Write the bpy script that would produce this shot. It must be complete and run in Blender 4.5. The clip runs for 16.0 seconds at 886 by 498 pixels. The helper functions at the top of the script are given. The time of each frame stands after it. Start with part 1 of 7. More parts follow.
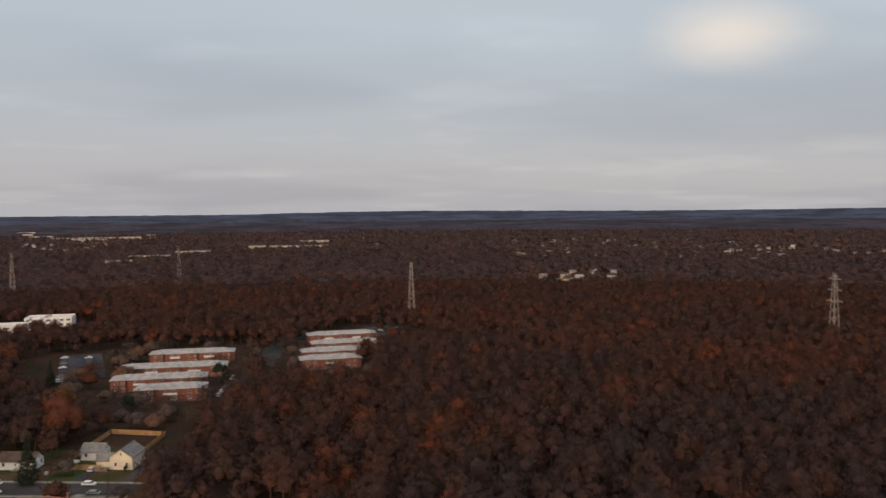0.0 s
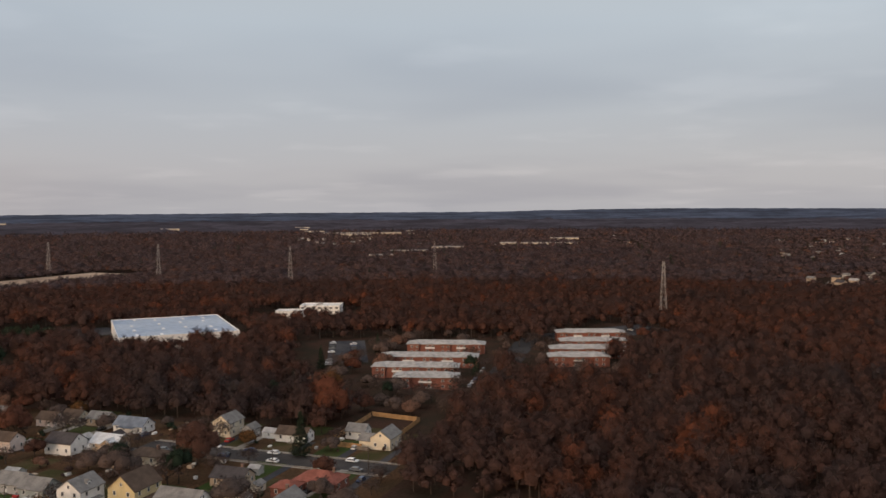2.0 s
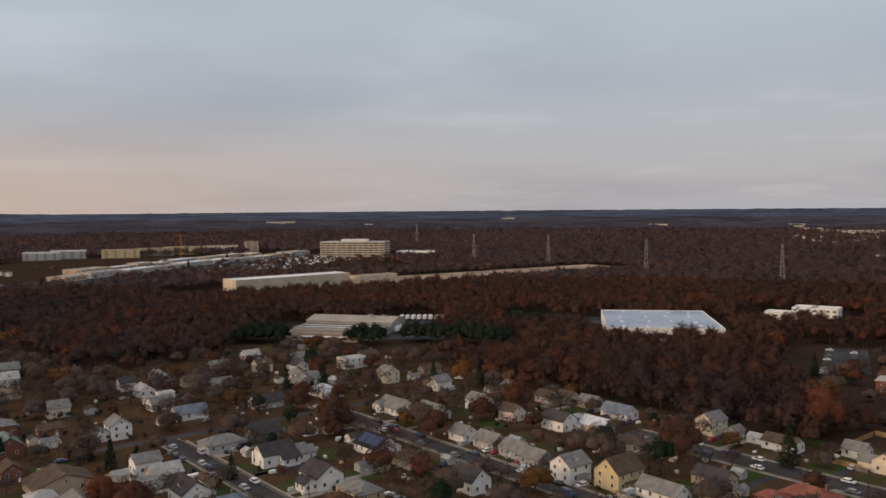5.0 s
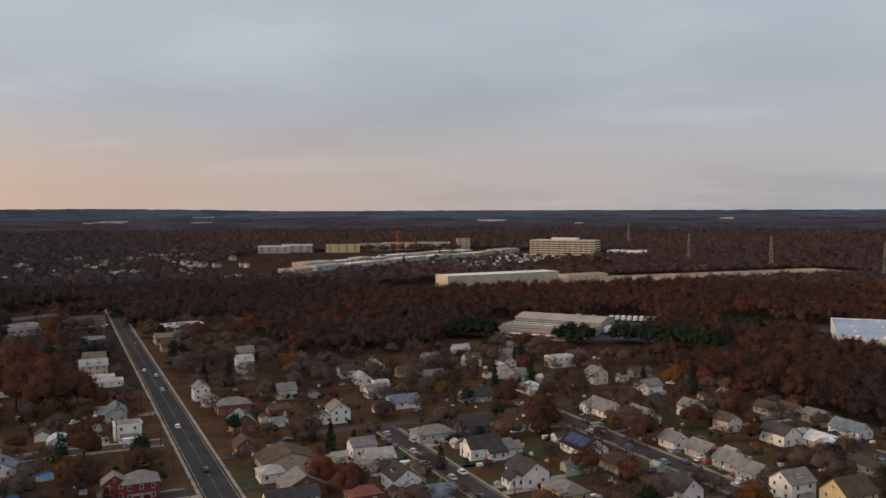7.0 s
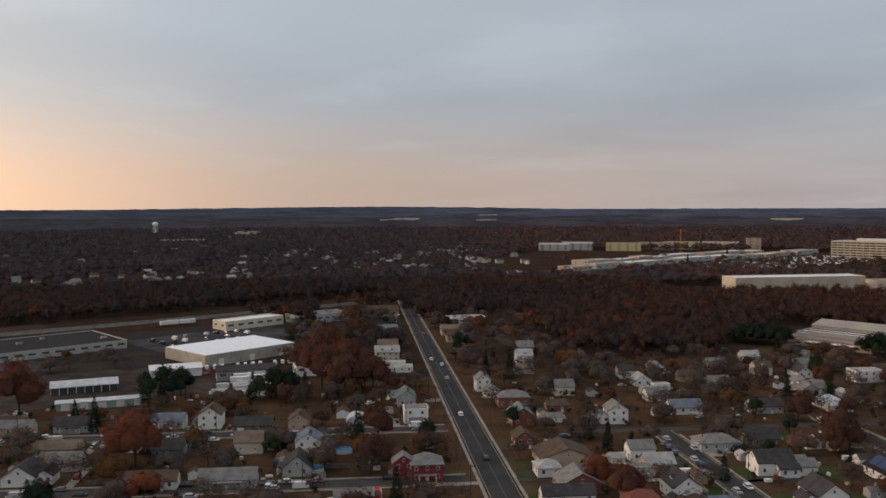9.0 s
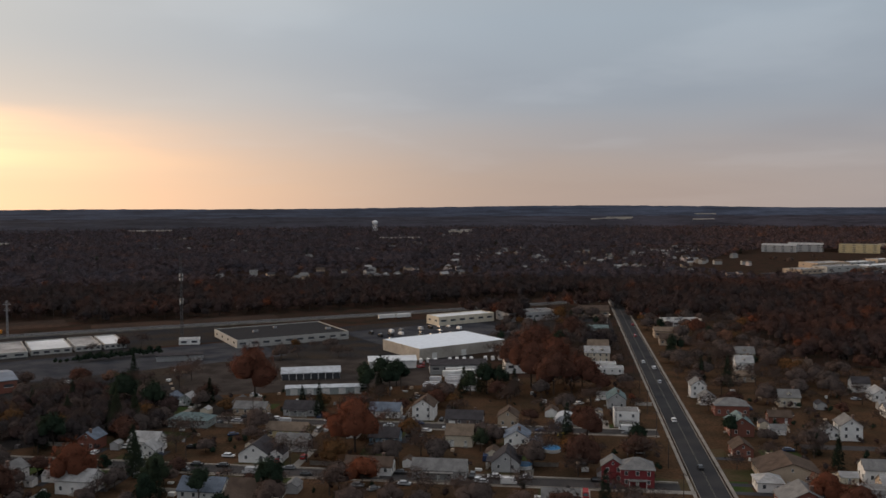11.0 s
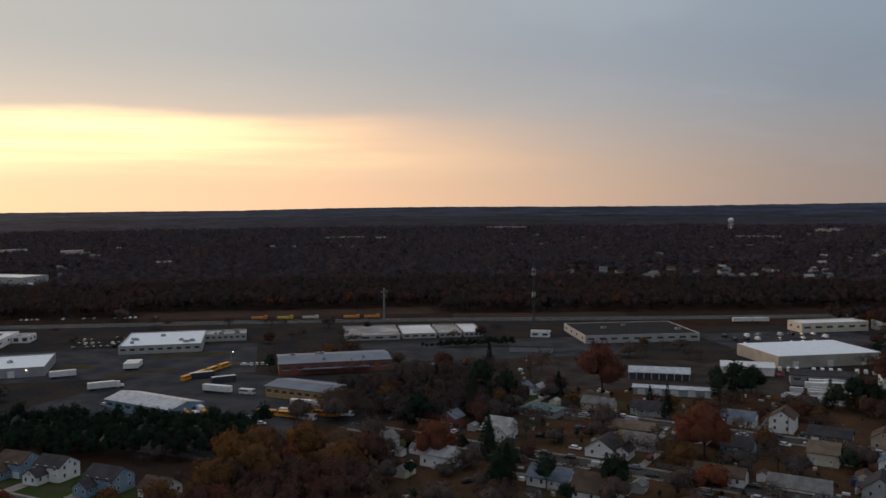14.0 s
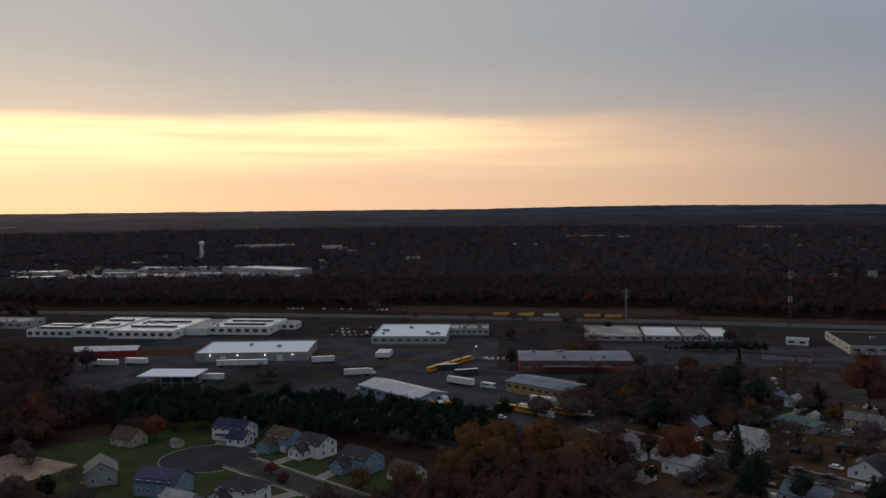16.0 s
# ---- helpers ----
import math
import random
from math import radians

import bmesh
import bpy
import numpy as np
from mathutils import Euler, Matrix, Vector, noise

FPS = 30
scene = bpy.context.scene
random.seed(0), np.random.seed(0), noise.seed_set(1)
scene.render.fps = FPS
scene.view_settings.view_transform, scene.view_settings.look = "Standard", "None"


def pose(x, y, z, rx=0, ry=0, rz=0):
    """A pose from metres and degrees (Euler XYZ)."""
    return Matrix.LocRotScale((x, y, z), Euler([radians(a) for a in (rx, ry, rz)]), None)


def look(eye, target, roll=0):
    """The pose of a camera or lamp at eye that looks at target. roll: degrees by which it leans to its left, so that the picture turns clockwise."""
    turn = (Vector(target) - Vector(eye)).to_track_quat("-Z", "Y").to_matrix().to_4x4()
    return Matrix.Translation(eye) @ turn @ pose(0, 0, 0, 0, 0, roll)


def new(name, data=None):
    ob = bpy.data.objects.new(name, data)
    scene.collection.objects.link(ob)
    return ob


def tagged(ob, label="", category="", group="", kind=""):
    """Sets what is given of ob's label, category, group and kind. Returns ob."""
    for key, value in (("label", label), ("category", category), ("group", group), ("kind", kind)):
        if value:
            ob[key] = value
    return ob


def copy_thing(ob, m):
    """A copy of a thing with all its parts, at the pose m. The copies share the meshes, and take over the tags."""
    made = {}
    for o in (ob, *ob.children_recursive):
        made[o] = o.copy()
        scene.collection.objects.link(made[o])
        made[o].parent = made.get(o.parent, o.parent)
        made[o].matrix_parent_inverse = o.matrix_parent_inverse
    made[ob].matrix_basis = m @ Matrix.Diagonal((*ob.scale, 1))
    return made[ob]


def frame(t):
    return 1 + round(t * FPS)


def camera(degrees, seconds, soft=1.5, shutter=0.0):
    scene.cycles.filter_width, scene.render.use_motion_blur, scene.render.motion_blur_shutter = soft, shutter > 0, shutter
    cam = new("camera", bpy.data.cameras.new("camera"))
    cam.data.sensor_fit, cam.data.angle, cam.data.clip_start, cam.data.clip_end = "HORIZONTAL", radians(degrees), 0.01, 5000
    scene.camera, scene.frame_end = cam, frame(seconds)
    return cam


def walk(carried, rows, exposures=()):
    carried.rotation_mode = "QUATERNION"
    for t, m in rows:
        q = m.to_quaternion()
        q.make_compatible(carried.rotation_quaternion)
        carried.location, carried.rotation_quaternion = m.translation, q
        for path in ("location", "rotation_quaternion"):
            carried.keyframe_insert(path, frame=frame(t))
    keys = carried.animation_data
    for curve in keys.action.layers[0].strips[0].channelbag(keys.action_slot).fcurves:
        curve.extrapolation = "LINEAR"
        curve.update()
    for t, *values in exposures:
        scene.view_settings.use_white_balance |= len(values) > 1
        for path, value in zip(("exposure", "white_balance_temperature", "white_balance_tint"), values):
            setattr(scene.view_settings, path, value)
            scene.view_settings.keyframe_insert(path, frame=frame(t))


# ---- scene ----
# ---- camera and its turn on the spot, 90 m over the ground ----
cam = camera(55.04, 16.0, soft=1.5, shutter=0.12)


def aim(heading, pitch, roll):
    """Camera pose at the hover point: heading counter-clockwise from +Y, all in degrees."""
    return pose(0, 0, 90, 0, 0, heading) @ pose(0, 0, 0, 90 + pitch) @ pose(0, 0, 0, 0, 0, roll)


PATH = [
    (0.0, aim(-87.41, -2.70, -0.44)),
    (0.2, aim(-83.51, -2.71, -0.43)),
    (0.5, aim(-78.53, -2.71, -0.43)),
    (1.0, aim(-75.67, -2.74, -0.42)),
    (1.5, aim(-73.87, -2.75, -0.40)),
    (2.0, aim(-70.68, -2.77, -0.36)),
    (2.5, aim(-65.73, -2.80, -0.36)),
    (3.0, aim(-60.00, -2.82, -0.36)),
    (3.5, aim(-54.13, -2.83, -0.35)),
    (4.0, aim(-48.47, -2.87, -0.37)),
    (4.5, aim(-43.40, -2.87, -0.36)),
    (4.7, aim(-41.36, -2.86, -0.42)),
    (6.8, aim(-26.38, -2.85, -0.19)),
    (7.0, aim(-24.61, -2.87, -0.21)),
    (7.5, aim(-20.17, -2.89, -0.24)),
    (8.0, aim(-15.00, -2.91, -0.23)),
    (8.5, aim(-10.21, -2.94, -0.23)),
    (9.0, aim(-5.89, -2.95, -0.22)),
    (9.2, aim(-4.28, -2.96, -0.19)),
    (11.3, aim(10.59, -2.98, -0.36)),
    (11.5, aim(12.27, -2.99, -0.37)),
    (12.0, aim(16.30, -2.99, -0.40)),
    (12.5, aim(20.09, -3.00, -0.41)),
    (13.0, aim(23.88, -2.99, -0.47)),
    (13.5, aim(27.74, -2.99, -0.46)),
    (14.0, aim(31.51, -2.99, -0.49)),
    (14.5, aim(35.62, -2.97, -0.51)),
    (15.0, aim(39.77, -2.96, -0.50)),
    (15.5, aim(44.33, -2.96, -0.56)),
    (16.0, aim(47.69, -2.95, -0.58)),
]
EXPOSURES = [
    (0.0, 0.63, 7300, 13), (4.5, 0.56, 7300, 13), (7.0, 0.53, 7250, 13), (9.0, 0.44, 7100, 12), (11.5, 0.15, 6850, 11),
    (12.5, 0.02, 6700, 11), (14.0, -0.21, 6420, 10), (16.0, -0.50, 6200, 10),
]
walk(cam, PATH, EXPOSURES)

# ---- sky: overcast at dusk, clear strip over the west ----
SUN_HEADING = 74.0
SUN_HEIGHT = 7.0


def build_sky():
    world = bpy.data.worlds.new("dusk_sky")
    scene.world = world
    world.use_nodes = True
    nt = world.node_tree
    nt.nodes.clear()
    N, L = nt.nodes.new, nt.links.new

    def math_node(op, a, b=None, c=None, clamp=False):
        n = N("ShaderNodeMath")
        n.operation, n.use_clamp = op, clamp
        for k, v in enumerate((a, b, c)):
            if v is None:
                continue
            if isinstance(v, (int, float)):
                n.inputs[k].default_value = v
            else:
                L(v, n.inputs[k])
        return n.outputs[0]

    def smooth(v, lo, hi):
        n = N("ShaderNodeMapRange")
        n.interpolation_type = "SMOOTHSTEP"
        L(v, n.inputs[0])
        n.inputs[1].default_value, n.inputs[2].default_value = lo, hi
        return n.outputs[0]

    def mix(fac, a, b, kind="MIX"):
        n = N("ShaderNodeMix")
        n.data_type, n.blend_type = "RGBA", kind
        if isinstance(fac, (int, float)):
            n.inputs[0].default_value = fac
        else:
            L(fac, n.inputs[0])
        for k, v in ((6, a), (7, b)):
            if isinstance(v, tuple):
                n.inputs[k].default_value = (*v, 1)
            else:
                L(v, n.inputs[k])
        return n.outputs[2]

    co = N("ShaderNodeTexCoord").outputs["Generated"]
    sep = N("ShaderNodeSeparateXYZ")
    L(co, sep.inputs[0])
    x, y, z = sep.outputs
    # elevation in degrees and closeness to the sunset
    el = math_node("MULTIPLY", math_node("ARCSINE", z), 57.2958)
    sx, sy = -math.sin(radians(SUN_HEADING)), math.cos(radians(SUN_HEADING))
    flat = math_node("SQRT", math_node("ADD", math_node("MULTIPLY", x, x), math_node("ADD", math_node("MULTIPLY", y, y), 1e-6)))
    dot = math_node("DIVIDE", math_node("ADD", math_node("MULTIPLY", x, sx), math_node("MULTIPLY", y, sy)), flat)
    away = math_node("MULTIPLY", math_node("ARCCOSINE", math_node("MAXIMUM", math_node("MINIMUM", dot, 1.0), -1.0)), 57.2958)
    # long cloud streaks on a flat layer overhead
    lay = N("ShaderNodeVectorMath")
    lay.operation = "DIVIDE"
    L(co, lay.inputs[0])
    cz = N("ShaderNodeCombineXYZ")
    den = math_node("ADD", math_node("MAXIMUM", z, 0.0), 0.10)
    for k in range(3):
        L(den, cz.inputs[k])
    L(cz.outputs[0], lay.inputs[1])

    def streaks(scale, detail, squash, turn):
        mp = N("ShaderNodeMapping")
        mp.inputs["Rotation"].default_value = (0, 0, radians(turn))
        mp.inputs["Scale"].default_value = (scale, scale * squash, 0.0)
        L(lay.outputs[0], mp.inputs[0])
        nz = N("ShaderNodeTexNoise")
        nz.inputs["Scale"].default_value = 1.0
        nz.inputs["Detail"].default_value = detail
        nz.inputs["Roughness"].default_value = 0.5
        L(mp.outputs[0], nz.inputs["Vector"])
        return nz.outputs["Fac"]

    soft = streaks(0.32, 3.0, 1.0, 20)
    fine = streaks(0.8, 4.0, 1.0, 65)
    # overcast colour by height
    ramp = N("ShaderNodeValToRGB")
    L(math_node("DIVIDE", el, 90.0, clamp=True), ramp.inputs[0])
    cr = ramp.color_ramp
    cr.elements[0].position, cr.elements[0].color = 0.0, (0.385, 0.415, 0.48, 1)
    cr.elements[1].position, cr.elements[1].color = 1.0, (0.79, 0.815, 0.90, 1)
    for pos, col in ((0.027, (0.400, 0.428, 0.50)), (0.073, (0.390, 0.448, 0.54)), (0.133, (0.420, 0.508, 0.615)), (0.25, (0.44, 0.505, 0.56)), (0.4, (0.555, 0.585, 0.645))):
        e = cr.elements.new(pos)
        e.color = (*col, 1)
    cloud = ramp.outputs[0]
    cloud = mix(smooth(soft, 0.42, 0.66), cloud, mix(1.0, cloud, (0.86, 0.87, 0.90), "MULTIPLY"))
    pale = math_node("MULTIPLY", smooth(fine, 0.52, 0.68), 0.6)
    cloud = mix(pale, cloud, mix(1.0, cloud, (1.17, 1.15, 1.13), "MULTIPLY"))
    # a thin, lit spot in the cloud far round to the north-east
    spot_x, spot_y = -math.sin(radians(-106.0)), math.cos(radians(-106.0))
    side = math_node("DIVIDE", math_node("ADD", math_node("MULTIPLY", x, spot_x), math_node("MULTIPLY", y, spot_y)), flat)
    round_it = math_node("MULTIPLY", math_node("ARCCOSINE", math_node("MINIMUM", side, 1.0)), 57.2958)
    tall = math_node("MULTIPLY", math_node("SUBTRACT", el, 10.9), 2.4)
    reach = math_node("SQRT", math_node("ADD", math_node("MULTIPLY", round_it, round_it), math_node("MULTIPLY", tall, tall)))
    spot = smooth(math_node("ADD", reach, math_node("MULTIPLY", fine, 7.0)), 10.5, 3.0)
    cloud = mix(math_node("MULTIPLY", spot, 0.6), cloud, (0.88, 0.80, 0.72))
    # dusk: greyer and dimmer towards the west above the strip
    west = math_node("MULTIPLY", smooth(away, 80.0, 20.0), smooth(el, 60.0, 25.0))
    cloud = mix(math_node("MULTIPLY", west, 0.82), cloud, (0.45, 0.418, 0.372))
    # salmon band low over the horizon
    low = smooth(math_node("ADD", el, math_node("MULTIPLY", fine, 2.0)), 8.5, 1.0)
    pink = math_node("MULTIPLY", low, smooth(away, 130.0, 60.0))
    sky = mix(math_node("MULTIPLY", pink, 0.85), cloud, mix(smooth(away, 70.0, 30.0), (0.57, 0.43, 0.36), (1.00, 0.58, 0.33)))
    # clear yellow strip under the cloud edge
    edge = math_node("ADD", el, math_node("MULTIPLY", math_node("SUBTRACT", fine, 0.5), 1.6))
    up = smooth(edge, 6.4, 5.3)
    down = smooth(el, 1.2, 4.6)
    near_sun = smooth(math_node("ADD", away, math_node("ADD", math_node("MULTIPLY", el, 2.6), math_node("MULTIPLY", fine, 9.0))), 70.0, 36.0)
    strip = math_node("MULTIPLY", math_node("MULTIPLY", up, down), near_sun)
    # long level streaks of thin cloud across the strip
    at = N("ShaderNodeCombineXYZ")
    L(math_node("MULTIPLY", away, 0.055), at.inputs[0])
    L(math_node("MULTIPLY", el, 1.25), at.inputs[1])
    bars = N("ShaderNodeTexNoise")
    bars.inputs["Scale"].default_value, bars.inputs["Detail"].default_value = 1.0, 4.0
    L(at.outputs[0], bars.inputs["Vector"])
    thin = math_node("MULTIPLY", smooth(bars.outputs["Fac"], 0.40, 0.66), 0.75)
    bright = mix(thin, (1.90, 1.27, 0.62), (1.28, 0.76, 0.40))
    sky = mix(strip, sky, mix(near_sun, (1.06, 0.58, 0.32), bright))
    glow = math_node("MULTIPLY", smooth(away, 80.0, 20.0), math_node("MULTIPLY", smooth(el, 11.0, 4.0), 0.35))
    sky = mix(glow, sky, (1.06, 0.72, 0.45))
    # the western half of the sky is the brighter one
    gain = math_node("ADD", 0.722, math_node("MULTIPLY", smooth(away, 80.0, 18.0), 0.645))
    gc = N("ShaderNodeCombineXYZ")
    for k in range(3):
        L(gain, gc.inputs[k])
    sky = mix(1.0, sky, gc.outputs[0], "MULTIPLY")
    # clear sky behind the cloud layer
    nish = N("ShaderNodeTexSky")
    nish.sky_type, nish.sun_disc = "NISHITA", False
    nish.sun_elevation, nish.sun_rotation = radians(SUN_HEIGHT), radians(-SUN_HEADING)
    clear = mix(1.0, nish.outputs[0], (0.1, 0.1, 0.1), "MULTIPLY")
    total = mix(0.93, clear, sky)
    # below the horizon: dark land
    total = mix(smooth(el, -0.6, -3.0), total, (0.03, 0.026, 0.026))
    bg = N("ShaderNodeBackground")
    L(total, bg.inputs[0])
    bg.inputs[1].default_value = 1.0
    L(bg.outputs[0], N("ShaderNodeOutputWorld").inputs[0])


build_sky()
sun = new("sun", bpy.data.lights.new("sun", "SUN"))
sun.data.energy, sun.data.angle, sun.data.color = 1.1, radians(26), (1.0, 0.70, 0.46)
sun.matrix_world = look((0, 0, 0), (math.sin(radians(SUN_HEADING)), -math.cos(radians(SUN_HEADING)), -math.tan(radians(SUN_HEIGHT + 5))))

# ---- materials ----
MATS = {}


def material(name, colour, rough=0.8, vary=0.25, scale=0.5, grain=8.0, bump=0.0, metal=0.0, other=None, hue_object=0.0, emit=None, spec=0.3):
    """Procedural surface: base colour broken by a broad and a fine noise, optionally towards a second colour."""
    if name in MATS:
        return MATS[name]
    m = bpy.data.materials.new(name)
    m.use_nodes = True
    nt = m.node_tree
    N, L = nt.nodes.new, nt.links.new
    b = nt.nodes["Principled BSDF"]
    b.inputs["Roughness"].default_value, b.inputs["Metallic"].default_value = rough, metal
    b.inputs["Specular IOR Level"].default_value = spec
    pos = N("ShaderNodeNewGeometry").outputs["Position"]

    def noise_at(s, detail):
        n = N("ShaderNodeTexNoise")
        n.inputs["Scale"].default_value, n.inputs["Detail"].default_value = s, detail
        L(pos, n.inputs["Vector"])
        return n.outputs["Fac"]

    def rng(v, lo, hi, a, c):
        n = N("ShaderNodeMapRange")
        L(v, n.inputs[0])
        for k, q in enumerate((lo, hi, a, c)):
            n.inputs[k + 1].default_value = q
        return n.outputs[0]

    broad, fine = noise_at(scale, 4.0), noise_at(grain, 3.0)
    mx = N("ShaderNodeMix")
    mx.data_type = "RGBA"
    second = other or tuple(c * (1 - vary) for c in colour)
    mx.inputs[6].default_value, mx.inputs[7].default_value = (*colour, 1), (*second, 1)
    L(rng(broad, 0.38, 0.62, 0.0, 1.0), mx.inputs[0])
    hs = N("ShaderNodeHueSaturation")
    L(mx.outputs[2], hs.inputs["Color"])
    value = rng(fine, 0.3, 0.7, 1 - vary * 0.5, 1 + vary * 0.5)
    if hue_object:
        inf = N("ShaderNodeObjectInfo")
        mul = N("ShaderNodeMath")
        mul.operation = "MULTIPLY"
        L(value, mul.inputs[0])
        L(rng(inf.outputs["Random"], 0, 1, 1 - hue_object, 1 + hue_object), mul.inputs[1])
        value = mul.outputs[0]
    L(value, hs.inputs["Value"])
    L(hs.outputs[0], b.inputs["Base Color"])
    if bump:
        bp = N("ShaderNodeBump")
        bp.inputs["Strength"].default_value, bp.inputs["Distance"].default_value = 0.6, bump
        L(fine, bp.inputs["Height"])
        L(bp.outputs[0], b.inputs["Normal"])
    if emit:
        b.inputs["Emission Color"].default_value, b.inputs["Emission Strength"].default_value = (*emit[0], 1), emit[1]
    MATS[name] = m
    return m


def foliage(name, dark, light, warm, warm_share=0.3, open_share=0.45):
    """Leaf and twig clumps: one tone a tree from its 'tone' value, broken up clump by clump and by fine twig grain."""
    m = bpy.data.materials.new(name)
    m.use_nodes = True
    nt = m.node_tree
    nt.nodes.clear()
    N, L = nt.nodes.new, nt.links.new
    at = N("ShaderNodeAttribute")
    at.attribute_name = "tone"
    geo = N("ShaderNodeNewGeometry")
    r1 = N("ShaderNodeValToRGB")
    L(at.outputs["Fac"], r1.inputs[0])
    cr = r1.color_ramp
    cr.elements[0].position, cr.elements[0].color = 0.0, (*dark, 1)
    cr.elements[1].position, cr.elements[1].color = 1.0, (*warm, 1)
    e = cr.elements.new(1 - warm_share)
    e.color = (*light, 1)
    hs = N("ShaderNodeHueSaturation")
    L(r1.outputs[0], hs.inputs["Color"])
    mr, grain, gr, both = N("ShaderNodeMapRange"), N("ShaderNodeTexNoise"), N("ShaderNodeMapRange"), N("ShaderNodeMath")
    L(geo.outputs["Random Per Island"], mr.inputs[0])
    mr.inputs[3].default_value, mr.inputs[4].default_value = 0.94, 1.06
    grain.inputs["Scale"].default_value, grain.inputs["Detail"].default_value = 0.55, 4.0
    L(geo.outputs["Position"], grain.inputs["Vector"])
    L(grain.outputs["Fac"], gr.inputs[0])
    gr.inputs[1].default_value, gr.inputs[2].default_value = 0.3, 0.7
    gr.inputs[3].default_value, gr.inputs[4].default_value = 0.80, 1.20
    both.operation = "MULTIPLY"
    L(mr.outputs[0], both.inputs[0])
    L(gr.outputs[0], both.inputs[1])
    L(both.outputs[0], hs.inputs["Value"])
    d, t, mix, out = N("ShaderNodeBsdfDiffuse"), N("ShaderNodeBsdfTranslucent"), N("ShaderNodeMixShader"), N("ShaderNodeOutputMaterial")
    L(hs.outputs[0], d.inputs[0])
    L(hs.outputs[0], t.inputs[0])
    mix.inputs[0].default_value = 0.25
    L(d.outputs[0], mix.inputs[1])
    L(t.outputs[0], mix.inputs[2])
    # the loose outer sprays are half open, the close inner twigs are not
    veil, share, clear, airy = N("ShaderNodeAttribute"), N("ShaderNodeMath"), N("ShaderNodeBsdfTransparent"), N("ShaderNodeMixShader")
    veil.attribute_name = "veil"
    share.operation = "MULTIPLY"
    L(veil.outputs["Fac"], share.inputs[0])
    share.inputs[1].default_value = open_share
    L(share.outputs[0], airy.inputs[0])
    L(mix.outputs[0], airy.inputs[1])
    L(clear.outputs[0], airy.inputs[2])
    L(airy.outputs[0], out.inputs[0])
    MATS[name] = m
    return m


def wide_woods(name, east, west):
    """Far tree tops in broad stands, haze painted in, darker in the backlit west."""
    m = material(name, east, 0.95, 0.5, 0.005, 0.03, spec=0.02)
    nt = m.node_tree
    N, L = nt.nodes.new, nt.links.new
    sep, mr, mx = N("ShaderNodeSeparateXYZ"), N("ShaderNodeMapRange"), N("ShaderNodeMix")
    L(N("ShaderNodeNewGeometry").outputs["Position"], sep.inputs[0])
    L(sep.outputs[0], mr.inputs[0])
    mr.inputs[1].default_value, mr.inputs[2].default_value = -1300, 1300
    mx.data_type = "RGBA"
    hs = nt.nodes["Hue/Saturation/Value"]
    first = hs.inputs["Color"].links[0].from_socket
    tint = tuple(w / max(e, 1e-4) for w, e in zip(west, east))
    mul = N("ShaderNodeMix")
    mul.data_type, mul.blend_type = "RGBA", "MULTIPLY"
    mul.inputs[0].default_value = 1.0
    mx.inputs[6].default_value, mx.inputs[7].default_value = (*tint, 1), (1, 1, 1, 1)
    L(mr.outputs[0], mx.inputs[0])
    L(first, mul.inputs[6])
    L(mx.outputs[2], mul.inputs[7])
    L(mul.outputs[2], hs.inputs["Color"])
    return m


ASPHALT = material("asphalt", (0.040, 0.040, 0.043), 0.95, 0.25, 0.08, 3.0, 0.01, other=(0.054, 0.053, 0.054), spec=0.0)
STREET = material("worn_street_asphalt", (0.066, 0.061, 0.060), 0.95, 0.35, 0.1, 2.0, 0.01, other=(0.046, 0.044, 0.044), spec=0.0)
LOT = material("lot_asphalt", (0.040, 0.042, 0.049), 0.95, 0.4, 0.07, 2.0, other=(0.068, 0.067, 0.071), spec=0.0)
CONCRETE = material("concrete", (0.29, 0.265, 0.235), 0.85, 0.3, 0.2, 4.0, 0.01, spec=0.0)
YELLOW_LINE = material("yellow_road_paint", (0.085, 0.072, 0.050), 0.6, 0.3, 1.0, 6.0)
GRAVEL = material("gravel", (0.062, 0.052, 0.047), 0.95, 0.4, 0.1, 2.0, 0.02, spec=0.0)
SAND = material("bare_earth", (0.36, 0.26, 0.19), 0.95, 0.5, 0.02, 0.3, other=(0.20, 0.14, 0.10))
GRASS = material("lawn_grass", (0.048, 0.046, 0.022), 0.95, 0.45, 0.09, 1.5, 0.02, other=(0.078, 0.056, 0.034), spec=0.0)
GREEN = material("green_lawn", (0.034, 0.054, 0.019), 0.95, 0.3, 0.1, 2.0, 0.02, other=(0.055, 0.060, 0.028), spec=0.0)
LITTER = material("leaf_litter", (0.050, 0.029, 0.022), 0.95, 0.5, 0.07, 0.9, 0.03, other=(0.030, 0.024, 0.018), spec=0.0)
YARD = material("back_yard_ground", (0.052, 0.035, 0.022), 0.95, 0.6, 0.09, 0.9, 0.02, other=(0.080, 0.046, 0.028), spec=0.0)
WEEDY = material("weedy_asphalt", (0.030, 0.030, 0.033), 0.95, 0.5, 0.04, 0.6, other=(0.046, 0.037, 0.030), spec=0.0)
DRY = material("dry_grass", (0.070, 0.045, 0.034), 0.95, 0.5, 0.03, 0.3, other=(0.046, 0.034, 0.028), spec=0.0)
BARK = material("bark", (0.06, 0.046, 0.040), 0.95, 0.3, 0.4, 3.0)
GLASS = material("window_glass", (0.07, 0.075, 0.085), 0.12, 0.2, 0.1, 1.0, spec=0.6)
TRIM = material("white_trim", (0.72, 0.72, 0.70), 0.6, 0.1, 0.5, 4.0)
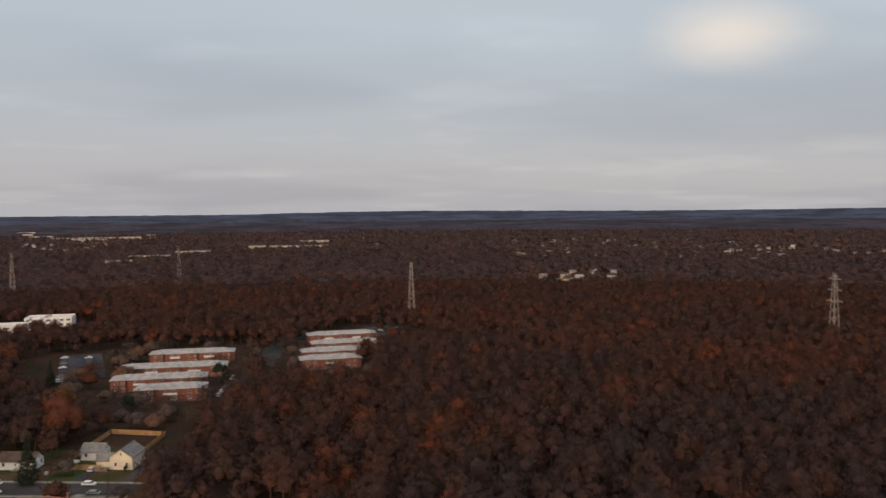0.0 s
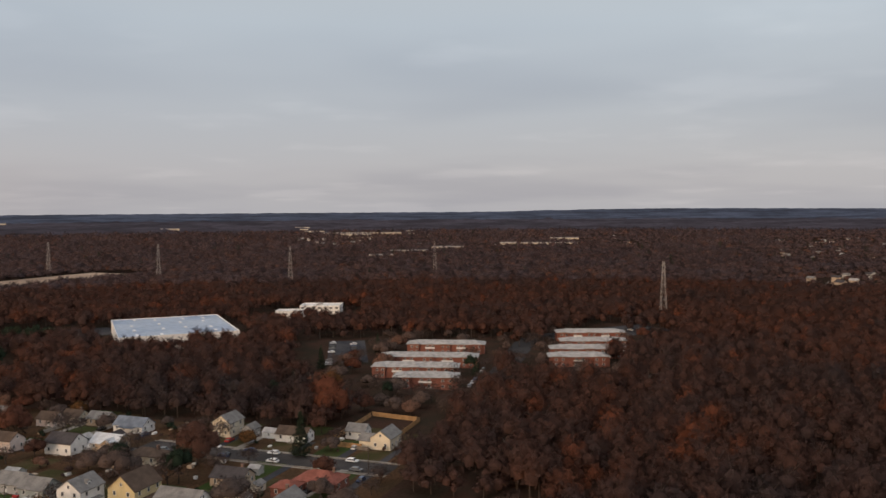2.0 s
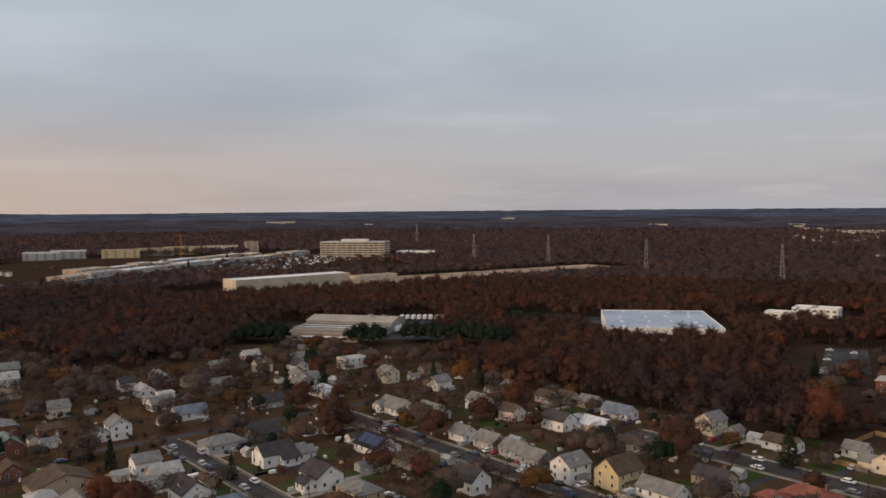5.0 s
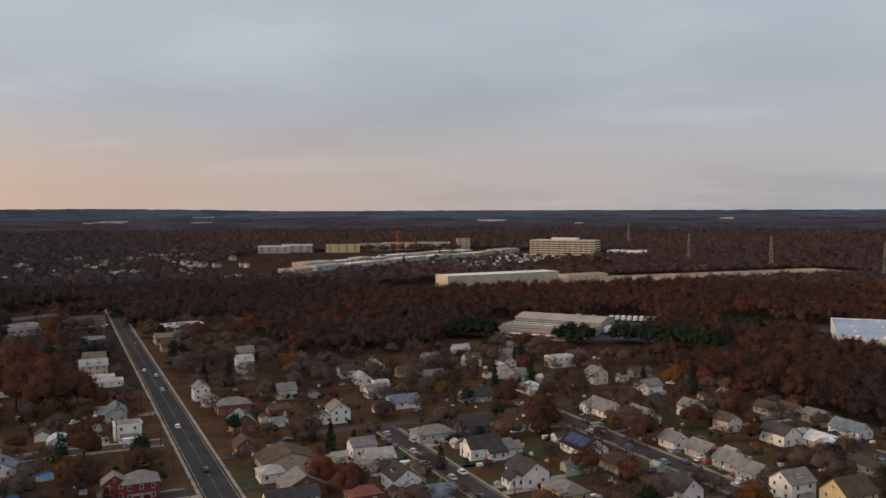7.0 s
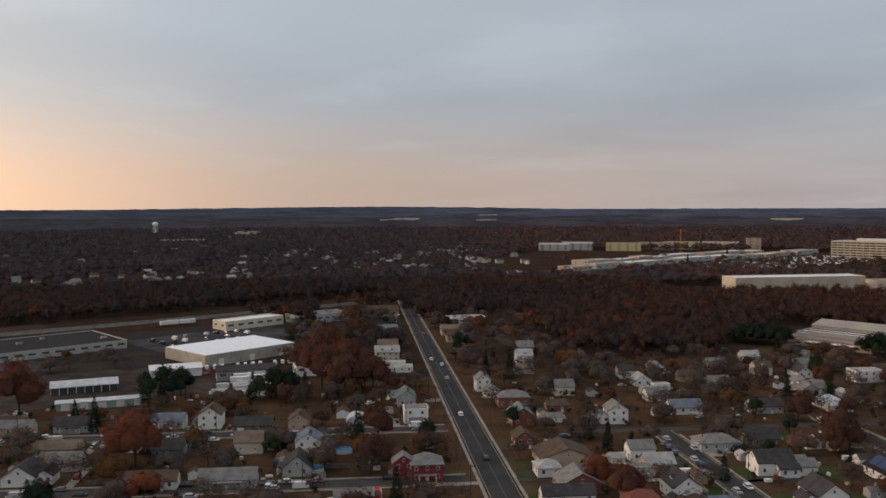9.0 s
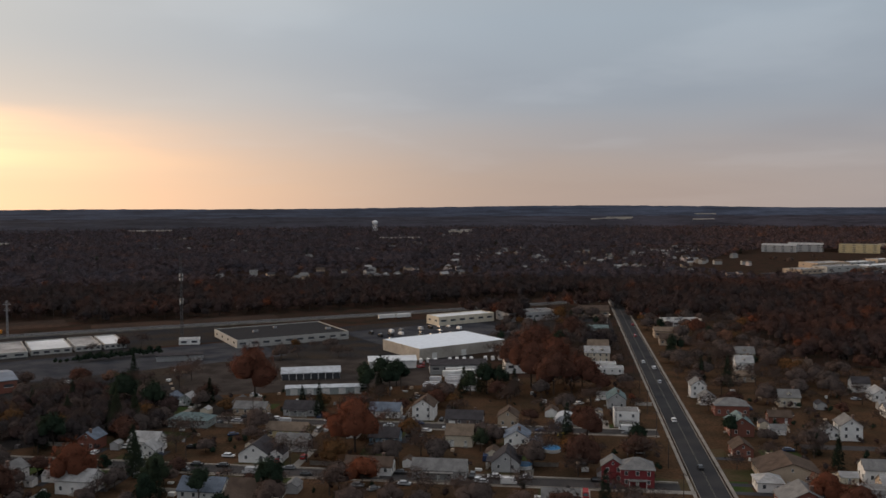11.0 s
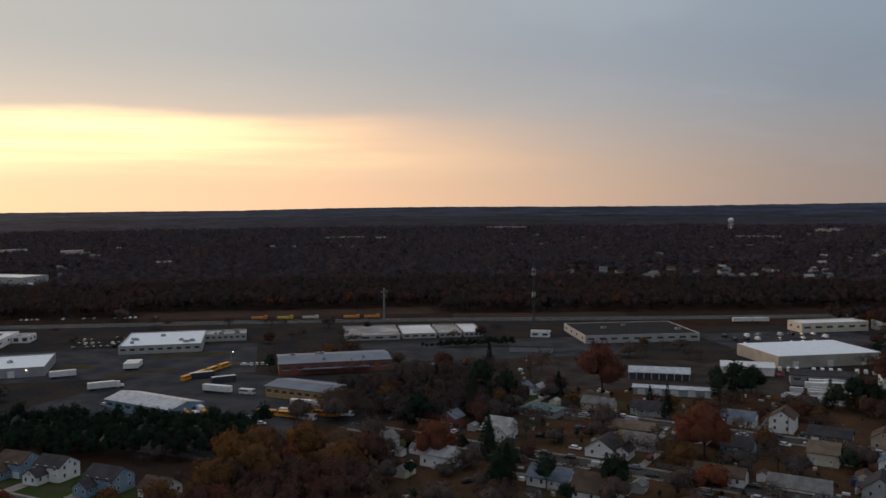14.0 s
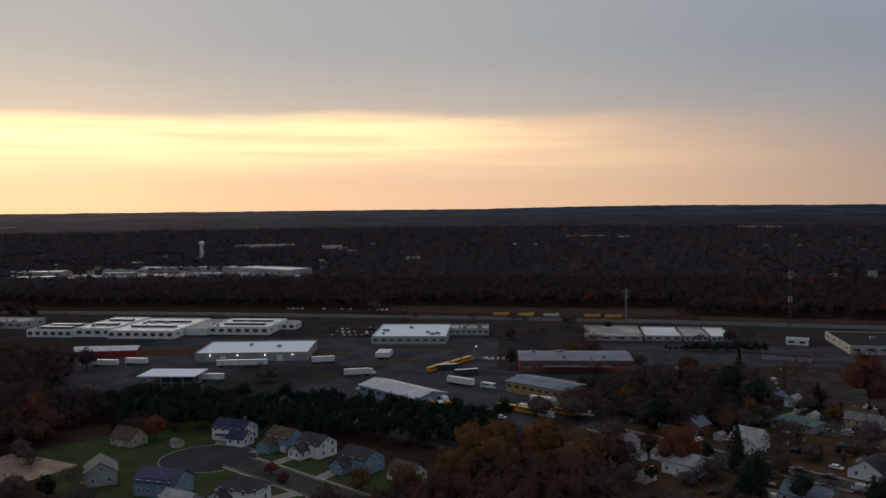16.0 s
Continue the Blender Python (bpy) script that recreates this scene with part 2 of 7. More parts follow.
STEEL = material("galvanised_steel", (0.33, 0.33, 0.34), 0.5, 0.2, 0.3, 2.0, metal=0.3)
TYRE = material("tyre", (0.02, 0.02, 0.02), 0.9, 0.2)
WOOD = material("cedar_boards", (0.42, 0.25, 0.12), 0.8, 0.3, 0.5, 4.0)
LAMP = material("lamp_glow", (0.9, 0.85, 0.7), 0.5, 0.0, emit=((1.0, 0.86, 0.6), 5.0))

WALL = {}
for key, col in dict(white=(0.80, 0.79, 0.77), cream=(0.68, 0.61, 0.49), tan=(0.46, 0.36, 0.27), yellow=(0.58, 0.48, 0.28), grey=(0.42, 0.42, 0.42),
                     blue=(0.20, 0.30, 0.40), sage=(0.34, 0.38, 0.37), brick=(0.23, 0.088, 0.064), red=(0.22, 0.035, 0.04), pink=(0.66, 0.56, 0.52),
                     shabby=(0.42, 0.41, 0.39), olive=(0.30, 0.28, 0.20), dark=(0.14, 0.12, 0.12)).items():
    WALL[key] = material("siding_" + key, col, 0.75, 0.16, 0.3, 5.0, 0.004)
ROOF = {}
for key, col in dict(grey=(0.20, 0.196, 0.192), dark=(0.065, 0.06, 0.064), brown=(0.105, 0.076, 0.060), red=(0.24, 0.09, 0.07), pale=(0.38, 0.375, 0.37),
                     blue=(0.16, 0.19, 0.235), teal=(0.15, 0.20, 0.20), navy=(0.04, 0.05, 0.09), silver=(0.50, 0.53, 0.57), white=(0.72, 0.78, 0.84),
                     tan=(0.19, 0.145, 0.11), black=(0.03, 0.03, 0.033), mid=(0.36, 0.355, 0.35), solar=(0.02, 0.03, 0.09)).items():
    ROOF[key] = material("roof_" + key, col, 0.9 if key not in ("solar", "silver") else 0.35, 0.3 if key != "white" else 0.08, 0.4, 3.0, 0.01, spec=0.3 if key in ("solar", "silver") else 0.05)
FOL_WOOD = foliage("woodland_twigs", (0.044, 0.037, 0.037), (0.082, 0.040, 0.030), (0.138, 0.048, 0.027), 0.30, 0.58)
FOL_TOWN = foliage("garden_twigs", (0.076, 0.061, 0.056), (0.104, 0.071, 0.059), (0.145, 0.073, 0.048), 0.3, 0.55)
# bare twigs far off, distance haze mixed into their colour
FOL_FAR = foliage("hazed_bare_woods", (0.054, 0.049, 0.058), (0.082, 0.052, 0.048), (0.12, 0.058, 0.040), 0.25)
FOL_RUST = foliage("rust_leaves", (0.062, 0.037, 0.030), (0.098, 0.041, 0.028), (0.16, 0.052, 0.027), 0.3, 0.5)
FOL_GOLD = foliage("gold_leaves", (0.095, 0.052, 0.026), (0.13, 0.064, 0.026), (0.19, 0.09, 0.028), 0.3)
FOL_GREEN = foliage("evergreen_needles", (0.016, 0.026, 0.018), (0.026, 0.037, 0.024), (0.038, 0.046, 0.027), 0.3)
FOL_BARE = foliage("bare_twigs", (0.070, 0.052, 0.046), (0.098, 0.066, 0.054), (0.13, 0.074, 0.052), 0.3, 0.6)

# ---- building helpers ----
def mesh_of(name, verts, faces, mats=(), slots=None, smooth=False):
    me = bpy.data.meshes.new(name)
    me.from_pydata([tuple(v) for v in verts], [], faces)
    for m in mats:
        me.materials.append(m)
    if slots is not None:
        me.polygons.foreach_set("material_index", slots)
    if smooth:
        me.polygons.foreach_set("use_smooth", [True] * len(me.polygons))
    me.update()
    return me


class Solid:
    """Collects boxes, prisms and tubes into one mesh."""

    def __init__(self):
        self.v, self.f, self.s = [], [], []

    def add(self, verts, faces, slot=0):
        n = len(self.v)
        self.v += [tuple(v) for v in verts]
        self.f += [tuple(i + n for i in f) for f in faces]
        self.s += [slot] * len(faces)
        return self

    def box(self, x0, y0, z0, x1, y1, z1, slot=0, inset=0.0):
        i = inset
        return self.add([(x0, y0, z0), (x1, y0, z0), (x1, y1, z0), (x0, y1, z0), (x0 + i, y0 + i, z1), (x1 - i, y0 + i, z1), (x1 - i, y1 - i, z1), (x0 + i, y1 - i, z1)],
                        [(0, 3, 2, 1), (4, 5, 6, 7), (0, 1, 5, 4), (1, 2, 6, 5), (2, 3, 7, 6), (3, 0, 4, 7)], slot)

    def tube(self, a, b, ra, rb, n=6, slot=0):
        a, b = Vector(a), Vector(b)
        q = (b - a).to_track_quat("Z", "Y")
        ring = [q @ Vector((math.cos(6.2832 * k / n), math.sin(6.2832 * k / n), 0)) for k in range(n)]
        vs = [a + r * ra for r in ring] + [b + r * rb for r in ring]
        fs = [(k, (k + 1) % n, n + (k + 1) % n, n + k) for k in range(n)] + [tuple(range(n))[::-1], tuple(range(n, 2 * n))]
        return self.add(vs, fs, slot)

    def gable(self, w, d, z0, rise, over=0.4, thick=0.22, slot=0):
        """Pitched roof slab, ridge along x."""
        hw, hd = w / 2 + over, d / 2 + over
        drop = rise * over / (d / 2)
        vs = []
        for x in (-hw, hw):
            vs += [(x, -hd, z0 - drop), (x, 0, z0 + rise), (x, hd, z0 - drop), (x, -hd, z0 - drop + thick), (x, 0, z0 + rise + thick), (x, hd, z0 - drop + thick)]
        return self.add(vs, [(3, 9, 10, 4), (4, 10, 11, 5), (0, 1, 7, 6), (1, 2, 8, 7), (0, 6, 9, 3), (2, 5, 11, 8), (0, 3, 4, 1), (1, 4, 5, 2), (6, 7, 10, 9), (7, 8, 11, 10)], slot)

    def hip(self, w, d, z0, rise, over=0.4, thick=0.2, slot=0):
        hw, hd = w / 2 + over, d / 2 + over
        r = max(w / 2 - d / 2, 0.3)
        vs = [(-hw, -hd, z0 - thick), (hw, -hd, z0 - thick), (hw, hd, z0 - thick), (-hw, hd, z0 - thick), (-hw, -hd, z0), (hw, -hd, z0), (hw, hd, z0), (-hw, hd, z0), (-r, 0, z0 + rise), (r, 0, z0 + rise)]
        return self.add(vs, [(0, 3, 2, 1), (0, 1, 5, 4), (1, 2, 6, 5), (2, 3, 7, 6), (3, 0, 4, 7), (4, 5, 9, 8), (5, 6, 9), (6, 7, 8, 9), (7, 4, 8)], slot)

    def walls(self, w, d, z0, z1, rise=0.0, slot=0):
        """Closed body; with a rise the two end walls run up into gables."""
        hw, hd = w / 2, d / 2
        vs = [(-hw, -hd, z0), (hw, -hd, z0), (hw, hd, z0), (-hw, hd, z0), (-hw, -hd, z1), (hw, -hd, z1), (hw, hd, z1), (-hw, hd, z1)]
        if not rise:
            return self.add(vs, [(0, 3, 2, 1), (4, 5, 6, 7), (0, 1, 5, 4), (1, 2, 6, 5), (2, 3, 7, 6), (3, 0, 4, 7)], slot)
        vs += [(-hw, 0, z1 + rise), (hw, 0, z1 + rise)]
        return self.add(vs, [(0, 3, 2, 1), (0, 1, 5, 4), (2, 3, 7, 6), (1, 2, 6, 9, 5), (3, 0, 4, 8, 7), (4, 5, 9, 8), (6, 7, 8, 9)], slot)

    def mesh(self, name, *mats, smooth=False):
        return mesh_of(name, self.v, self.f, mats, self.s, smooth)


def part(name, me, parent, label="", at=None):
    """Links a mesh as one part of a thing or of a part."""
    ob = new(name, me)
    ob.parent = parent
    if at is not None:
        ob.matrix_basis = at
    if label:
        ob["label"] = label
    return ob


def thing(name, m, label, category, group="", kind=""):
    return tagged(placed(new(name), m), label, category, group, kind)


def placed(ob, m):
    ob.matrix_basis = m
    return ob


def slab(name, x0, y0, x1, y1, z, mat, label, category, turn=0.0, depth=0.3, kind="structure", parent=None):
    """Flat paved or planted area, its top at z, with real edges; turned about its middle."""
    cx, cy, hx, hy = (x0 + x1) / 2, (y0 + y1) / 2, abs(x1 - x0) / 2, abs(y1 - y0) / 2
    ob = new(name, Solid().box(-hx, -hy, -depth, hx, hy, 0).mesh(name, mat))
    ob.matrix_basis = pose(cx, cy, z, 0, 0, turn)
    return tagged(ob, label, category, "", kind)


def land(x, y):
    """Height of the ground: level, rising far off to the low hills."""
    k = min(max((math.hypot(x, y) - 1800) / 3050, 0), 1)
    return 58 * k ** 1.5


# ---- the ground and the open land in it ----
RAIL_TURN = 40.0


def ground_sheet():
    radii = [0, 40, 80, 120, 160, 200, 260, 330, 400, 480, 560, 650, 750, 850, 1000, 1150, 1300, 1500, 1700, 1900, 2100, 2350, 2600, 2850, 3100, 3400, 3700, 4000, 4300, 4600, 4850]
    n = 180
    vs = [(0, 0, -0.02)]
    for r in radii[1:]:
        for k in range(n):
            a = 2 * math.pi * k / n
            x, y = r * math.cos(a), r * math.sin(a)
            vs.append((x, y, land(x, y) - 0.02))
    fs = [(0, 1 + k, 1 + (k + 1) % n) for k in range(n)]
    for i in range(len(radii) - 2):
        for k in range(n):
            q = 1 + i * n
            fs.append((q + k, q + n + k, q + n + (k + 1) % n, q + (k + 1) % n))
    ob = new("ground", mesh_of("ground", vs, fs, (LITTER,), smooth=True))
    tagged(ob, "brown leaf-littered ground with patches of thin grass", "ground", "", "structure")


ground_sheet()

# open areas: middle, half sizes and turn
CLEAR = [
    (175, 266, 124, 157, 0), (120, 90, 125, 30, 0), (80, 520, 46, 150, 0), (-60, 230, 100, 190, 0), (-240, 190, 115, 130, 0),
    (-150, 420, 190, 110, RAIL_TURN), (-330, 330, 210, 120, RAIL_TURN), (-520, 250, 150, 80, RAIL_TURN), (10, 640, 40, 95, 0), (-95, 560, 90, 80, RAIL_TURN),
    (322, 514, 60, 62, 46), (345, 420, 45, 40, -50), (400, 535, 30, 30, 46), (491, 370, 58, 50, 43), (474, 440, 46, 32, -40), (622, 336, 44, 44, 20), (455, 175, 95, 48, 8), (535, 95, 85, 34, -20),
    (470, 230, 60, 30, 26), (540, 1310, 310, 270, -24), (540, 1285, 390, 110, 33), (850, 1310, 150, 70, -49), (420, 840, 110, 62, 4), (700, 800, 260, 60, -4),
    (450, 128, 75, 7, 8), (-1030, 470, 190, 92, 50), (-690, 190, 60, 40, 35), (487, 490, 26, 20, 40), (645, 90, 70, 8, -40), (450, 86, 32, 28, 0), (372, 150, 24, 26, 0), (285, 470, 60, 40, -54),
    (46, 300, 16, 260, 0), (316, 132, 34, 24, 0), (195, 448, 92, 38, 0), (96, 500, 26, 20, 0), (-480, 535, 130, 26, 38), (-426, 445, 230, 58, 38), (-610, 300, 150, 75, 40), (-200, 590, 150, 55, 34),
]
RAIL_LINE = [(-1010, 50), (-812, 212), (-689, 318), (-570, 407), (-465, 488), (-357, 560), (-240, 630), (-120, 706), (30, 806)]
for (x0, y0), (x1, y1) in zip(RAIL_LINE, RAIL_LINE[1:]):
    CLEAR.append(((x0 + x1) / 2 - 4, (y0 + y1) / 2 + 5, math.hypot(x1 - x0, y1 - y0) / 2 + 12, 34, math.degrees(math.atan2(y1 - y0, x1 - x0))))


def in_box(x, y, b, grow=0.0):
    cx, cy, hx, hy, turn = b
    c, s = math.cos(radians(turn)), math.sin(radians(turn))
    dx, dy = x - cx, y - cy
    return abs(dx * c + dy * s) < hx + grow and abs(-dx * s + dy * c) < hy + grow


def masks(x, y, boxes, grow=0.0):
    """The same test for whole arrays."""
    hit = np.zeros(len(x), bool)
    for cx, cy, hx, hy, turn in boxes:
        c, s = math.cos(radians(turn)), math.sin(radians(turn))
        dx, dy = x - cx, y - cy
        hit |= (np.abs(dx * c + dy * s) < hx + grow) & (np.abs(-dx * s + dy * c) < hy + grow)
    return hit


# ---- places of the far homes, each with a gap in the trees before it ----
def far_spots():
    out = []
    for seed, (h0, h1, r0, r1, n) in enumerate(((-92, -113, 1350, 2350, 60), (-94, -99, 1000, 1160, 10), (-104, -115, 1500, 2000, 16), (-12, 5, 1050, 1750, 48), (4, 24, 1000, 1180, 24), (5, 30, 1250, 2300, 30), (-60, -88, 1900, 2500, 26),
                                                (-9, 3, 1300, 1600, 16), (32, 46, 1600, 2200, 14), (50, 74, 1150, 1900, 34))):
        g = random.Random(seed + 1)
        for _ in range(n):
            a, r = radians(g.uniform(h0, h1)), g.uniform(r0, r1)
            out.append((-math.sin(a) * r, math.cos(a) * r, g.uniform(0.8, 1.3), g.randrange(1000)))
    return out


FAR_SPOTS = far_spots()


# ---- woods ----
def crown_clumps(seed, n, r, h, z0, size, lobes=6, body=(8, 4), thin=1.0, core=0.78, dome=1.0):
    """Corner points of one crown: rounded, uneven lobes of close twigs (body: segments and rings of each, none: open
    twigs only), and n loose clumps that stand out of them."""
    g = np.random.default_rng(seed)
    la = np.arange(lobes) * 6.283 / max(lobes - 1, 1) + g.uniform(-0.5, 0.5, lobes)
    lr = r * g.uniform(0.34, 0.58, lobes)
    ls = r * g.uniform(0.40, 0.58, lobes) * (1.25 if dome < 1 else 1.0)
    lc = np.stack([np.cos(la) * lr, np.sin(la) * lr, z0 + h * (g.uniform(0.26 if r > 6 else 0.38, 0.58, lobes) if dome > 0.8 else g.uniform(0.48, 0.64, lobes))], 1)
    lc[0], ls[0] = (0, 0, z0 + h * 0.62), r * (0.62 if lobes > 1 else 0.95)
    tall = np.minimum(ls * 1.05, h * 0.40) * dome

    def soften(c, d):
        hub = (c - np.array([0, 0, z0 + h * 0.30])) / np.array([r, r, h * 0.6])
        hub /= np.linalg.norm(hub, axis=1)[:, None]
        return d * 0.45 + hub * 0.6 + np.array([0, 0, 0.45])

    out = []
    if body:
        ns, nl = body
        for k in range(lobes):
            v = np.linspace(-0.7, 1.45, nl + 1)[:, None] + g.normal(size=(nl + 1, ns)) * 0.06
            u = np.arange(ns)[None, :] * 6.283 / ns + g.normal(size=(nl + 1, ns)) * 0.12
            d = np.stack([np.cos(v) * np.cos(u), np.cos(v) * np.sin(u), np.sin(v)], 2)
            c = lc[k] + d * np.array([ls[k], ls[k], tall[k]]) * core * g.uniform(0.85, 1.15, (nl + 1, ns))[:, :, None]
            nx = np.roll(np.arange(ns), -1)
            for i in range(nl):
                quad = [(i, np.arange(ns)), (i, nx), (i + 1, nx), (i, np.arange(ns)), (i + 1, nx), (i + 1, np.arange(ns))]
                co = np.stack([c[q] for q in quad], 1).reshape(-1, 3)
                dd = np.stack([d[q] for q in quad], 1).reshape(-1, 3)
                out.append(np.concatenate([co, soften(co, dd), np.zeros((len(co), 1))], 1))
    k = g.choice(lobes, n, p=ls ** 2 / (ls ** 2).sum())
    d = g.normal(size=(n, 3))
    d[:, 2] = np.where(d[:, 2] < -0.4, -d[:, 2], d[:, 2])
    d /= np.linalg.norm(d, axis=1)[:, None]
    c = lc[k] + d * np.stack([ls[k], ls[k], tall[k]], 1) * g.uniform(0.66 if body else 0.35, 1.2, n)[:, None]
    out.append(clump_corners(g, c, np.cross(d, g.normal(size=(n, 3))) + d * 0.8, soften(c, d) + g.normal(size=(n, 3)) * 0.06, size, thin))
    return np.concatenate(out)


def clump_corners(g, c, nrm, face, size, thin=1.0):
    """Three corners a clump round its middle c, each with the rounded crown's own normal."""
    n = len(c)
    nrm = nrm / np.linalg.norm(nrm, axis=1)[:, None]
    face = face / np.linalg.norm(face, axis=1)[:, None]
    t = np.cross(nrm, g.normal(size=(n, 3)))
    t /= np.linalg.norm(t, axis=1)[:, None]
    b = np.cross(nrm, t)
    s = size * g.uniform(0.55, 1.35, n)[:, None]
    b = b * (thin * g.uniform(0.55, 1.1, n))[:, None]
    co = np.stack([c + t * s, c - t * s * 0.5 + b * s * 0.87, c - t * s * 0.5 - b * s * 0.87], 1).reshape(-1, 3)
    return np.concatenate([co, np.repeat(face, 3, 0), np.ones((n * 3, 1))], 1)


def cone_clumps(seed, n, r, h, size):
    """Clumps of a conical evergreen, in drooping tiers."""
    g = np.random.default_rng(seed)
    u = np.sqrt(g.uniform(0.0, 1, n))
    z = h * (1 - u) + 0.06 * h
    a = g.uniform(0, 6.283, n)
    rr = r * u * g.uniform(0.6, 1.08, n) * (0.85 + 0.15 * np.sin(z * 5))
    c = np.stack([np.cos(a) * rr, np.sin(a) * rr, z], 1)
    nrm = np.stack([np.cos(a), np.sin(a), 0.6 * np.ones(n)], 1) + g.normal(size=(n, 3)) * 0.4
    return clump_corners(g, c, nrm, nrm + g.normal(size=(n, 3)) * 0.2, size)


def triangles(name, co, tone, mat, extra=None):
    """A mesh of loose triangles with one tone a corner."""
    n = len(co)
    me = bpy.data.meshes.new(name)
    me.vertices.add(n)
    me.vertices.foreach_set("co", co[:, :3].astype(np.float32).ravel())
    me.loops.add(n)
    me.loops.foreach_set("vertex_index", np.arange(n, dtype=np.int32))
    me.polygons.add(n // 3)
    me.polygons.foreach_set("loop_start", np.arange(0, n, 3, dtype=np.int32))
    me.materials.append(mat)
    if extra is not None:
        me.materials.append(extra[0])
        me.polygons.foreach_set("material_index", extra[1].astype(np.int32))
    at = me.attributes.new("tone", "FLOAT", "POINT")
    at.data.foreach_set("value", tone.astype(np.float32))
    at = me.attributes.new("veil", "FLOAT", "POINT")
    at.data.foreach_set("value", co[:, 6].astype(np.float32))
    me.update(calc_edges=True)
    cn = me.attributes.new("custom_normal", "FLOAT_VECTOR", "POINT")
    cn.data.foreach_set("vector", co[:, 3:6].astype(np.float32).ravel())
    return me


def stem_points(h, r, limbs, seed, sides=4):
    """Trunk and rising limbs as triangles."""
    g = random.Random(seed)
    s = Solid().tube((0, 0, -0.3), (0, 0, h), r, r * 0.45, sides)
    for k in range(limbs):
        a, z = g.uniform(0, 6.283), h * g.uniform(0.45, 0.95)
        e = h * g.uniform(0.35, 0.6)
        s.tube((0, 0, z), (math.cos(a) * e * 0.7, math.sin(a) * e * 0.7, z + e * 0.8), r * 0.4, r * 0.1, 3)
    out = []
    for f in s.f:
        for k in range(1, len(f) - 1):
            out += [s.v[f[0]], s.v[f[k]], s.v[f[k + 1]]]
    out = np.array(out, float).reshape(-1, 3, 3)
    nrm = np.cross(out[:, 1] - out[:, 0], out[:, 2] - out[:, 0])
    nrm /= np.linalg.norm(nrm, axis=1)[:, None] + 1e-9
    return np.concatenate([out.reshape(-1, 3), np.repeat(nrm, 3, 0), np.zeros((len(out) * 3, 1))], 1)


def scatter(r0, r1, step, seed, h0=-118, h1=84):
    """Jittered grid of places between two distances and two headings."""
    g = np.random.default_rng(seed)
    k = np.arange(-r1, r1, step)
    x, y = [q.ravel() for q in np.meshgrid(k, k)]
    x = x + g.uniform(-0.45, 0.45, len(x)) * step
    y = y + g.uniform(-0.45, 0.45, len(y)) * step
    r, head = np.hypot(x, y), np.degrees(np.arctan2(-x, y))
    keep = (r > r0) & (r < r1) & (head > h0) & (head < h1)
    return x[keep], y[keep], g


def tone_field(x, y, g, base=0.0):
    """Mostly grey-brown crowns, with russet oaks in loose groups, more of them to the east."""
    stand = np.sin(x * 0.021 + 1.3) * np.cos(y * 0.017 - 0.4) + 0.7 * np.sin((x + y) * 0.043 + 0.6) + 0.4 * np.sin((x - 2 * y) * 0.011)
    east = np.clip((x - 60) / 420, 0, 1)
    tone = 0.14 + 0.48 * east + 0.10 * stand + g.normal(size=len(x)) * 0.12
    oak = g.uniform(size=len(x)) < (0.02 + 0.11 * east) * np.clip(0.6 + 1.1 * stand, 0.15, 2.2)
    return np.clip(np.where(oak, g.uniform(0.72, 1.0, len(x)), np.minimum(tone, 0.72)) + base, 0, 1)


def plant(name, label, x, y, g, protos, stems, scale, mat=None, base=0.0, flat=1.0):
    """Joins many trees into one stand."""
    sc = g.uniform(scale[0], scale[1], len(x)) * np.where(homes_near(x, y) < 70, 0.72, 1.0)
    turn = g.uniform(0, 6.283, len(x))
    which = g.integers(0, len(protos), len(x))
    tone = tone_field(x, y, g, base)
    z = np.array([land(a, b) for a, b in zip(x, y)])
    co, tn, ix = [], [], []
    for k, pr in enumerate(protos):
        sel = np.where(which == k)[0]
        if not len(sel):
            continue
        for pts, slot in ((pr, 0), (stems[k % len(stems)] if stems else None, 1)):
            if pts is None:
                continue
            c, s = np.cos(turn[sel])[:, None], np.sin(turn[sel])[:, None]
            X = (pts[None, :, 0] * c - pts[None, :, 1] * s) * sc[sel][:, None] + x[sel][:, None]
            Y = (pts[None, :, 0] * s + pts[None, :, 1] * c) * sc[sel][:, None] + y[sel][:, None]
            Z = pts[None, :, 2] * (sc[sel] * flat * g.uniform(0.85, 1.15, len(sel)))[:, None] + z[sel][:, None]
            U, V = pts[None, :, 3] * c - pts[None, :, 4] * s, pts[None, :, 3] * s + pts[None, :, 4] * c
            co.append(np.stack([X, Y, Z, U, V, np.broadcast_to(pts[None, :, 5], X.shape), np.broadcast_to(pts[None, :, 6], X.shape)], 2).reshape(-1, 7))
            tn.append(np.repeat(tone[sel], pts.shape[0]))
            ix.append(np.full(len(sel) * (pts.shape[0] // 3), slot))
    me = triangles(name, np.concatenate(co), np.concatenate(tn), mat or FOL_WOOD, (BARK, np.concatenate(ix)))
    ob = new(name, me)
    tagged(ob, label, "woods", "", "stuff")
    return ob


def homes_near(x, y):
    """Distance from each place to the nearest far home."""
    best = np.full(len(x), 1e9)
    for a, b, _, _ in FAR_SPOTS:
        best = np.minimum(best, np.hypot(x - a, y - b))
    return best


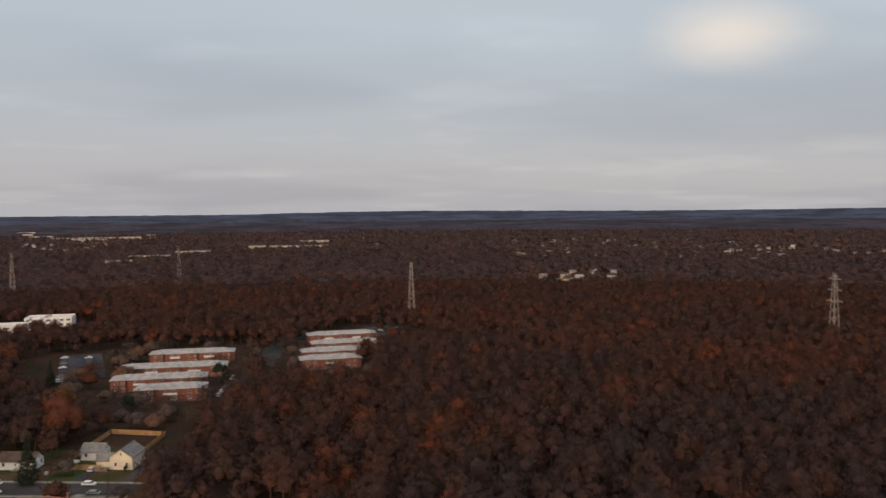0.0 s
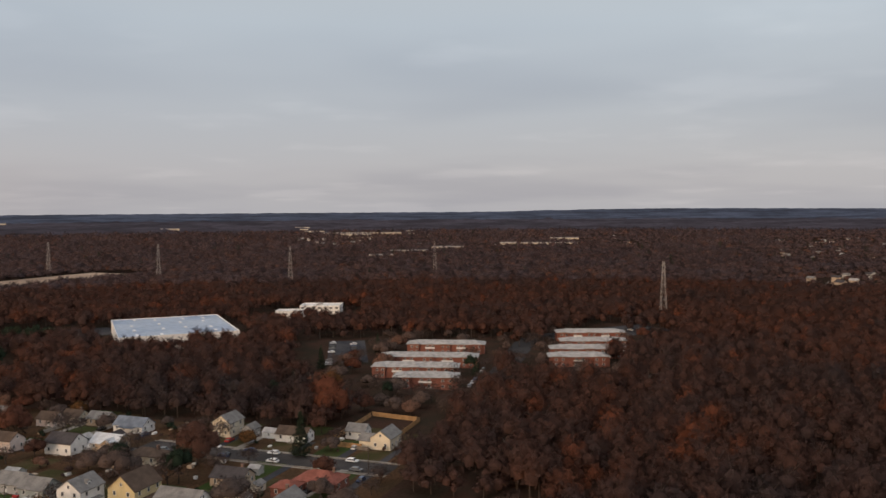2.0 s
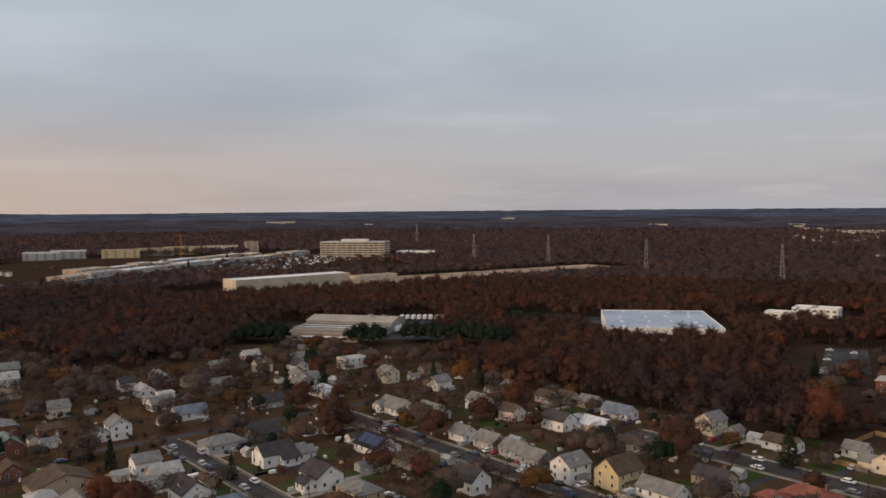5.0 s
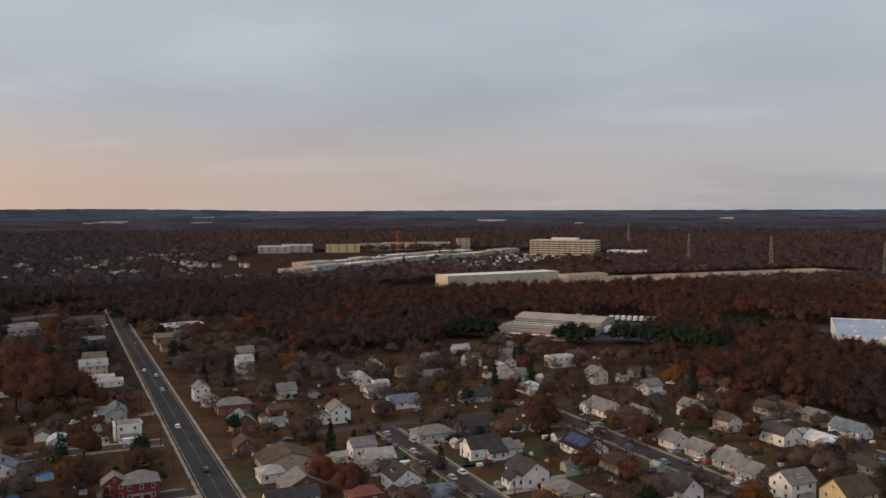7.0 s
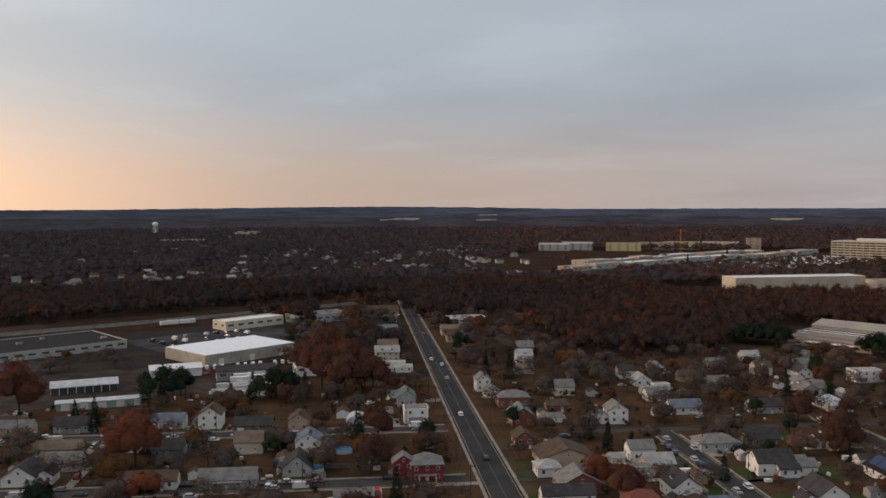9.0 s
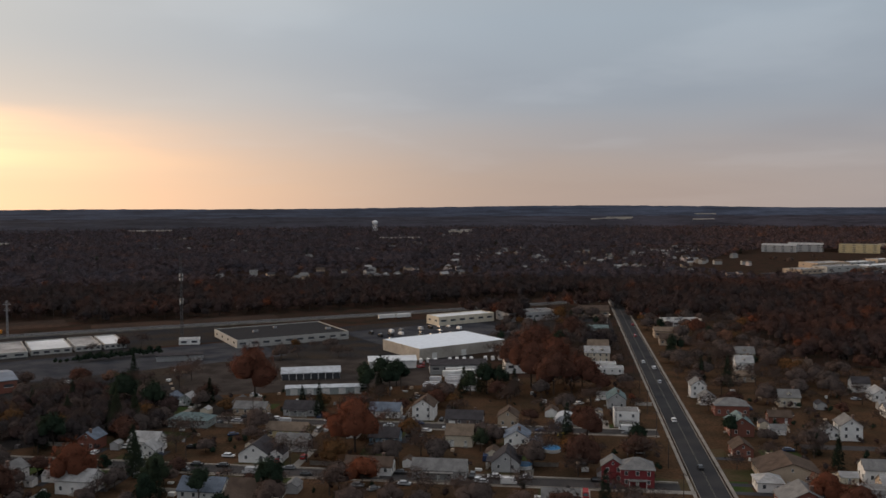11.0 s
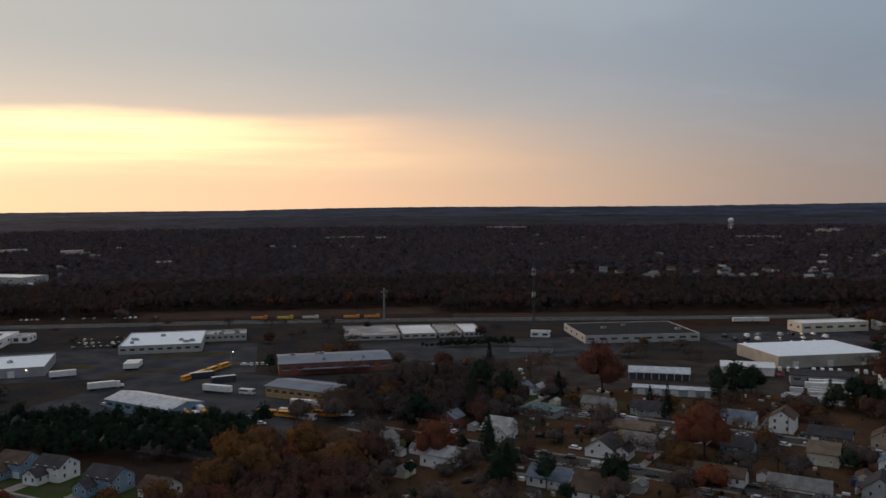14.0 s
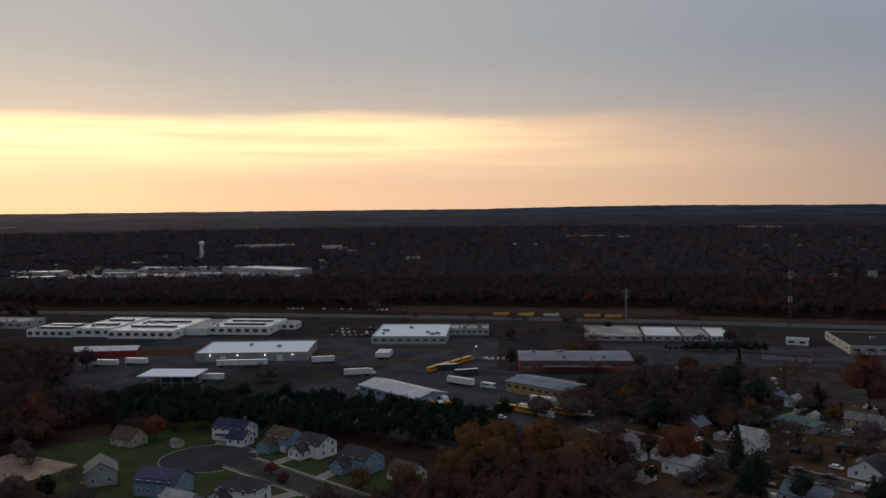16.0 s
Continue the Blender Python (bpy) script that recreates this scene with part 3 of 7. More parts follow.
def woods():
    # behind the cleared land on the near side of the railway nothing but what the town leaves
    def outside(x, y, grow):
        keep = ~masks(x, y, CLEAR, grow)
        keep &= ~((homes_near(x, y) < 42) & (np.random.default_rng(len(x)).uniform(size=len(x)) < 0.5))
        for a, b, _, _ in FAR_SPOTS:
            r = math.hypot(a, b)
            if r < 2700:
                keep &= ~masks(x, y, [(a * (1 - 14 / r), b * (1 - 14 / r), 24, 8, math.degrees(math.atan2(b, a)))])
        return keep

    near = [crown_clumps(11 + k, 250, 6.3, 13.6, 0.2, 1.2, 5, (6, 2), 0.75, 0.56) for k in range(8)]
    near_stem = [stem_points(10, 0.3, 3, k, 3) for k in range(8)]
    mid = [crown_clumps(31 + k, 42, 6.6, 13.0, 0.5, 2.3, 2, (6, 2), 0.9, 0.70, 0.85) for k in range(8)]
    mid_stem = [stem_points(8.0, 0.3, 0, k, 3) for k in range(2)]
    far = [crown_clumps(51 + k, 6, 8.4, 12.0, 0.8, 4.6, 1, (5, 2), 1.0, 0.76, 0.75) for k in range(6)]
    x, y, g = scatter(150, 480, 8.9, 5)
    ok = outside(x, y, 1.0)
    plant("woodland", "dense bare brown and rust-red autumn wood", x[ok], y[ok], g, near, near_stem, (0.68, 1.25))
    x, y, g = scatter(480, 950, 9.2, 6)
    ok = outside(x, y, 1.0)
    plant("woodland", "wide dark brown autumn wood beyond the houses", x[ok], y[ok], g, mid, mid_stem, (0.82, 1.15))
    # from here out the twig colour itself carries the haze
    x, y, g = scatter(950, 1700, 11.4, 7)
    ok = outside(x, y, 0.0)
    plant("woodland", "distant dark brown woods with haze in their colour", x[ok], y[ok], g, far, None, (0.86, 1.12), FOL_FAR)
    distant = [crown_clumps(71 + k, 3, 12.0, 12.0, 0.8, 6.0, 1, (5, 1), 1.0, 0.9, 0.6) for k in range(6)]
    x, y, g = scatter(1700, 2750, 16.5, 9)
    ok = outside(x, y, 0.0)
    plant("woodland", "far bare woods greyed by haze in their colour", x[ok], y[ok], g, distant, None, (0.8, 1.2), FOL_FAR)
    # dark pines standing singly and in clumps through the far woods
    cones = [cone_clumps(91 + k, 40, 4.2, 15.0, 2.2) for k in range(3)]
    x, y, g = scatter(1000, 2600, 75, 10)
    ok = outside(x, y, 0.0) & (g.uniform(size=len(x)) < 0.4)
    plant("pines", "dark green pines standing in the far woods", x[ok], y[ok], g, cones, None, (0.8, 1.3), FOL_GREEN)


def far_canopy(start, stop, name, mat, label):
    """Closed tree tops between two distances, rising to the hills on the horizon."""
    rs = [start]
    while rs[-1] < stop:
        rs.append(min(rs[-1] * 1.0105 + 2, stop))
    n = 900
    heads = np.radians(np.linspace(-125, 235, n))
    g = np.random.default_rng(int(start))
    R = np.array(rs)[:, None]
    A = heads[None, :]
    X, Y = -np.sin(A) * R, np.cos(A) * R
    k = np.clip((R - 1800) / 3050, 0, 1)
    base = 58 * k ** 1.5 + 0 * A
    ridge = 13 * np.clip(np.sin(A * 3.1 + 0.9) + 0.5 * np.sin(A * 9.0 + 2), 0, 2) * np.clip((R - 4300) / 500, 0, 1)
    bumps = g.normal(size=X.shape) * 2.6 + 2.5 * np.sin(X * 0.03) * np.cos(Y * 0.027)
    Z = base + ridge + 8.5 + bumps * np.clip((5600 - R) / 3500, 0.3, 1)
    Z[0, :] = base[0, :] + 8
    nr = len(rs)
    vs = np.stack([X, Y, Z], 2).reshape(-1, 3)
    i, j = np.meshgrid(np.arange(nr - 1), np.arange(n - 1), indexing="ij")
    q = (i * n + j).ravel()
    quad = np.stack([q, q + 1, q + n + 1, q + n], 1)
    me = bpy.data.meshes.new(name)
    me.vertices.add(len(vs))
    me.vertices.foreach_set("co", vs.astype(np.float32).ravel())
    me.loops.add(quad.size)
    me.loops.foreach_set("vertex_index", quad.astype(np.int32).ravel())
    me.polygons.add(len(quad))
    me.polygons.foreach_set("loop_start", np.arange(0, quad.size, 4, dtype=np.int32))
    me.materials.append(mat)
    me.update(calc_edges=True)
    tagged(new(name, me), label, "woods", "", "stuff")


woods()
# purple-grey, then blue: both rings carry the distance haze in their base colours
far_canopy(2640, 3800, "far_woods", wide_woods("hazed_tree_tops", (0.056, 0.050, 0.064), (0.037, 0.039, 0.053)), "woods far off with purple-grey haze painted in")
far_canopy(3750, 4845, "far_hills", wide_woods("blue_haze_tree_tops", (0.062, 0.076, 0.114), (0.044, 0.054, 0.082)), "wooded low hills along the horizon with blue haze painted in")
# ---- roads, kerbs, lots and railway ----
def road(x0, y0, x1, y1, width, label, walk_side=2.0, kerb=True, line=False):
    """Straight road on a shallow bed with raised kerbs and sidewalks beside it."""
    dx, dy = x1 - x0, y1 - y0
    length, turn = math.hypot(dx, dy), math.degrees(math.atan2(dy, dx))
    m = pose((x0 + x1) / 2, (y0 + y1) / 2, 0, 0, 0, turn)
    ob = new("road", Solid().box(-length / 2, -width / 2, -0.3, length / 2, width / 2, 0.02).mesh("road", ASPHALT if line else STREET))
    tagged(placed(ob, m), label, "road", "", "structure")
    if line:
        s = Solid()
        for off in (-0.15, 0.15):
            s.box(-length / 2, off - 0.06, 0.021, length / 2, off + 0.06, 0.03)
        tagged(placed(new("centre_line", s.mesh("centre_line", YELLOW_LINE)), m), "worn double yellow centre line", "road marking", "", "structure")
    if kerb:
        for side in (-1, 1):
            s = Solid().box(-length / 2, min(side * width / 2, side * (width / 2 + 0.2)), -0.3, length / 2, max(side * width / 2, side * (width / 2 + 0.2)), 0.15)
            tagged(placed(new("kerb", s.mesh("kerb", CONCRETE)), m), "pale concrete kerb along the road", "kerb", "", "structure")
            if walk_side:
                a, b = sorted((side * (width / 2 + 0.9), side * (width / 2 + 0.9 + walk_side)))
                s, step = Solid(), 6.0
                for k in range(int(length / step)):
                    s.box(-length / 2 + k * step, a, -0.2, -length / 2 + (k + 1) * step - 0.05, b, 0.11)
                tagged(placed(new("pavement", s.mesh("pavement", CONCRETE)), m), "pale concrete sidewalk slabs along the road", "sidewalk", "", "structure")


road(45.6, 120, 45.6, 830, 9.4, "straight dark asphalt main road through the town", 1.1, True, True)
road(120.6, 90, 120.6, 323, 7.4, "grey asphalt residential street", 1.0)
road(195.5, 90, 195.5, 340, 8.5, "grey asphalt residential street with parked cars", 1.0)
road(266, 112, 266, 215, 12.0, "grey asphalt residential street by the wood", 1.0)
road(86, 326, 240, 325, 6.0, "narrow pale cross street", 0, False)
road(36, 338, -175, 338, 7.5, "grey asphalt side street", 1.0)
road(36, 273, -215, 273, 8.0, "grey asphalt side street", 1.0)
road(-196, 152, -270, 145.5, 11.0, "curved grey street of the newer houses", 1.2)


def turning_circle():
    s = Solid().tube((0, 0, -0.3), (0, 0, 0.025), 17, 17, 32)
    tagged(placed(new("road", s.mesh("turning_circle", ASPHALT)), pose(-280, 140, 0)), "round grey asphalt turning circle", "road", "", "structure")
    ring = Solid()
    for k in range(40):
        a0, a1 = 6.2832 * k / 40, 6.2832 * (k + 0.97) / 40
        if -0.2 < math.sin(a0) < 0.75 and math.cos(a0) > 0.6:
            continue
        p = [(math.cos(a) * r, math.sin(a) * r) for a in (a0, a1) for r in (17, 17.4)]
        ring.add([(*p[0], -0.2), (*p[1], -0.2), (*p[3], -0.2), (*p[2], -0.2), (*p[0], 0.15), (*p[1], 0.15), (*p[3], 0.15), (*p[2], 0.15)],
                 [(0, 3, 2, 1), (4, 5, 6, 7), (0, 1, 5, 4), (1, 2, 6, 5), (2, 3, 7, 6), (3, 0, 4, 7)])
    tagged(placed(new("kerb", ring.mesh("kerb", CONCRETE)), pose(-280, 140, 0)), "curved concrete kerb of the turning circle", "kerb", "", "structure")


turning_circle()

# lots
slab("lot", -365, 200, -225, 335, 0.015, LOT, "dark asphalt bus yard", "parking lot", 8)
slab("lot", -545, 130, -400, 225, 0.02, LOT, "dark asphalt truck yard", "parking lot", RAIL_TURN)
slab("lot", -560, 245, -330, 345, 0.012, LOT, "wide dark asphalt industrial lot", "parking lot", RAIL_TURN + 3)
slab("lot", -330, 430, -170, 500, 0.012, LOT, "grey asphalt lot behind the low sheds", "parking lot", RAIL_TURN)
slab("lot", -200, 395, -70, 480, 0.016, GRAVEL, "grey gravel yard beside the sheds", "yard", 20)
slab("lot", -150, 560, -40, 625, 0.014, LOT, "grey asphalt lot with parked vehicles", "parking lot", RAIL_TURN)
slab("lot", 340, 452, 416, 575, 0.014, LOT, "asphalt lot beside the warehouse", "parking lot", -44)
slab("lot", 478, 415, 520, 500, 0.014, LOT, "grey asphalt lot beside the blue-roofed hall", "parking lot", 44)
slab("lot", 442, 222, 525, 246, 0.014, LOT, "asphalt parking lot of the apartments", "parking lot", 26)
slab("lot", 395, 120, 570, 134, 0.014, ASPHALT, "narrow asphalt drive between the apartments", "drive", 7)
slab("lot", 560, 70, 660, 110, 0.014, LOT, "grey lot behind the apartments", "parking lot", -40)
slab("lot", 240, 1150, 900, 1330, 0.05, LOT, "broad asphalt lots of the retail centre", "parking lot", 33)
slab("bare_strip", 512, 756, 930, 846, 5.0, SAND, "pale bare earth bank cut through the woods", "bare earth", -4, 7.5)
slab("field", -600, 516, -360, 558, 0.03, DRY, "russet dry grass beyond the railway", "field", 38)
slab("field", -360, 604, -220, 640, 0.03, DRY, "russet dry grass beyond the railway", "field", 32)
slab("field", 462, 472, 512, 508, 0.03, DRY, "russet grass clearing in the wood", "field", 40)
slab("field", 235, 462, 300, 496, 0.012, GRASS, "dull lawn in front of the warehouse", "lawn", -54)
slab("yard", -1210, 395, -850, 545, 0.03, GRAVEL, "gravel scrapyard beyond the railway", "yard", 50)
slab("yard", -560, 190, -160, 420, -0.012, WEEDY, "dark worn asphalt between the yards", "yard", RAIL_TURN)
slab("yard", -656, 395, -196, 495, -0.016, WEEDY, "dark worn asphalt along the railway", "yard", 38)
slab("yard", -330, 395, -60, 520, -0.008, WEEDY, "dark worn asphalt between the sheds", "yard", RAIL_TURN)
slab("yard", -190, 540, 20, 660, -0.010, WEEDY, "dark worn asphalt beside the railway", "yard", RAIL_TURN)
slab("yard", -750, 195, -480, 335, -0.006, WEEDY, "dark worn asphalt round the factory", "yard", RAIL_TURN)
slab("verge", -398, 300, -362, 309, 0.03, GRASS, "dull grass verge between the yards", "verge", 62)
slab("verge", -420, 350, -378, 362, 0.03, GRASS, "dull grass verge before the white hall", "verge", 44)
slab("verge", -440, 288, -416, 300, 0.032, GRASS, "dull grass verge beside the warehouse", "verge", 50)
slab("verge", -535, 212, -480, 236, 0.032, YARD, "scrubby brown verge behind the red barn", "verge", 50)
slab("bare_patch", -334, 74, -300, 98, 0.02, SAND, "pale bare patch at the edge of the wood", "bare earth", 20)
slab("bare_patch", -304, 195, -282, 211, 0.02, SAND, "bare sandy patch behind the newer houses", "bare earth", 30)
slab("yard", 104, 424, 286, 486, -0.013, YARD, "yards of thin grass before the warehouse", "yard", 0)
slab("yard", 52, 105, 300, 422, -0.010, YARD, "back yards of thin grass and fallen leaves", "yard", 0)
slab("yard", -215, 85, 39.2, 440, -0.014, YARD, "back yards of thin grass and fallen leaves", "yard", 0)
slab("yard", 52, 423, 124, 670, -0.012, YARD, "roadside yards of thin grass and leaves", "yard", 0)
slab("yard", -30, 560, 34, 720, -0.004, WEEDY, "worn asphalt between the roadside shops", "yard", 0)


def railway():
    """Ballast bed and three pairs of rails along the bent line."""
    for (x0, y0), (x1, y1) in zip(RAIL_LINE, RAIL_LINE[1:]):
        n, turn = math.hypot(x1 - x0, y1 - y0) / 2 + 1.0, math.degrees(math.atan2(y1 - y0, x1 - x0))
        m = pose((x0 + x1) / 2, (y0 + y1) / 2, 0, 0, 0, turn)
        tagged(placed(new("rail_bed", Solid().box(-n, -8, -0.3, n, 6.5, 0.5, inset=1.2).mesh("rail_bed", GRAVEL)), m), "straight brown-grey railway ballast bed", "railway", "", "structure")
        wall = Solid().box(-n + 1.0, -11.4, -0.2, n - 1.0, -11.0, 1.0)
        tagged(placed(new("trackside_wall", wall.mesh("trackside_wall", CONCRETE)), m), "low pale concrete wall along the railway", "wall", "", "structure")
        for off in (-6.0, -1.2, 3.6):
            s = Solid()
            for e in (-0.72, 0.72):
                s.box(-n + 1.0, off + e - 0.06, 0.5, n - 1.0, off + e + 0.06, 0.68)
            tagged(placed(new("rails", s.mesh("rails", STEEL)), m), "pair of steel rails on the ballast", "rails", "", "structure")


railway()

# ---- kinds of things ----
def ring_frame(w, h, t, d):
    """One picture-frame shaped piece."""
    vs = []
    for y in (-d, d):
        vs += [(-w, y, -h), (w, y, -h), (w, y, h), (-w, y, h), (-w + t, y, -h + t), (w - t, y, -h + t), (w - t, y, h - t), (-w + t, y, h - t)]
    fs = []
    for k in range(4):
        n = (k + 1) % 4
        fs += [(k, n, n + 4, k + 4), (k + 8, k + 12, n + 12, n + 8), (k, k + 8, n + 8, n), (k + 4, n + 4, n + 12, k + 12)]
    return Solid().add(vs, fs)


WIN_FRAME = ring_frame(0.55, 0.72, 0.10, 0.06).mesh("window", TRIM)
WIN_WHOLE = ring_frame(0.55, 0.72, 0.10, 0.06).add([(-0.45, -0.02, -0.62), (0.45, -0.02, -0.62), (0.45, -0.02, 0.62), (-0.45, -0.02, 0.62)], [(0, 1, 2, 3)], 1).mesh("window", TRIM, GLASS)
WIN_PANE = Solid().box(-0.45, -0.03, -0.62, 0.45, 0.02, 0.62).mesh("pane", GLASS)
DOORS = {k: Solid().box(-0.5, -0.06, 0, 0.5, 0.05, 2.1).box(-0.3, -0.08, 1.2, 0.3, -0.06, 1.9, 1).mesh("door", m, GLASS) for k, m in
         (("white", TRIM), ("dark", material("door_dark", (0.08, 0.05, 0.04), 0.5)), ("red", material("door_red", (0.25, 0.04, 0.03), 0.5)))}


def garage_door_mesh(w=2.6, h=2.2):
    s = Solid().box(-w / 2, -0.05, 0, w / 2, 0.04, h)
    for k in range(4):
        s.box(-w / 2 + 0.08, -0.09, 0.08 + k * h / 4, w / 2 - 0.08, -0.05, h / 4 - 0.05 + k * h / 4)
    return s.mesh("garage_door", TRIM)


GARAGE_DOOR = garage_door_mesh()
BODY_CACHE = {}


def window_at(parent, x, y, z, turn, near, sx=1.0, sz=1.0):
    m = pose(x, y, z, 0, 0, turn) @ Matrix.Diagonal((sx, 1, sz, 1))
    if near:
        w = part("window", WIN_FRAME, parent, at=m)
        part("pane", WIN_PANE, w, "dark window glass")
    else:
        part("window", WIN_WHOLE, parent, at=m)


def block(h, w, d, st, wall, roof, style, m, near, base=0.35, rise=None, door="", windows=True, back=False, storey=2.7):
    """One volume of a house: walls, roof, windows and a door."""
    top = base + storey * st
    rise = rise if rise is not None else (d * 0.34 if style == "gable" else d * 0.25)
    hgt = top if style != "flat" else top + 0.4
    key = (w, d, st, wall, style, round(rise, 2), base, storey)
    if key not in BODY_CACHE:
        BODY_CACHE[key] = Solid().walls(w, d, -0.3, hgt, rise if style == "gable" else 0).mesh("wall", WALL[wall])
    part("wall", BODY_CACHE[key], h, at=m)
    key = ("r", w, d, st, roof, style, round(rise, 2), base, storey)
    if key not in BODY_CACHE:
        s = Solid()
        if style == "gable":
            s.gable(w, d, top, rise)
        elif style == "hip":
            s.hip(w, d, top + 0.12, rise)
        else:
            s.box(-w / 2 + 0.25, -d / 2 + 0.25, top - 0.1, w / 2 - 0.25, d / 2 - 0.25, top + 0.42)
        BODY_CACHE[key] = s.mesh("roof", ROOF[roof])
    part("roof", BODY_CACHE[key], h, at=m)
    if windows:
        for s in range(int(st + 0.5)):
            z = base + 1.55 + s * storey
            n = max(2, int(w / 3.4))
            gap = w / n
            for k in range(n):
                x = -w / 2 + gap * (k + 0.5)
                if s == 0 and door and k == n // 2:
                    continue
                if z < top:
                    window_at(h, *(m @ Vector((x, -d / 2 - 0.02, z))), math.degrees(m.to_euler().z), near)
            for side in (-1, 1):
                for y in (-d / 4, d / 4):
                    if z < top:
                        window_at(h, *(m @ Vector((side * (w / 2 + 0.02), y, z))), math.degrees(m.to_euler().z) + side * 90, near)
        if style == "gable" and rise > 1.9:
            for side in (-1, 1):
                window_at(h, *(m @ Vector((side * (w / 2 + 0.02), 0, top + rise * 0.38))), math.degrees(m.to_euler().z) + side * 90, near, 0.7, 0.7)
    if door:
        n = max(2, int(w / 3.4))
        x = -w / 2 + w / n * (n // 2 + 0.5)
        part("door", DOORS[door], h, at=m @ pose(x, -d / 2 - 0.03, base))
        part("step", Solid().box(x - 0.9, -d / 2 - 1.3, -0.2, x + 0.9, -d / 2 - 0.002, base - 0.03).mesh("step", CONCRETE), h, at=m)
    return top, rise


HOUSES = []
OLD_BRICK = material("old_brick", (0.17, 0.11, 0.09), 0.9, 0.3, 0.5, 4.0)


def house(x, y, turn, w, d, st, wall, roof, style="gable", label="", wing=None, chimney=1, porch=0, garage=0, door="white", dormer=0, solar=0, near=None, rise=None):
    """A detached house: main block, optional wing (x, y, w, d, storeys, turn), chimney, porch, garage door, dormers."""
    HOUSES.append((x, y, max(w, d) / 2 + 1.5))
    near = math.hypot(x, y) < 300 if near is None else near
    words = {"gable": "a pitched", "hip": "a hipped", "flat": "a flat"}[style]
    text = label or f"{wall} sided {'two-storey' if st >= 2 else 'one-storey'} house with {words} {roof} roof"
    h = thing("house", pose(x, y, land(x, y), 0, 0, turn), text, "house", "houses of the town")
    top, rise = block(h, w, d, st, wall, roof, style, Matrix(), near, door=door, rise=rise)
    if wing:
        wx, wy, ww, wd, wst, wt = wing
        block(h, ww, wd, wst, wall, roof, "gable" if style != "flat" else "flat", pose(wx, wy, 0, 0, 0, wt), near, base=0.3)
    if chimney and int(x * 3 + y) % 2 == 0:
        cx = w * 0.28
        s = Solid().box(cx - 0.4, -0.45 + d * 0.1, top - 0.2, cx + 0.4, 0.45 + d * 0.1, top + rise + 0.9).box(cx - 0.5, -0.55 + d * 0.1, top + rise + 0.9, cx + 0.5, 0.55 + d * 0.1, top + rise + 1.05)
        part("chimney", s.mesh("chimney", OLD_BRICK), h, "brick chimney")
    if porch:
        pw = w * 0.55
        s = Solid().box(-pw / 2, -d / 2 - 2.2, 2.55, pw / 2, -d / 2 - 0.003, 2.75, inset=0.0)
        part("porch_roof", s.mesh("porch_roof", ROOF[roof]), h)
        part("porch_floor", Solid().box(-pw / 2, -d / 2 - 2.2, -0.2, pw / 2, -d / 2 - 1.31, 0.3).mesh("porch_floor", CONCRETE), h)
        for k in range(3):
            px = -pw / 2 + 0.2 + k * (pw - 0.4) / 2
            part("porch_post", Solid().box(-0.09, -0.09, 0.3, 0.09, 0.09, 2.55).mesh("porch_post", TRIM), h, at=pose(px, -d / 2 - 2.05, 0))
    if garage:
        part("garage_door", GARAGE_DOOR, h, "white panelled garage door", at=pose(garage * w * 0.32, -d / 2 - 0.05, 0.02))
    for k in range(dormer):
        dx = (k - (dormer - 1) / 2) * w * 0.4
        q = pose(dx, -d * 0.22, top + rise * 0.12, 0, 0, 90)
        part("dormer", Solid().walls(2.6, 1.8, 0, 1.3, 0.6).mesh("dormer", WALL[wall]), h, at=q)
        part("dormer_roof", Solid().gable(2.6, 1.8, 1.3, 0.6, 0.2, 0.12).mesh("dormer_roof", ROOF[roof]), h, at=q)
        window_at(h, dx, -d * 0.22 - 1.33, top + rise * 0.12 + 0.75, 0, False, 0.8, 0.6)
    for k in range(solar):
        pw = w * 0.8 / solar
        ang = math.degrees(math.atan2(rise, d / 2))
        q = pose((k - (solar - 1) / 2) * (pw + 0.15), -d * 0.26, top + rise * 0.5 + 0.27, ang)
        part("solar_panel", Solid().box(-pw / 2, -d * 0.2, 0, pw / 2, d * 0.2, 0.06).mesh("solar_panel", ROOF["solar"]), h, "dark blue solar panel", at=q)
    return h


def shed(x, y, turn, w, d, wall, roof, label="", height=2.3):
    HOUSES.append((x, y, max(w, d) / 2 + 1))
    h = thing("shed", pose(x, y, 0, 0, 0, turn), label or f"small {wall} garden shed with a pitched roof", "shed", "sheds in the yards")
    part("wall", Solid().walls(w, d, -0.1, height, d * 0.28).mesh("wall", WALL[wall]), h)
    part("roof", Solid().gable(w, d, height, d * 0.28, 0.2, 0.1).mesh("roof", ROOF[roof]), h)
    part("door", DOORS["white"], h, at=pose(0, -d / 2 - 0.03, 0))
    return h


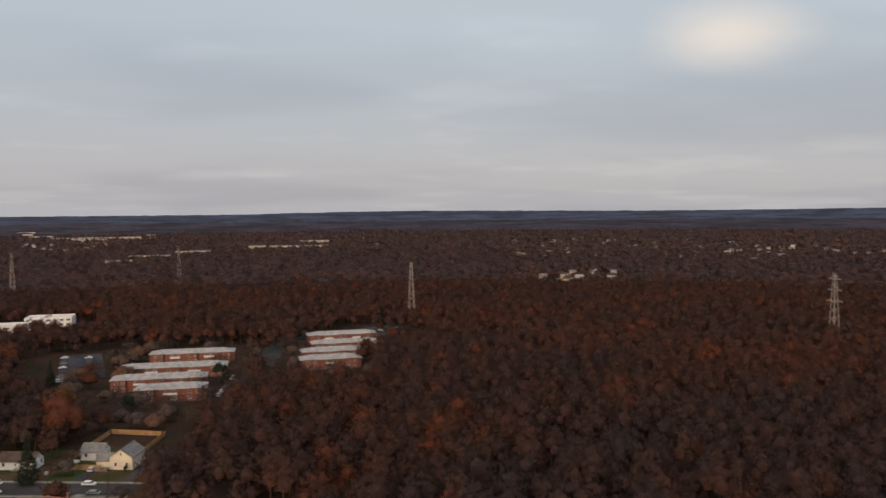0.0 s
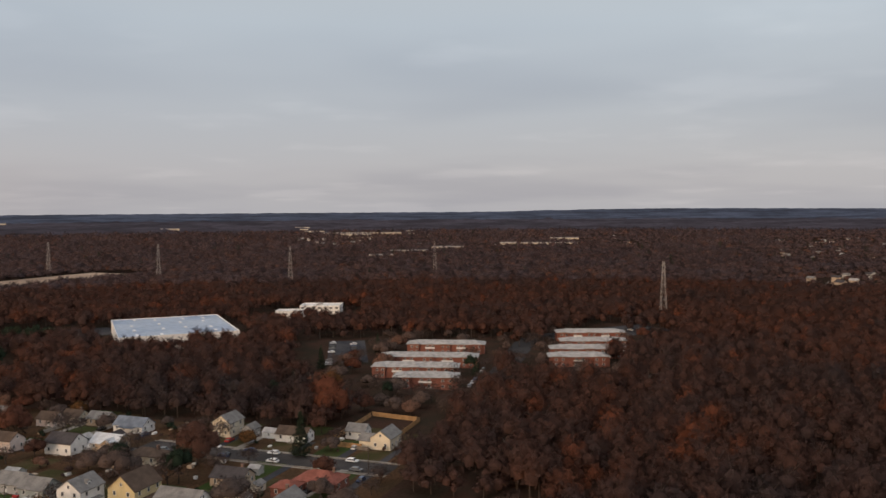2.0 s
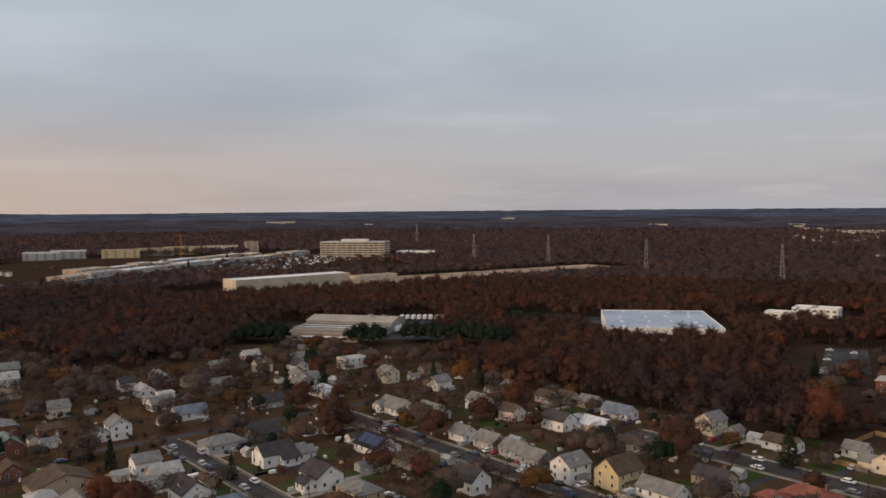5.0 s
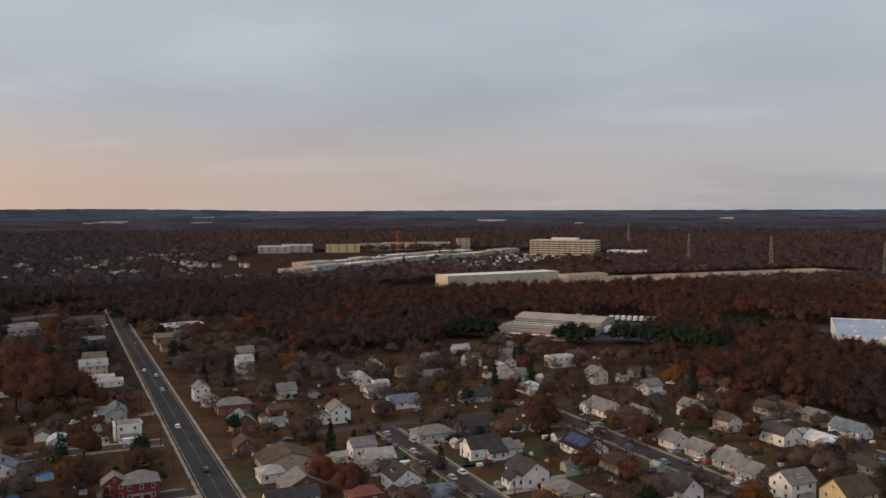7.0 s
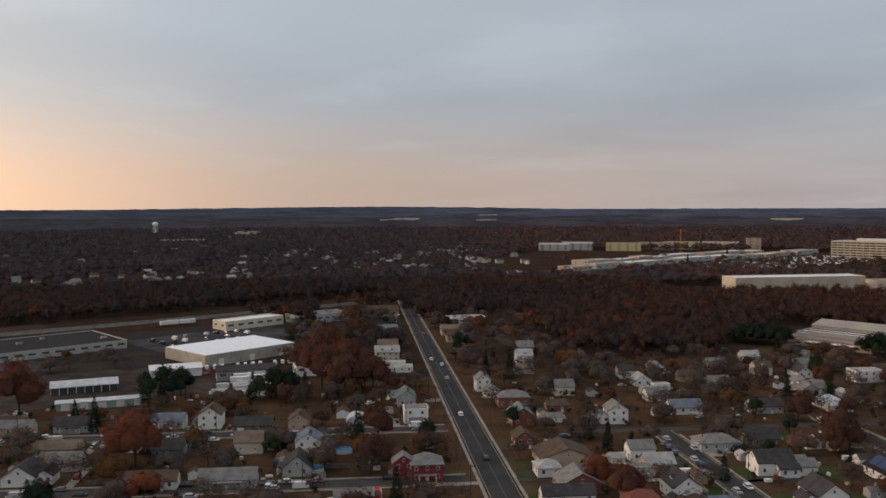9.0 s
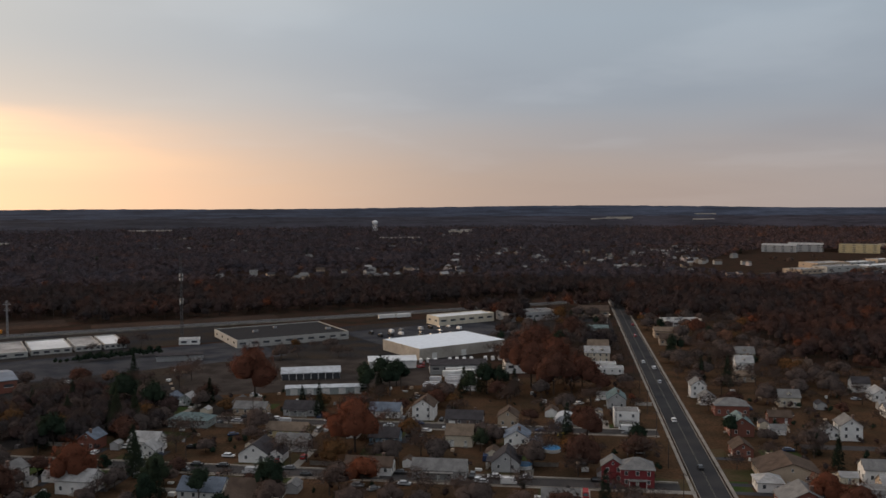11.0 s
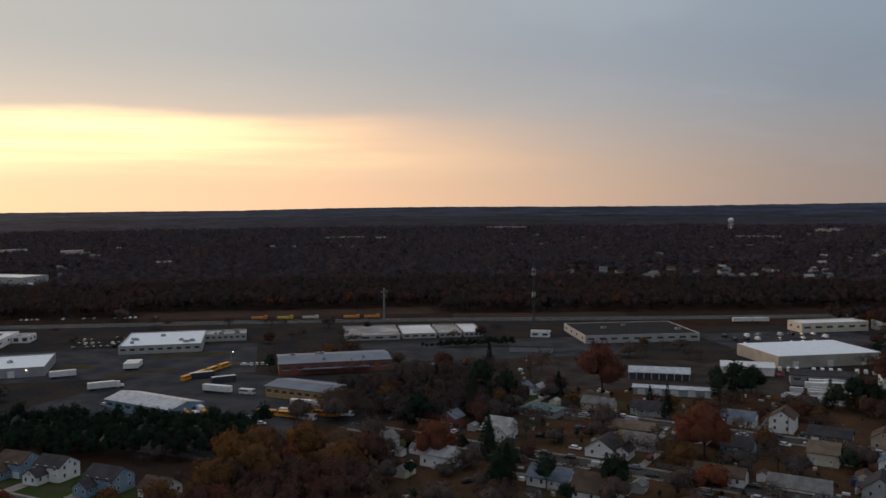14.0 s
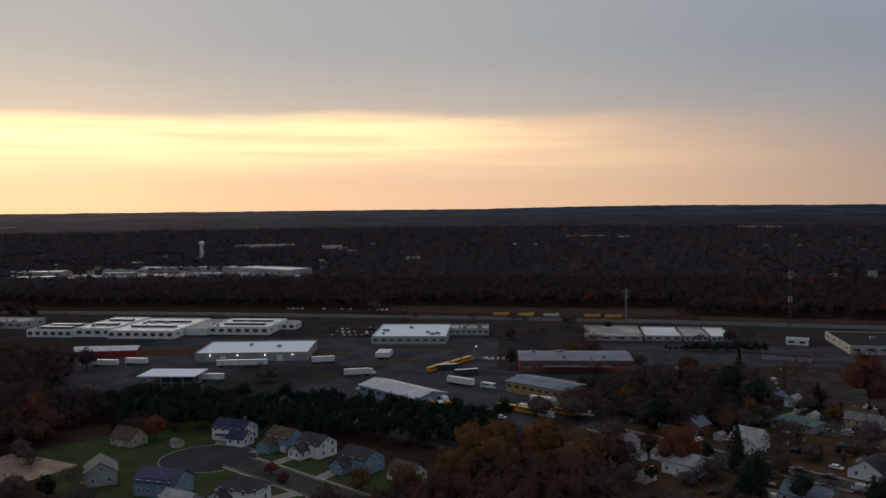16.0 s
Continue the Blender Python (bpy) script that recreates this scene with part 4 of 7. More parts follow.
def hall(x, y, turn, w, d, height, wall, roof, label, rise=0.0, units=0, windows=0, doors=0, band=None, parapet=True, category="warehouse", name="warehouse", rows=1, strip=None, ribs=0, tall=0.7):
    """A large flat or low-pitched commercial building, ridge along its length."""
    HOUSES.append((x, y, max(w, d) / 2))
    h = thing(name, pose(x, y, land(x, y), 0, 0, turn), label, category)
    if math.hypot(x, y) > 900:
        windows, units = windows // 2, units // 2
    wm = WALL[wall] if isinstance(wall, str) else wall
    rm = ROOF[roof] if isinstance(roof, str) else roof
    part("wall", Solid().walls(w, d, -0.3, height, rise).mesh("wall", wm), h)
    if rise:
        part("roof", Solid().gable(w, d, height, rise, 0.5, 0.3).mesh("roof", rm), h)
        if ribs:
            ang = math.degrees(math.atan2(rise, d / 2))
            for k in range(ribs):
                rx = -w / 2 + w * (k + 0.5) / ribs
                part("roof_rib", Solid().box(-0.08, -d * 0.27, 0, 0.08, d * 0.27, 0.12).mesh("roof_rib", rm), h, at=pose(rx, -d / 4, height + rise / 2 + 0.3, ang))
    else:
        part("roof", Solid().box(-w / 2 + 0.4, -d / 2 + 0.4, height, w / 2 - 0.4, d / 2 - 0.4, height + 0.15).mesh("roof", rm), h)
        if parapet:
            s = Solid()
            for a in ((-w / 2, -d / 2, w / 2, -d / 2 + 0.38), (-w / 2, d / 2 - 0.38, w / 2, d / 2), (-w / 2, -d / 2 + 0.38, -w / 2 + 0.38, d / 2 - 0.38), (w / 2 - 0.38, -d / 2 + 0.38, w / 2, d / 2 - 0.38)):
                s.box(a[0], a[1], height, a[2], a[3], height + 0.7)
            part("parapet", s.mesh("parapet", wm), h)
    g = random.Random(int(abs(x) * 7 + abs(y)))
    for k in range(units):
        ux, uy = g.uniform(-0.42, 0.42) * w, g.uniform(-0.38, 0.38) * d
        s = g.uniform(0.8, 1.8)
        zz = height + 0.15 if not rise else height + rise * (1 - abs(uy) / (d / 2)) + 0.05
        u = part("roof_unit", Solid().box(-s, -s * 0.7, 0, s, s * 0.7, 1.3).mesh("roof_unit", STEEL), h, "grey rooftop air unit", at=pose(ux, uy, zz))
        part("fan", Solid().tube((0, 0, 1.3), (0, 0, 1.5), s * 0.4, s * 0.4, 10).mesh("fan", TYRE), u)
    for r in range(rows):
        for k in range(windows):
            wx = -w / 2 + w * (k + 0.5) / windows
            z = height * (r + 0.6) / rows
            ww = min(w / windows * 0.55, 5)
            part("window", Solid().box(-ww / 2, -0.06, -tall, ww / 2, 0.05, tall, 0).box(-ww / 2 - 0.1, -0.1, -tall - 0.15, ww / 2 + 0.1, 0.05, -tall, 1).mesh("window", GLASS, TRIM), h, at=pose(wx, -d / 2 - 0.02, z))
    nd = max(2, int(d / 12)) if windows else 0
    for k in range(nd):
        for side in (-1, 1):
            part("window", Solid().box(-1.4, -0.06, -0.7, 1.4, 0.05, 0.7, 0).box(-1.5, -0.1, -0.85, 1.5, 0.05, -0.7, 1).mesh("window", GLASS, TRIM), h,
                 at=pose(side * (w / 2 + 0.02), -d / 2 + d * (k + 0.5) / nd, height * 0.6, 0, 0, side * 90))
    for k in range(doors):
        dx = -w / 2 + w * (k + 0.5) / doors
        part("loading_door", Solid().box(-1.7, -0.08, 0, 1.7, 0.05, 3.4).box(-1.85, -0.12, 3.4, 1.85, 0.05, 3.6).mesh("loading_door", strip or TRIM), h, "roll-up loading door", at=pose(dx, -d / 2 - 0.03, 0.02))
    if band:
        part("canopy", Solid().box(-w * 0.3, -d / 2 - 4.0, 3.2, w * 0.3, -d / 2 - 0.13, 3.6).mesh("canopy", band), h, "long entrance canopy")
    return h


# ---- trees ----
def tree_kind(kind, mat, n, r, h, z0, size, stem_h, variants):
    out = []
    for k in range(variants):
        co = cone_clumps(100 + k, n, r, h, size) if kind == "cone" else crown_clumps(200 + k + n, n, r, h, z0, size, 6, (6, 3) if mat is not FOL_BARE else None, 0.8 if mat is not FOL_BARE else 0.4)
        g = np.random.default_rng(k)
        crown = triangles("crown", co, np.full(len(co), 0.2 + 0.6 * k / max(variants - 1, 1)), mat)
        st = stem_points(stem_h, 0.22, 0 if kind == "cone" else 7, k, 6)
        trunk = triangles("trunk", st, np.zeros(len(st)), BARK)
        out.append((trunk, crown))
    return out


TREES = {
    "bare": (tree_kind("round", FOL_BARE, 300, 4.9, 9.6, 0.0, 1.05, 4.0, 6), "bare grey-brown tree with fine twigs", "tree"),
    "brown": (tree_kind("round", FOL_TOWN, 230, 4.9, 9.4, 0.0, 0.75, 4.0, 6), "dark brown autumn tree beside the houses", "tree"),
    "rust": (tree_kind("round", FOL_RUST, 340, 4.9, 9.8, 0.0, 0.7, 4.0, 5), "broad rust-red autumn tree in leaf", "tree"),
    "gold": (tree_kind("round", FOL_GOLD, 340, 4.8, 9.2, 0.0, 0.7, 4.0, 4), "golden-orange autumn tree still in leaf", "tree"),
    "spruce": (tree_kind("cone", FOL_GREEN, 560, 3.2, 12.0, 0, 0.6, 4.0, 4), "tall dark green conifer among the houses", "conifer"),
    "cedar": (tree_kind("round", FOL_GREEN, 280, 3.4, 9.6, 0.6, 0.65, 4.0, 3), "dark green bushy evergreen tree", "evergreen"),
    "shrub": (tree_kind("round", FOL_RUST, 80, 1.5, 2.4, 0.0, 0.3, 0.9, 3), "low reddish shrub in a garden", "shrub"),
}
SET = []


def tree(kind, x, y, s=1.0, seed=0, sz=None):
    kinds, label, cat = TREES[kind]
    g = random.Random(int(x * 13 + y * 7 + seed))
    t = thing(cat if cat != "evergreen" else "evergreen_tree", pose(x, y, land(x, y), 0, 0, g.uniform(0, 360)) @ Matrix.Diagonal((s, s, sz or s, 1)), label, cat, cat + "s among the houses")
    trunk, crown = kinds[g.randrange(len(kinds))]
    part("trunk", trunk, t)
    part("crown", crown, t)
    SET.append((x, y, 3.5 * s))
    return t


def pool(x, y, r, label):
    t = thing("pool", pose(x, y, 0), label, "pool")
    part("wall", Solid().tube((0, 0, -0.1), (0, 0, 1.2), r, r, 20).mesh("wall", TRIM), t)
    part("cover", Solid().tube((0, 0, 1.2), (0, 0, 1.26), r - 0.1, r - 0.1, 20).mesh("cover", material("blue_tarp", (0.03, 0.20, 0.42), 0.5, 0.2)), t, "bright blue cover")


def quonset(x, y, turn, w, d):
    HOUSES.append((x, y, w / 2 + 1))
    t = thing("shed", pose(x, y, 0, 0, 0, turn), "round-roofed pale metal shed", "shed")
    n, vs = 10, []
    for yy in (-d / 2, d / 2):
        vs += [(-math.cos(math.pi * k / n) * w / 2, yy, math.sin(math.pi * k / n) * w * 0.42 + 0.4) for k in range(n + 1)]
    fs = [(k, k + 1, n + 2 + k, n + 1 + k) for k in range(n)] + [tuple(range(n + 1))[::-1], tuple(range(n + 1, 2 * n + 2)), (0, n + 1, 2 * n + 1, n)]
    part("shell", Solid().add(vs, fs).mesh("shell", ROOF["silver"], smooth=False), t)
    part("base", Solid().box(-w / 2, -d / 2, -0.2, w / 2, d / 2, 0.41).mesh("base", CONCRETE), t)
    part("door", DOORS["white"], t, at=pose(0, -d / 2 - 0.05, 0.4))


# ---- vehicles ----
def car_proto(paint, colour, x, y, turn, van=False, near=True):
    c = thing("car" if not van else "van", pose(x, y, 0.03, 0, 0, turn), f"{colour} {'van' if van else 'car'} parked on the asphalt", "car" if not van else "van", "parked cars")
    body = Solid()
    if van:
        body.box(-2.6, -0.95, 0.35, 2.6, 0.95, 1.1).box(-2.6, -0.93, 1.1, 1.7, 0.93, 2.25, inset=0.1)
        glass = Solid().box(0.9, -0.86, 1.15, 2.2, 0.86, 1.95, inset=0.3)
    else:
        body.box(-2.25, -0.9, 0.32, 2.25, 0.9, 0.82, inset=0.06).box(-1.5, -0.8, 1.2, 0.75, 0.8, 1.42, inset=0.1)
        glass = Solid().box(-1.75, -0.84, 0.8, 1.25, 0.84, 1.3, inset=0.22)
    part("body", body.mesh("body", paint), c)
    part("cabin_glass", glass.mesh("cabin_glass", GLASS), c, "dark car glass")
    if not near:
        part("underbody", Solid().box(-1.9, -0.8, -0.02, 1.9, 0.8, 0.36).mesh("underbody", TYRE), c, "dark wheels and underbody")
        return c
    wheel = Solid().tube((0, -0.12, 0), (0, 0.12, 0), 0.32, 0.32, 10).mesh("wheel", TYRE)
    rim = Solid().tube((0, -0.13, 0), (0, 0.13, 0), 0.19, 0.19, 8).mesh("rim", STEEL)
    for wx in (-1.4, 1.4):
        for wy in (-0.82, 0.82):
            part("rim", rim, part("wheel", wheel, c, at=pose(wx, wy, 0.32)))
    lamp = Solid().box(-0.05, -0.18, -0.08, 0.05, 0.18, 0.08)
    for wy in (-0.6, 0.6):
        part("headlight", lamp.mesh("headlight", TRIM), c, at=pose(2.23 if not van else 2.59, wy, 0.65))
        part("tail_light", lamp.mesh("tail_light", material("tail_red", (0.3, 0.02, 0.02), 0.3)), c, at=pose(-2.23 if not van else -2.59, wy, 0.7))
    return c


PAINTS = {"white": (0.78, 0.78, 0.78), "silver": (0.45, 0.46, 0.48), "black": (0.02, 0.02, 0.022), "dark blue": (0.03, 0.05, 0.11), "red": (0.35, 0.03, 0.03), "grey": (0.16, 0.165, 0.17), "yellow": (0.65, 0.5, 0.03)}
CARS = {}


def car(colour, x, y, turn=90.0, van=False):
    near = math.hypot(x, y) < 190
    key = (colour, van, near)
    if key not in CARS:
        CARS[key] = car_proto(material("car_paint_" + colour.replace(" ", "_"), PAINTS[colour], 0.25, 0.05, spec=0.6), colour, x, y, turn, van, near)
        return CARS[key]
    return copy_thing(CARS[key], pose(x, y, 0.03, 0, 0, turn))


def bus_proto(kind, x, y, turn):
    paint, label = {"school": (material("school_bus_yellow", (0.72, 0.33, 0.03), 0.4, 0.1), "yellow school bus parked in the yard"),
                    "coach": (material("coach_dark", (0.04, 0.05, 0.07), 0.3, 0.1), "dark coach with a white roof"),
                    "small": (material("coach_white", (0.7, 0.7, 0.72), 0.35, 0.1), "small white shuttle bus")}[kind]
    n = {"school": 10.5, "coach": 12.5, "small": 7.5}[kind]
    b = thing("bus", pose(x, y, 0.03, 0, 0, turn), label, "bus", "buses in the yard")
    s = Solid().box(-n / 2, -1.22, 0.45, n / 2 - (1.6 if kind == "school" else 0), 1.22, 2.75 if kind != "coach" else 3.2)
    if kind == "school":
        s.box(n / 2 - 1.6, -1.0, 0.45, n / 2, 1.0, 1.5, inset=0.1)
    part("body", s.mesh("body", paint), b)
    zt = 2.75 if kind != "coach" else 3.2
    part("roof", Solid().box(-n / 2 + 0.1, -1.15, zt, n / 2 - (1.7 if kind == "school" else 0.1), 1.15, zt + 0.16, inset=0.15).mesh("roof", TRIM if kind != "school" else paint), b, "white roof" if kind != "school" else "")
    pane = Solid().box(-0.5, -0.03, -0.4, 0.5, 0.03, 0.4).mesh("window", GLASS)
    for side in (-1, 1):
        k, x0 = 0, -n / 2 + 0.9
        while x0 + k * 1.2 < n / 2 - 1.9:
            part("window", pane, b, at=pose(x0 + k * 1.2, side * 1.225, 2.1, 0, 0, 0))
            k += 1
    part("windscreen", Solid().box(-0.04, -1.0, -0.5, 0.04, 1.0, 0.5).mesh("windscreen", GLASS), b, at=pose(n / 2 - (1.58 if kind == "school" else -0.02), 0, 2.0))
    wheel = Solid().tube((0, -0.15, 0), (0, 0.15, 0), 0.48, 0.48, 10).mesh("wheel", TYRE)
    rim = Solid().tube((0, -0.16, 0), (0, 0.16, 0), 0.26, 0.26, 8).mesh("rim", STEEL)
    for wx in (-n * 0.28, n * 0.32):
        for wy in (-1.08, 1.08):
            w = part("wheel", wheel, b, at=pose(wx, wy, 0.48))
            part("rim", rim, w)
    return b


BUSES = {}


def bus(kind, x, y, turn):
    if kind not in BUSES:
        BUSES[kind] = bus_proto(kind, x, y, turn)
        return BUSES[kind]
    return copy_thing(BUSES[kind], pose(x, y, 0.03, 0, 0, turn))


def trailer(x, y, turn, n=14.5, tractor=True, label="white box trailer parked in the yard", paint=None):
    t = thing("truck" if tractor else "trailer", pose(x, y, 0.03, 0, 0, turn), label if not tractor else "white tractor truck with a box trailer", "truck" if tractor else "trailer", "trucks in the yards")
    paint = paint or material("trailer_white", (0.75, 0.75, 0.74), 0.5, 0.15)
    s = Solid().box(-n / 2, -1.27, 1.1, n / 2, 1.27, 3.95)
    part("box", s.mesh("box", paint), t)
    part("chassis", Solid().box(-n / 2 + 0.3, -0.5, 0.75, n / 2, 0.5, 1.098).mesh("chassis", TYRE), t)
    wheel = Solid().tube((0, -0.25, 0), (0, 0.25, 0), 0.5, 0.5, 10).mesh("wheel", TYRE)
    spots = [-n / 2 + 1.5, -n / 2 + 2.8] + ([n / 2 - 0.9, n / 2 + 2.9] if tractor else [])
    for wx in spots:
        for wy in (-1.0, 1.0):
            part("wheel", wheel, t, at=pose(wx, wy, 0.5))
    if tractor:
        c = Solid().box(n / 2 + 0.25, -1.2, 0.9, n / 2 + 2.3, 1.2, 3.6, inset=0.12).box(n / 2 + 2.3, -1.05, 0.7, n / 2 + 3.9, 1.05, 1.9, inset=0.15)
        part("cab", c.mesh("cab", material("truck_white", (0.74, 0.74, 0.74), 0.3, 0.05)), t)
        part("windscreen", Solid().box(-0.05, -0.9, -0.4, 0.05, 0.9, 0.4).mesh("windscreen", GLASS), t, at=pose(n / 2 + 2.28, 0, 2.7))
    else:
        for wy in (-0.8, 0.8):
            part("landing_leg", Solid().box(-0.1, -0.1, -0.02, 0.1, 0.1, 0.76).mesh("landing_leg", STEEL), t, at=pose(n / 2 - 2.5, wy * 0.5, 0))
    return t


# ---- masts and poles ----
def lattice(name, x, y, height, w0, w1, label, category, arms=(), mat=None, steps=9, bands=None):
    t = thing(name, pose(x, y, land(x, y), 0, 0, 20), label, category)
    mat = mat or STEEL
    for a, b in ((-1, -1), (1, -1), (1, 1), (-1, 1)):
        part("leg", Solid().tube((a * w0, b * w0, -0.3), (a * w1, b * w1, height), 0.2, 0.12, 4).mesh("leg", mat), t)
    s = Solid()
    for k in range(steps):
        z0, z1 = height * k / steps, height * (k + 1) / steps
        p = w0 + (w1 - w0) * k / steps
        q = w0 + (w1 - w0) * (k + 1) / steps
        for a, b, c, d in ((-1, -1, 1, -1), (1, -1, 1, 1), (1, 1, -1, 1), (-1, 1, -1, -1)):
            s.tube((a * p, b * p, z0), (c * q, d * q, z1), 0.08, 0.08, 3)
            s.tube((c * p, d * p, z0), (a * q, b * q, z1), 0.08, 0.08, 3)
    part("bracing", s.mesh("bracing", mat), t)
    for z, half in arms:
        a = Solid().tube((-half, 0, z), (half, 0, z), 0.2, 0.2, 4).tube((-half, 0, z), (0, 0, z + 2.4), 0.12, 0.12, 3).tube((half, 0, z), (0, 0, z + 2.4), 0.12, 0.12, 3)
        part("arm", a.mesh("arm", mat), t)
    return t


def pole(x, y, height=10.0, turn=0.0, arm=1, lamp=False):
    t = thing("street_lamp" if lamp else "utility_pole", pose(x, y, 0, 0, 0, turn), "street lamp with a small lit head" if lamp else "brown wooden utility pole with a crossarm", "street lamp" if lamp else "utility pole", "poles along the streets")
    part("pole", Solid().tube((0, 0, -0.3), (0, 0, height), 0.16, 0.11, 6).mesh("pole", BARK if not lamp else STEEL), t)
    if lamp:
        part("arm", Solid().tube((0, 0, height - 0.2), (1.6, 0, height + 0.1), 0.06, 0.05, 5).mesh("arm", STEEL), t)
        part("lamp_head", Solid().box(1.4, -0.2, height - 0.1, 2.1, 0.2, height + 0.1).mesh("lamp_head", LAMP), t, "glowing lamp head")
    elif arm:
        part("crossarm", Solid().box(-1.2, -0.07, height - 0.7, 1.2, 0.07, height - 0.55).mesh("crossarm", BARK), t)
    return t


def water_tower(x, y, height, r, label):
    t = thing("water_tower", pose(x, y, land(x, y)), label, "water tower")
    m = material("water_tower_white", (0.75, 0.76, 0.78), 0.5, 0.1)
    for k in range(6):
        a = 6.2832 * k / 6
        part("leg", Solid().tube((math.cos(a) * r * 0.9, math.sin(a) * r * 0.9, -0.5), (math.cos(a) * r * 0.7, math.sin(a) * r * 0.7, height), 0.4, 0.3, 5).mesh("leg", m), t)
    part("riser", Solid().tube((0, 0, -0.5), (0, 0, height), 0.9, 0.9, 8).mesh("riser", m), t)
    s = Solid()
    for z0, z1, a, b in ((0, 1.8, 0.55, 0.95), (1.8, 5, 0.95, 1.0), (5, 7, 1.0, 0.6), (7, 7.8, 0.6, 0.1)):
        s.tube((0, 0, height + z0 * r / 5), (0, 0, height + z1 * r / 5), a * r, b * r, 16)
    part("tank", s.mesh("tank", m), t, "white tank")
    return t


def fence(points, height, mat, label, board=0.28):
    """Board fence along a line of corners: rails, posts, boards."""
    t = thing("fence", pose(points[0][0], points[0][1], 0), label, "fence")
    ox, oy = points[0]
    mb = Solid().box(-1.19, -0.02, 0.05, 1.19, 0.019, height).mesh("panel", mat)
    mp = Solid().box(-0.07, -0.07, -0.3, 0.07, 0.07, height + 0.1).mesh("post", mat)
    for (x0, y0), (x1, y1) in zip(points, points[1:]):
        n, turn = math.hypot(x1 - x0, y1 - y0), math.degrees(math.atan2(y1 - y0, x1 - x0))
        m = pose(x0 - ox, y0 - oy, 0, 0, 0, turn)
        part("rail", Solid().box(0, 0.02, 0.4, n, 0.07, 0.5).box(0, 0.02, height - 0.4, n, 0.07, height - 0.3).mesh("rail", mat), t, at=m)
        for k in range(int(n / 2.4) + 1):
            part("post", mp, t, at=m @ pose(min(k * 2.4, n), 0.12, 0))
        for k in range(max(int(n / 2.4), 1)):
            part("panel", mb, t, at=m @ pose(k * 2.4 + 1.2, 0, 0))
    return t


# ---- commercial buildings and large things ----
BLUE_ROOF = material("weathered_blue_roof", (0.22, 0.29, 0.40), 0.6, 0.3, 0.03, 0.25, other=(0.32, 0.38, 0.46))
PALE_ROOF = material("pale_membrane_roof", (0.68, 0.69, 0.70), 0.6, 0.2, 0.04, 0.5)
DIRTY_ROOF = material("stained_gravel_roof", (0.36, 0.35, 0.34), 0.9, 0.5, 0.06, 0.5, other=(0.18, 0.17, 0.17))
TAN_ROOF = material("weathered_tan_roof", (0.33, 0.29, 0.25), 0.8, 0.3, 0.05, 0.6, other=(0.24, 0.22, 0.20))
METAL_ROOF = material("blue_grey_metal_roof", (0.17, 0.20, 0.25), 0.6, 0.2, 0.1, 1.0, metal=0.2)
YELLOW_BRICK = material("yellow_brick", (0.48, 0.30, 0.13), 0.85, 0.2, 0.2, 3.0)
CREAM_PANEL = material("cream_wall_panels", (0.55, 0.48, 0.38), 0.8, 0.2, 0.1, 1.0)
GREY_PANEL = material("grey_wall_panels", (0.33, 0.33, 0.33), 0.8, 0.2, 0.1, 1.0)
RED_PAINT = material("red_sheet_metal", (0.33, 0.035, 0.035), 0.5, 0.2, 0.3, 2.0)
ORANGE = material("orange_machine_paint", (0.62, 0.24, 0.03), 0.5, 0.2)
YELLOW = material("yellow_machine_paint", (0.60, 0.44, 0.04), 0.5, 0.2)

# east: hall with the blue roof, white block, apartments
blue_hall = hall(496.5, 375.5, 43, 96, 76, 8.6, "white", BLUE_ROOF, "large flat hall with a weathered blue roof among the trees", windows=8)
for k in range(16):
    g = random.Random(k)
    part("roof_light", Solid().box(-3.2, -0.9, 0, 3.2, 0.9, 0.35).mesh("roof_light", PALE_ROOF), blue_hall, "pale roof light", at=pose(-38 + (k % 4) * 25 + g.uniform(-5, 5), -26 + (k // 4) * 17 + g.uniform(-3, 3), 8.75))
hall(655, 341, -72, 34, 22, 7.0, "white", PALE_ROOF, "white block standing out of the wood", units=3, windows=7, rows=2)
hall(622, 353, -72, 22, 14, 5.5, "white", PALE_ROOF, "low white annex in the wood", windows=4)
hall(670, 176, -40, 18, 12, 6, "cream", "tan", "tan house at the edge of the wood", rise=3.0, windows=3, category="house", name="house")


